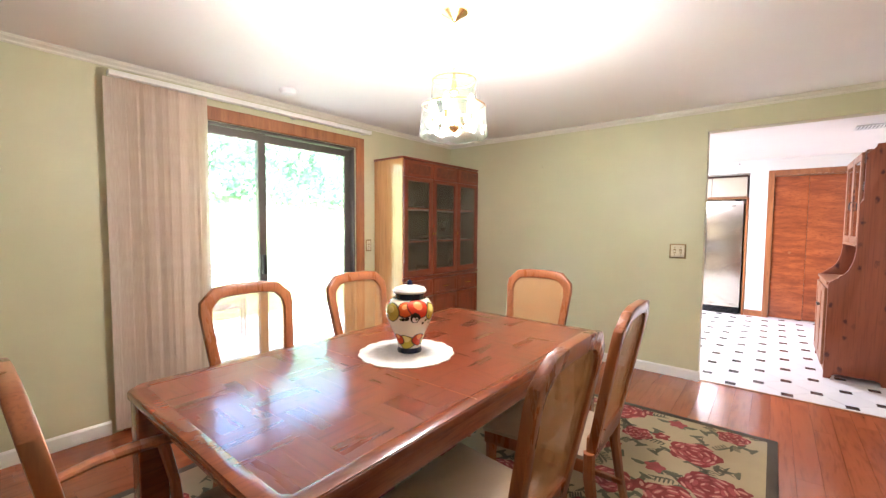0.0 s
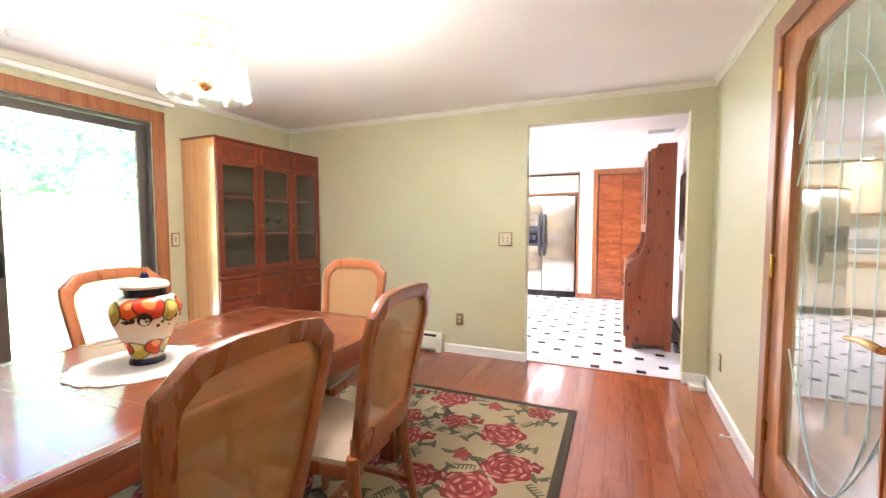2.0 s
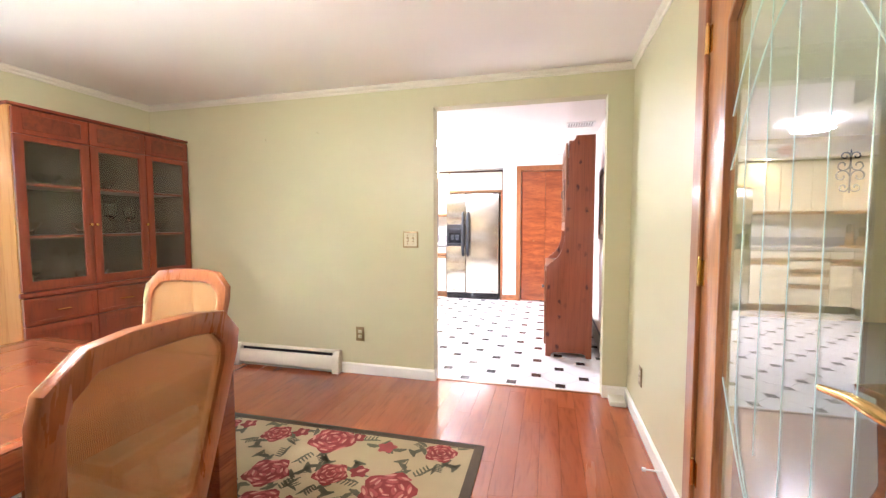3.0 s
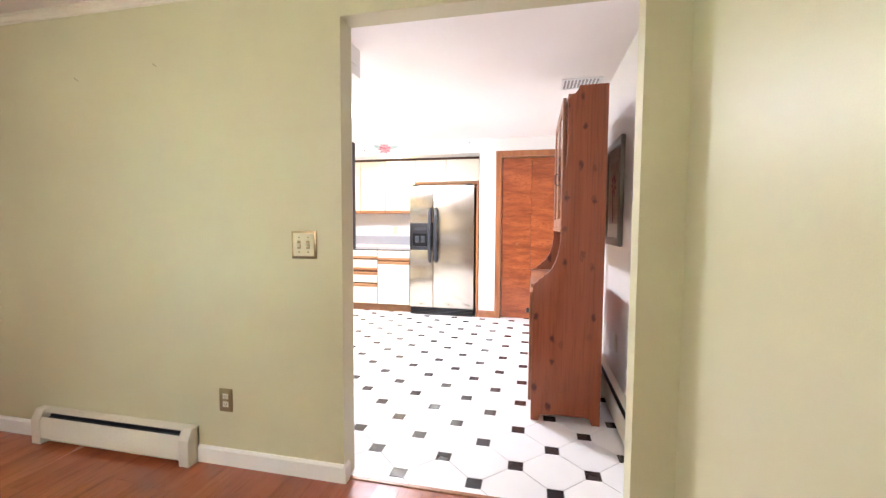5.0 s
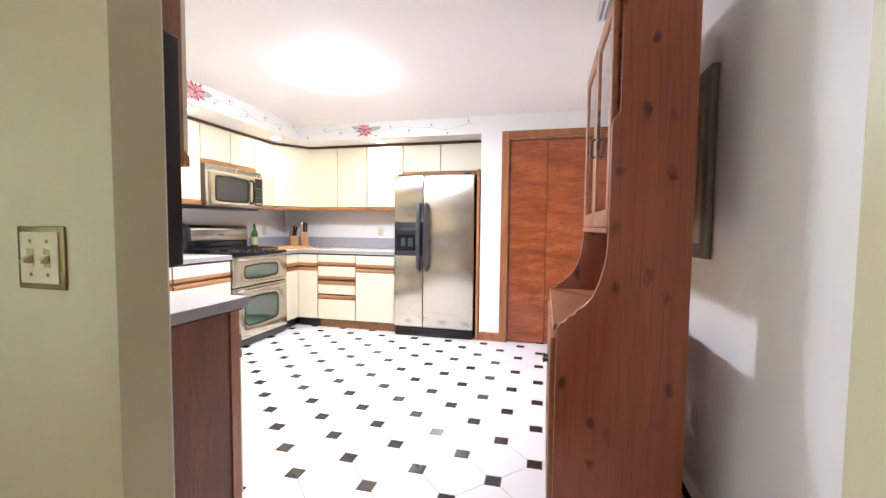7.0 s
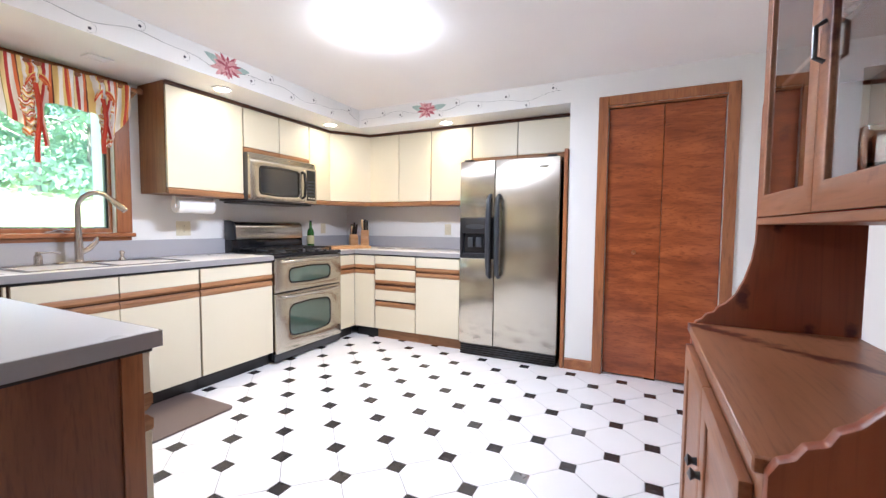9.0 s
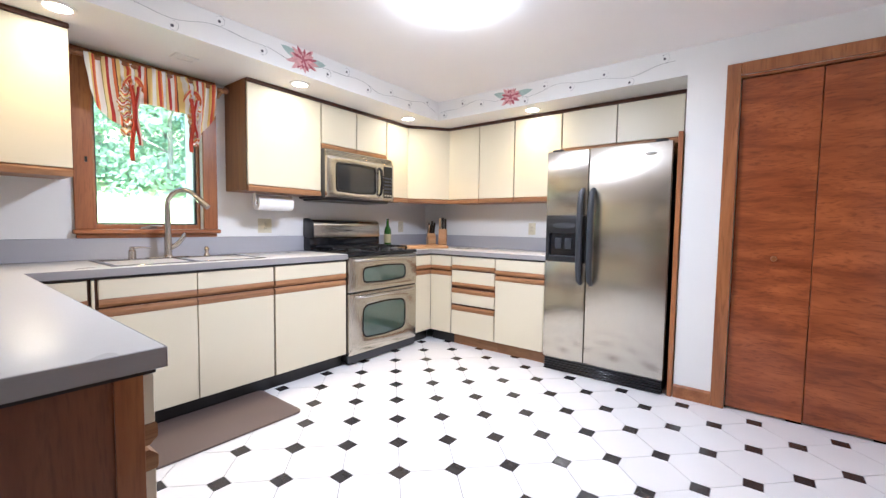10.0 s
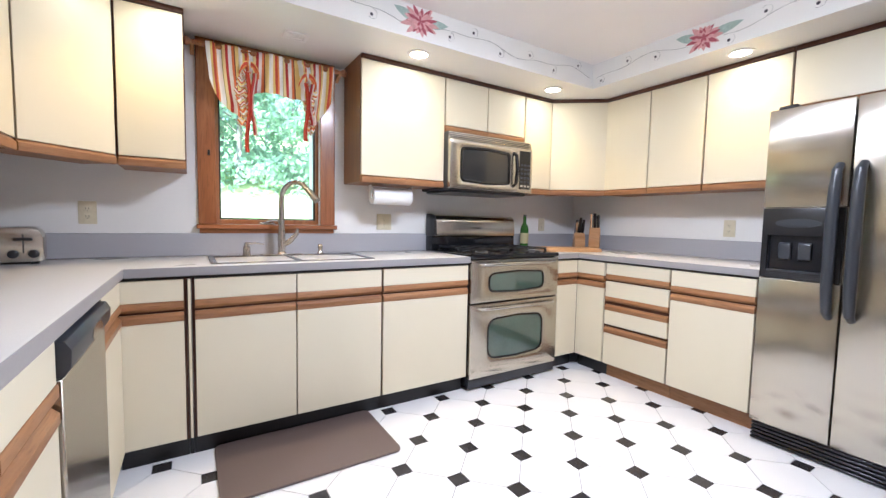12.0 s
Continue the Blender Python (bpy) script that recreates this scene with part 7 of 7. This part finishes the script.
t = thing("toaster", pose(-2.415, 4.695, 0.9145, 0, 0, 100) @ Matrix.Scale(0.85, 4), "brushed steel four-slice toaster with black knobs and levers", "toaster")
bm = B()
prism(bm, [(-0.15, 0.012), (0.15, 0.012), (0.152, 0.14), (0.135, 0.18), (0.09, 0.192), (-0.09, 0.192), (-0.135, 0.18), (-0.152, 0.14)], 1, -0.14, 0.14, 0.006)
part("body", bm, STEEL, t)
bm = B()
for sx in (-0.13, 0.10):
    for sy in (-0.12, 0.09):
        box(bm, (sx, sy, 0.0), (sx + 0.03, sy + 0.03, 0.0118))
part("feet", bm, BLACK, t)
for x in (-0.075, 0.075):
    for yy in (-0.06, 0.06):
        boxpart("slot", (x - 0.055, yy - 0.014, 0.1925), (x + 0.055, yy + 0.014, 0.1935), BLACK, t)
    for kx in (-0.038, 0.038):
        bm = B()
        lathe(bm, [(0, 0), (0.023, 0), (0.021, 0.016), (0.012, 0.022), (0, 0.022)], (x + kx, -0.1405, 0.055), 18, Matrix.Rotation(radians(90), 4, "X"))
        part("knob", bm, BLACK, t)
    bm = B()
    box(bm, (x - 0.036, -0.168, 0.125), (x + 0.036, -0.1405, 0.141), 0.005, 2)
    part("lever", bm, BLACK, t)
    boxpart("lever_slot", (x - 0.003, -0.1415, 0.06), (x + 0.003, -0.1402, 0.16), CHARCOAL, t)

solid("cutting_board", (lambda b: (box(b, (-0.14, -0.23, 0.0), (0.14, 0.23, 0.028), 0.005, 2), b)[1])(B()), BOARD, "pale wooden cutting board on the worktop beside the range", "board", m=pose(-2.16, 8.12, 0.9145, 0, 0, -24))


def knife_block(m, seed, tall):
    rg = random.Random(seed)
    t = thing("knife_block", m, "wooden knife block full of knives on the worktop", "knife block", "knife blocks")
    bm = B()
    prism(bm, [(-0.06, 0.0), (0.07, 0.0), (0.07, 0.10), (0.02, 0.10 + tall), (-0.06, 0.05 + tall)], 1, -0.045, 0.045, 0.004)
    part("block", bm, BOARD, t)
    dv = Vector((0.42, 0, 0.9)).normalized()
    for i in range(4):
        for j in range(3):
            e = Vector((-0.045 + i * 0.019, -0.028 + j * 0.028, 0.056 + tall + i * 0.013))
            q = e + dv * rg.uniform(0.11, 0.16)
            bm = B()
            tube(bm, [e, e + dv * 0.03, e + dv * 0.07, q], [0.010, 0.012, 0.011, 0.013], 8, 0.75)
            part("knife_handle", bm, STEEL_P if (i + j) % 3 == 0 else BLACK, t)


knife_block(pose(-2.30, 8.42, 0.9145, 0, 0, -40), 1, 0.05)
knife_block(pose(-2.17, 8.47, 0.9145, 0, 0, -55), 2, 0.10)
t = thing("wine_bottle", pose(-2.46, 7.90, 0.9145), "green glass bottle with a dark label beside the range", "bottle")
bm = B()
lathe(bm, [(0, 0), (0.034, 0), (0.036, 0.006), (0.036, 0.17), (0.030, 0.20), (0.015, 0.225), (0.013, 0.285), (0, 0.286)], seg=24)
part("body", bm, mat("dark_green_glass", (0.03, 0.11, 0.02), 0.06, bump=0.0), t)
bm = B()
lathe(bm, [(0.0364, 0.05), (0.0368, 0.051), (0.0368, 0.139), (0.0364, 0.14)], seg=24)
part("label", bm, mat("pale_yellow_label", (0.50, 0.46, 0.25), 0.6), t, "pale yellow label")
bm = B()
lathe(bm, [(0, 0.286), (0.015, 0.286), (0.015, 0.298), (0, 0.30)], seg=16)
part("cap", bm, BLACK, t)
t = thing("can_opener", pose(-0.40, 4.745, 1.385), "grey under-cabinet can opener hanging below the wall cabinet", "can opener")
bm = B()
box(bm, (-0.07, -0.075, -0.085), (0.07, 0.085, -0.0005), 0.025, 3)
part("body", bm, mat("grey_plastic", (0.25, 0.25, 0.25), 0.4), t)
bm = B()
lathe(bm, [(0, 0), (0.03, 0), (0.028, 0.02), (0, 0.025)], (0.0702, 0.03, -0.045), 18, Matrix.Rotation(radians(90), 4, "Y"))
part("knob", bm, CHARCOAL, t)

# floor mat by the sink
bm = B()
pts = []
x0_, x1_, y0_, y1_, r_ = -2.035, -1.548, 5.49, 6.285, 0.035
for cx_, cy_, a0 in ((x1_ - r_, y0_ + r_, -90), (x1_ - r_, y1_ - r_, 0), (x0_ + r_, y1_ - r_, 90), (x0_ + r_, y0_ + r_, 180)):
    pts += [(cx_ + r_ * math.cos(radians(a0 + q * 22.5)), cy_ + r_ * math.sin(radians(a0 + q * 22.5))) for q in range(5)]
prism(bm, pts, 2, 0.0005, 0.015, 0.005)
solid("floor_mat", bm, MAT_RUB, "taupe cushioned mat on the tiles before the sink", "mat")


# ---- rug ----
RX0, RX1, RY0_, RY1_ = -1.95, 0.578, -0.10, 3.53
RUGBASE = mat("rug_beige_pile", (0.43, 0.345, 0.205), 0.95, var=0.12, scale=3, fine=240, bump=0.8, dist=0.002)
RUGEDGE = mat("rug_brown_border", (0.085, 0.062, 0.038), 0.95, var=0.15, fine=240, bump=0.8, dist=0.002)
ROSE1 = mat("rug_dark_rose_pile", (0.24, 0.035, 0.035), 0.95, var=0.25, scale=12, fine=240, bump=0.8)
ROSE2 = mat("rug_rose_pile", (0.36, 0.075, 0.070), 0.95, var=0.25, scale=12, fine=240, bump=0.8)
ROSE3 = mat("rug_pink_pile", (0.55, 0.25, 0.19), 0.95, var=0.2, scale=12, fine=240, bump=0.8)
STEMM = mat("rug_dark_green_pile", (0.12, 0.115, 0.068), 0.95, var=0.3, scale=12, fine=240, bump=0.8)
t = thing("area_rug", pose(0, 0, 0), "beige floral rug with red roses and dark brown border", "rug")
bm = B()
ring(bm, [(RX0, RY0_), (RX1, RY0_), (RX1, RY1_), (RX0, RY1_)], [(RX0 + 0.05, RY0_ + 0.05), (RX1 - 0.05, RY0_ + 0.05), (RX1 - 0.05, RY1_ - 0.05), (RX0 + 0.05, RY1_ - 0.05)], 2, 0.0003, 0.0088, 0.001)
part("border", bm, RUGEDGE, t, "dark brown rug border")
boxpart("field", (RX0 + 0.05, RY0_ + 0.05, 0.0003), (RX1 - 0.05, RY1_ - 0.05, 0.0085), RUGBASE, t)
rg = random.Random(11)
layers = {"pattern_stem": (STEMM, B(), 0.0087), "pattern_rose": (ROSE1, B(), 0.0089), "pattern_petal": (ROSE2, B(), 0.0091), "pattern_highlight": (ROSE3, B(), 0.0093)}


def blob(key, cx_, cy_, r, lobes, amp, ph=0.0, el=1.0, ang=0.0, n=22):
    _, bm_, z_ = layers[key]
    vs = []
    for k in range(n):
        a = 2 * math.pi * k / n
        rr = r * (1 + amp * math.sin(lobes * a + ph))
        u, v = rr * math.cos(a), rr * el * math.sin(a)
        x, y = cx_ + u * math.cos(ang) - v * math.sin(ang), cy_ + u * math.sin(ang) + v * math.cos(ang)
        x, y = min(max(x, RX0 + 0.052), RX1 - 0.052), min(max(y, RY0_ + 0.052), RY1_ - 0.052)
        vs.append(bm_.verts.new((x, y, z_)))
    bm_.faces.new(vs)


def rose(cx_, cy_, r):
    ph = rg.uniform(0, 6)
    blob("pattern_rose", cx_, cy_, r, 5, 0.13, ph)
    for n_, d_, l_, e_, key in ((8, 0.80, 0.27, 0.42, "pattern_petal"), (8, 0.86, 0.20, 0.30, "pattern_highlight"), (6, 0.52, 0.24, 0.45, "pattern_petal"), (6, 0.58, 0.17, 0.30, "pattern_highlight"), (3, 0.24, 0.18, 0.5, "pattern_petal"), (4, 0.27, 0.12, 0.35, "pattern_highlight")):
        for k in range(n_):
            a = ph + 2 * math.pi * (k + rg.uniform(-0.12, 0.12)) / n_ + n_
            dd_ = d_ * r * rg.uniform(0.9, 1.08)
            blob(key, cx_ + dd_ * math.cos(a), cy_ + dd_ * math.sin(a), l_ * r * rg.uniform(0.85, 1.15), 2, 0.2, 0, e_, a + 1.57 + rg.uniform(-0.25, 0.25), 10)
    for k in range(3):
        a = ph + 2.1 * k + 0.5
        for q in range(3):
            d_ = r * (1.15 + 0.33 * q)
            blob("pattern_stem", cx_ + d_ * math.cos(a + 0.12 * q), cy_ + d_ * math.sin(a + 0.12 * q), 0.040, 3, 0.25, 0, 0.38, a + (0.9 if q % 2 else -0.9), 10)
        for q in range(5):
            ax_, ay_ = cx_ + (1.25 + 0.16 * q) * r * math.cos(a - 0.45), cy_ + (1.25 + 0.16 * q) * r * math.sin(a - 0.45)
            for sg in (-1, 1):
                blob("pattern_stem", ax_ + 0.016 * math.cos(a + sg * 0.9), ay_ + 0.016 * math.sin(a + sg * 0.9), 0.024, 1, 0.0, 0, 0.22, a + sg * 0.8, 8)
        blob("pattern_stem", cx_ + 1.5 * r * math.cos(a + 0.1), cy_ + 1.5 * r * math.sin(a + 0.1), 0.5 * r, 1, 0.0, 0, 0.045, a + 0.1, 12)


for i in range(8):
    for j in range(12):
        x = RX0 + 0.16 + i * 0.335 + rg.uniform(-0.05, 0.05) + (0.13 if j % 2 else -0.03)
        y = RY0_ + 0.16 + j * 0.30 + rg.uniform(-0.04, 0.04)
        if x > RX1 - 0.08:
            continue
        if (i + 2 * j) % 4 == 3:
            for q in range(4):
                blob("pattern_stem", x + 0.05 * q - 0.08, y + 0.03 * math.sin(q * 2), 0.045, 3, 0.25, q, 0.4, q * 1.1, 10)
            blob("pattern_petal", x, y, 0.05, 5, 0.2)
        else:
            rose(x, y, rg.choice((0.085, 0.11, 0.13)))
            if rg.random() < 0.55:
                blob("pattern_rose", x + 0.13, y + 0.05, 0.045, 5, 0.2, i)
                blob("pattern_highlight", x + 0.135, y + 0.06, 0.022, 2, 0.2, 0, 0.5, j, 10)
for key, (mt, bm_, z_) in layers.items():
    tagged(part(key, bm_, mt, t, "", False), "woven floral pattern of the rug", kind="stuff")


# ---- outdoors ----
bm = B()
R = 400
gx = [-R, -60, -40, -30, -25, -20, -17, -14, -12, -10, -8, -6, -4.5, -3.2, 0, 10, R]
gy = [-R, -60, -30, -20, -12, -6, 0, 4, 8, 12, 16, 22, 30, 60, R]


def ground_z(x, y):
    """Level by the house, rising lawn to the west and wooded slope beyond."""
    d = max(0.0, -x - 8.0)
    return -0.16 + 0.20 * min(d, 16) + 0.34 * max(0.0, min(d - 16, 30))


gv = [[bm.verts.new((x, y, ground_z(x, y) + (0.08 * math.sin(x * 1.7 + y) if x < -10 else 0))) for y in gy] for x in gx]
for i in range(len(gx) - 1):
    for j in range(len(gy) - 1):
        bm.faces.new((gv[i][j], gv[i + 1][j], gv[i + 1][j + 1], gv[i][j + 1]))
bmesh.ops.recalc_face_normals(bm, faces=bm.faces[:])
g = structure("ground", bm, LAWN, "sunlit mown lawn rising to the trees", "ground", True)
bx("patio", (-5.6, -1.5, -0.16), (-2.871, 4.4, -0.05), PATIO, "pale concrete patio outside the sliding door", "patio")
# Slab out of view, added to block the sun above the rooms.
bx("unseen_roof_slab", (-3.0, -1.9, H + 0.16), (5.6, 9.2, H + 0.3), ROOFM, "plain unseen slab added to keep the sun out", "roof")


def tree(x, y, h, r, seed):
    rg = random.Random(seed)
    z = ground_z(x, y) - 0.1
    t = thing("tree", pose(x, y, z), "leafy deciduous tree at the edge of the lawn", "tree", "trees beyond the lawn")
    bm = B()
    tube(bm, [(0, 0, 0), (0.05, 0.03, h * 0.3), (-0.05, 0.08, h * 0.6), (0.02, 0, h * 0.92)], [0.16 * h / 8, 0.12 * h / 8, 0.08 * h / 8, 0.02], 8)
    for k in range(6):
        a, zz = rg.uniform(0, 6.28), h * rg.uniform(0.25, 0.75)
        tube(bm, [(0, 0, zz), (0.5 * r * math.cos(a), 0.5 * r * math.sin(a), zz + 0.12 * h), (0.85 * r * math.cos(a), 0.85 * r * math.sin(a), zz + 0.2 * h)], [0.05, 0.035, 0.012], 6)
    part("trunk", bm, BARK, t)
    verts, faces = [], []
    for k in range(60):
        a, el = rg.uniform(0, 6.28), rg.uniform(-0.7, 1.45)
        rr = rg.uniform(0.55, 1.0)
        cz = h * 0.58 + rr * h * 0.42 * math.sin(el)
        cx_, cy_ = rr * r * math.cos(el) * math.cos(a), rr * r * math.cos(el) * math.sin(a)
        cr_ = rg.uniform(0.35, 0.75)
        for q in range(55):
            v = Vector((rg.gauss(0, 1), rg.gauss(0, 1), rg.gauss(0, 0.7))).normalized() * cr_ * rg.uniform(0.3, 1.0)
            c_ = Vector((cx_, cy_, cz)) + v
            u = Vector((rg.gauss(0, 1), rg.gauss(0, 1), rg.gauss(0, 1))).normalized()
            w = u.orthogonal().normalized()
            s_ = rg.uniform(0.10, 0.18)
            b0 = len(verts)
            verts += [c_ - u * s_, c_ + w * s_ * 0.5, c_ + u * s_, c_ - w * s_ * 0.5]
            faces.append((b0, b0 + 1, b0 + 2, b0 + 3))
    me = bpy.data.meshes.new("crown")
    me.from_pydata(verts, [], faces)
    me.materials.append(LEAF)
    ob = new("crown", me)
    ob.parent = t
    return t


trees = [tree(-21.5, 2.0, 9, 3.2, 1), tree(-22.5, 7.5, 8, 3.0, 2), tree(-20.5, 12.0, 7, 3.0, 3)]
k = 0
for x, y in ((-23, -4), (-24, -10), (-21, 17), (-24, 4.5), (-25, 10.5), (-22, 22), (-27, 0), (-27, 7), (-27, 14), (-28, -7), (-20, -7), (-28, 19), (-31, 3), (-31, 10), (-24, 27), (-26, -15), (-31, -4), (-32, 16), (-23.5, 15), (-29, 24)):
    k += 1
    src = trees[k % 3]
    copy_thing(src, pose(x, y, ground_z(x, y) - 0.1, 0, 0, 57 * k))
verts, faces = [], []
rg = random.Random(77)
for k in range(1400):
    x, y = rg.uniform(-30, -19.0), rg.uniform(-14, 30)
    z = ground_z(x, y) + rg.uniform(0.1, 1.5)
    for q in range(14):
        c_ = Vector((x + rg.gauss(0, 0.35), y + rg.gauss(0, 0.35), z + rg.gauss(0, 0.3)))
        u = Vector((rg.gauss(0, 1), rg.gauss(0, 1), rg.gauss(0, 1))).normalized()
        w = u.orthogonal().normalized()
        b0 = len(verts)
        verts += [c_ - u * 0.17, c_ + w * 0.09, c_ + u * 0.17, c_ - w * 0.09]
        faces.append((b0, b0 + 1, b0 + 2, b0 + 3))
me = bpy.data.meshes.new("undergrowth")
me.from_pydata(verts, [], faces)
me.materials.append(LEAF)
tagged(new("undergrowth", me), "leafy undergrowth at the edge of the lawn", "shrubs", "", "stuff")

# patio chairs
PCH = mat("grey_patio_metal", (0.32, 0.31, 0.30), 0.5, 0.4)


def patio_chair(m):
    t = thing("patio_chair", m, "grey metal slatted patio chair on the concrete patio", "chair", "patio furniture")
    for sx in (-0.24, 0.24):
        bm = B()
        tube(bm, [(sx, 0.22, 0), (sx, 0.20, 0.60), (sx, -0.22, 0.62), (sx, -0.26, 0)], 0.012, 8)
        tube(bm, [(sx, -0.18, 0.40), (sx, -0.30, 0.92)], 0.012, 8)
        part("side_frame", bm, PCH, t)
    for k in range(7):
        boxpart("seat_slat", (-0.24, -0.18 + k * 0.058, 0.40), (0.24, -0.14 + k * 0.058, 0.412), PCH, t)
    for k in range(6):
        boxpart("back_slat", (-0.24, -0.21 - k * 0.017, 0.50 + k * 0.07), (0.24, -0.20 - k * 0.017, 0.54 + k * 0.07), PCH, t)
    return t


pc = patio_chair(pose(-4.3, 1.35, -0.05, 0, 0, -60))
copy_thing(pc, pose(-4.55, 2.35, -0.05, 0, 0, -110))


# ---- floor pieces, last ----
def clip(poly, x0, x1, y0, y1):
    for ax, lim, sgn in ((0, x0, 1), (0, x1, -1), (1, y0, 1), (1, y1, -1)):
        out = []
        for i in range(len(poly)):
            p_, q = poly[i], poly[(i + 1) % len(poly)]
            dp, dq = sgn * (p_[ax] - lim), sgn * (q[ax] - lim)
            if dp >= 0:
                out.append(p_)
            if (dp >= 0) != (dq >= 0):
                f = dp / (dp - dq)
                out.append((p_[0] + f * (q[0] - p_[0]), p_[1] + f * (q[1] - p_[1])))
        poly = out
        if len(poly) < 3:
            return []
    return poly


kfloor = bpy.data.objects["floor_kitchen"]
TP, TX, TY, TS = 0.187, 0.268, 5.467, 0.0365
gap = 0.0019
TR = (-2.045, KE - 0.0005, 4.4535, 8.11)


def piece_mesh(name, poly, z0, z1, material):
    bm = B()
    lo, hi = [bm.verts.new((*p_, z0)) for p_ in poly], [bm.verts.new((*p_, z1)) for p_ in poly]
    bm.faces.new(hi)
    for i in range(len(poly)):
        j = (i + 1) % len(poly)
        bm.faces.new((lo[i], lo[j], hi[j], hi[i]))
    return mesh_of(name, bm, material, False)


q_ = TP - gap * 1.4
s_ = TS
octo = [(q_ - s_, -s_), (q_ - s_, s_), (s_, q_ - s_), (-s_, q_ - s_), (-(q_ - s_), s_), (-(q_ - s_), -s_), (-s_, -(q_ - s_)), (s_, -(q_ - s_))]
dd = TS - gap * 0.3
dot = [(-dd, -dd), (dd, -dd), (dd, dd), (-dd, dd)]
shared = {}
for k in range(-14, 9):
    for n in range(-7, 16):
        is_dot = (k + n) % 2 == 1
        shape = dot if is_dot else octo
        cx_, cy_ = TX + TP * k, TY + TP * n
        whole = [(x + cx_, y + cy_) for x, y in shape]
        cut = clip(whole, *TR)
        if not cut:
            continue
        nm = "inset" if is_dot else "tile"
        if len(cut) == len(whole) and all(abs(a[0] - b[0]) + abs(a[1] - b[1]) < 1e-6 for a, b in zip(cut, whole)):
            if nm not in shared:
                shared[nm] = piece_mesh(nm, shape, -0.0028, 0.0, DOT if is_dot else TILE)
            me = shared[nm]
        else:
            me = piece_mesh(nm, [(x - cx_, y - cy_) for x, y in cut], -0.0028, 0.0, DOT if is_dot else TILE)
        ob = new(nm, me)
        ob.parent = kfloor
        ob.matrix_basis = pose(cx_, cy_, 0)

dfloor = bpy.data.objects["floor"]
rg = random.Random(21)
PWID = 0.112
meshes = {}
cand = []
x = DW + 0.0005
while x < DE - 0.01:
    w = min(PWID, DE - 0.0005 - x)
    y = DS - rg.uniform(0, 0.9)
    while y < 4.427:
        l = rg.choice((0.6, 0.75, 0.9, 1.05, 1.2))
        a, b = max(y, DS + 0.0005), min(y + l, 4.427)
        if b - a > 0.02:
            cand.append((x, w, a, b))
        y += l
    x += PWID
cand.sort(key=lambda c: (c[0] + 0.0 - 1.0) ** 2 + (0.5 * (c[2] + c[3]) - 3.2) ** 2)
rest = []
for i, (x, w, a, b) in enumerate(cand):
    if i < 295:
        key = (round(w, 4), round(b - a, 3))
        if key not in meshes:
            bm = B()
            hw_, hl = w / 2 - 0.0002, (b - a) / 2 - 0.0002
            lo = [bm.verts.new((sx * hw_, sy * hl, -0.0115)) for sx, sy in ((-1, -1), (1, -1), (1, 1), (-1, 1))]
            mi = [bm.verts.new((sx * hw_, sy * hl, -0.0010)) for sx, sy in ((-1, -1), (1, -1), (1, 1), (-1, 1))]
            hi = [bm.verts.new((sx * (hw_ - 0.0003), sy * (hl - 0.0003), 0.0)) for sx, sy in ((-1, -1), (1, -1), (1, 1), (-1, 1))]
            bm.faces.new(hi)
            for r0, r1 in ((lo, mi), (mi, hi)):
                for k in range(4):
                    bm.faces.new((r0[k], r0[(k + 1) % 4], r1[(k + 1) % 4], r1[k]))
            meshes[key] = mesh_of("plank", bm, PLANK, False)
        ob = new("plank", meshes[key])
        ob.parent = dfloor
        ob.matrix_basis = pose(x + w / 2, (a + b) / 2, 0)
    else:
        rest.append((x, w, a, b))
verts, faces = [], []
for x, w, a, b in rest:
    n0 = len(verts)
    verts += [(x + 0.0004, a + 0.0004, 0), (x + w - 0.0004, a + 0.0004, 0), (x + w - 0.0004, b - 0.0004, 0), (x + 0.0004, b - 0.0004, 0)]
    verts += [(x + 0.0004, a + 0.0004, -0.01), (x + w - 0.0004, a + 0.0004, -0.01), (x + w - 0.0004, b - 0.0004, -0.01), (x + 0.0004, b - 0.0004, -0.01)]
    faces.append((n0, n0 + 1, n0 + 2, n0 + 3))
    faces += [(n0 + k + 4, n0 + (k + 1) % 4 + 4, n0 + (k + 1) % 4, n0 + k) for k in range(4)]
me = bpy.data.meshes.new("planks_far")
me.from_pydata(verts, [], faces)
me.materials.append(PLANK)
ob = new("planks_far", me)
ob.parent = dfloor
tagged(ob, kind="stuff")
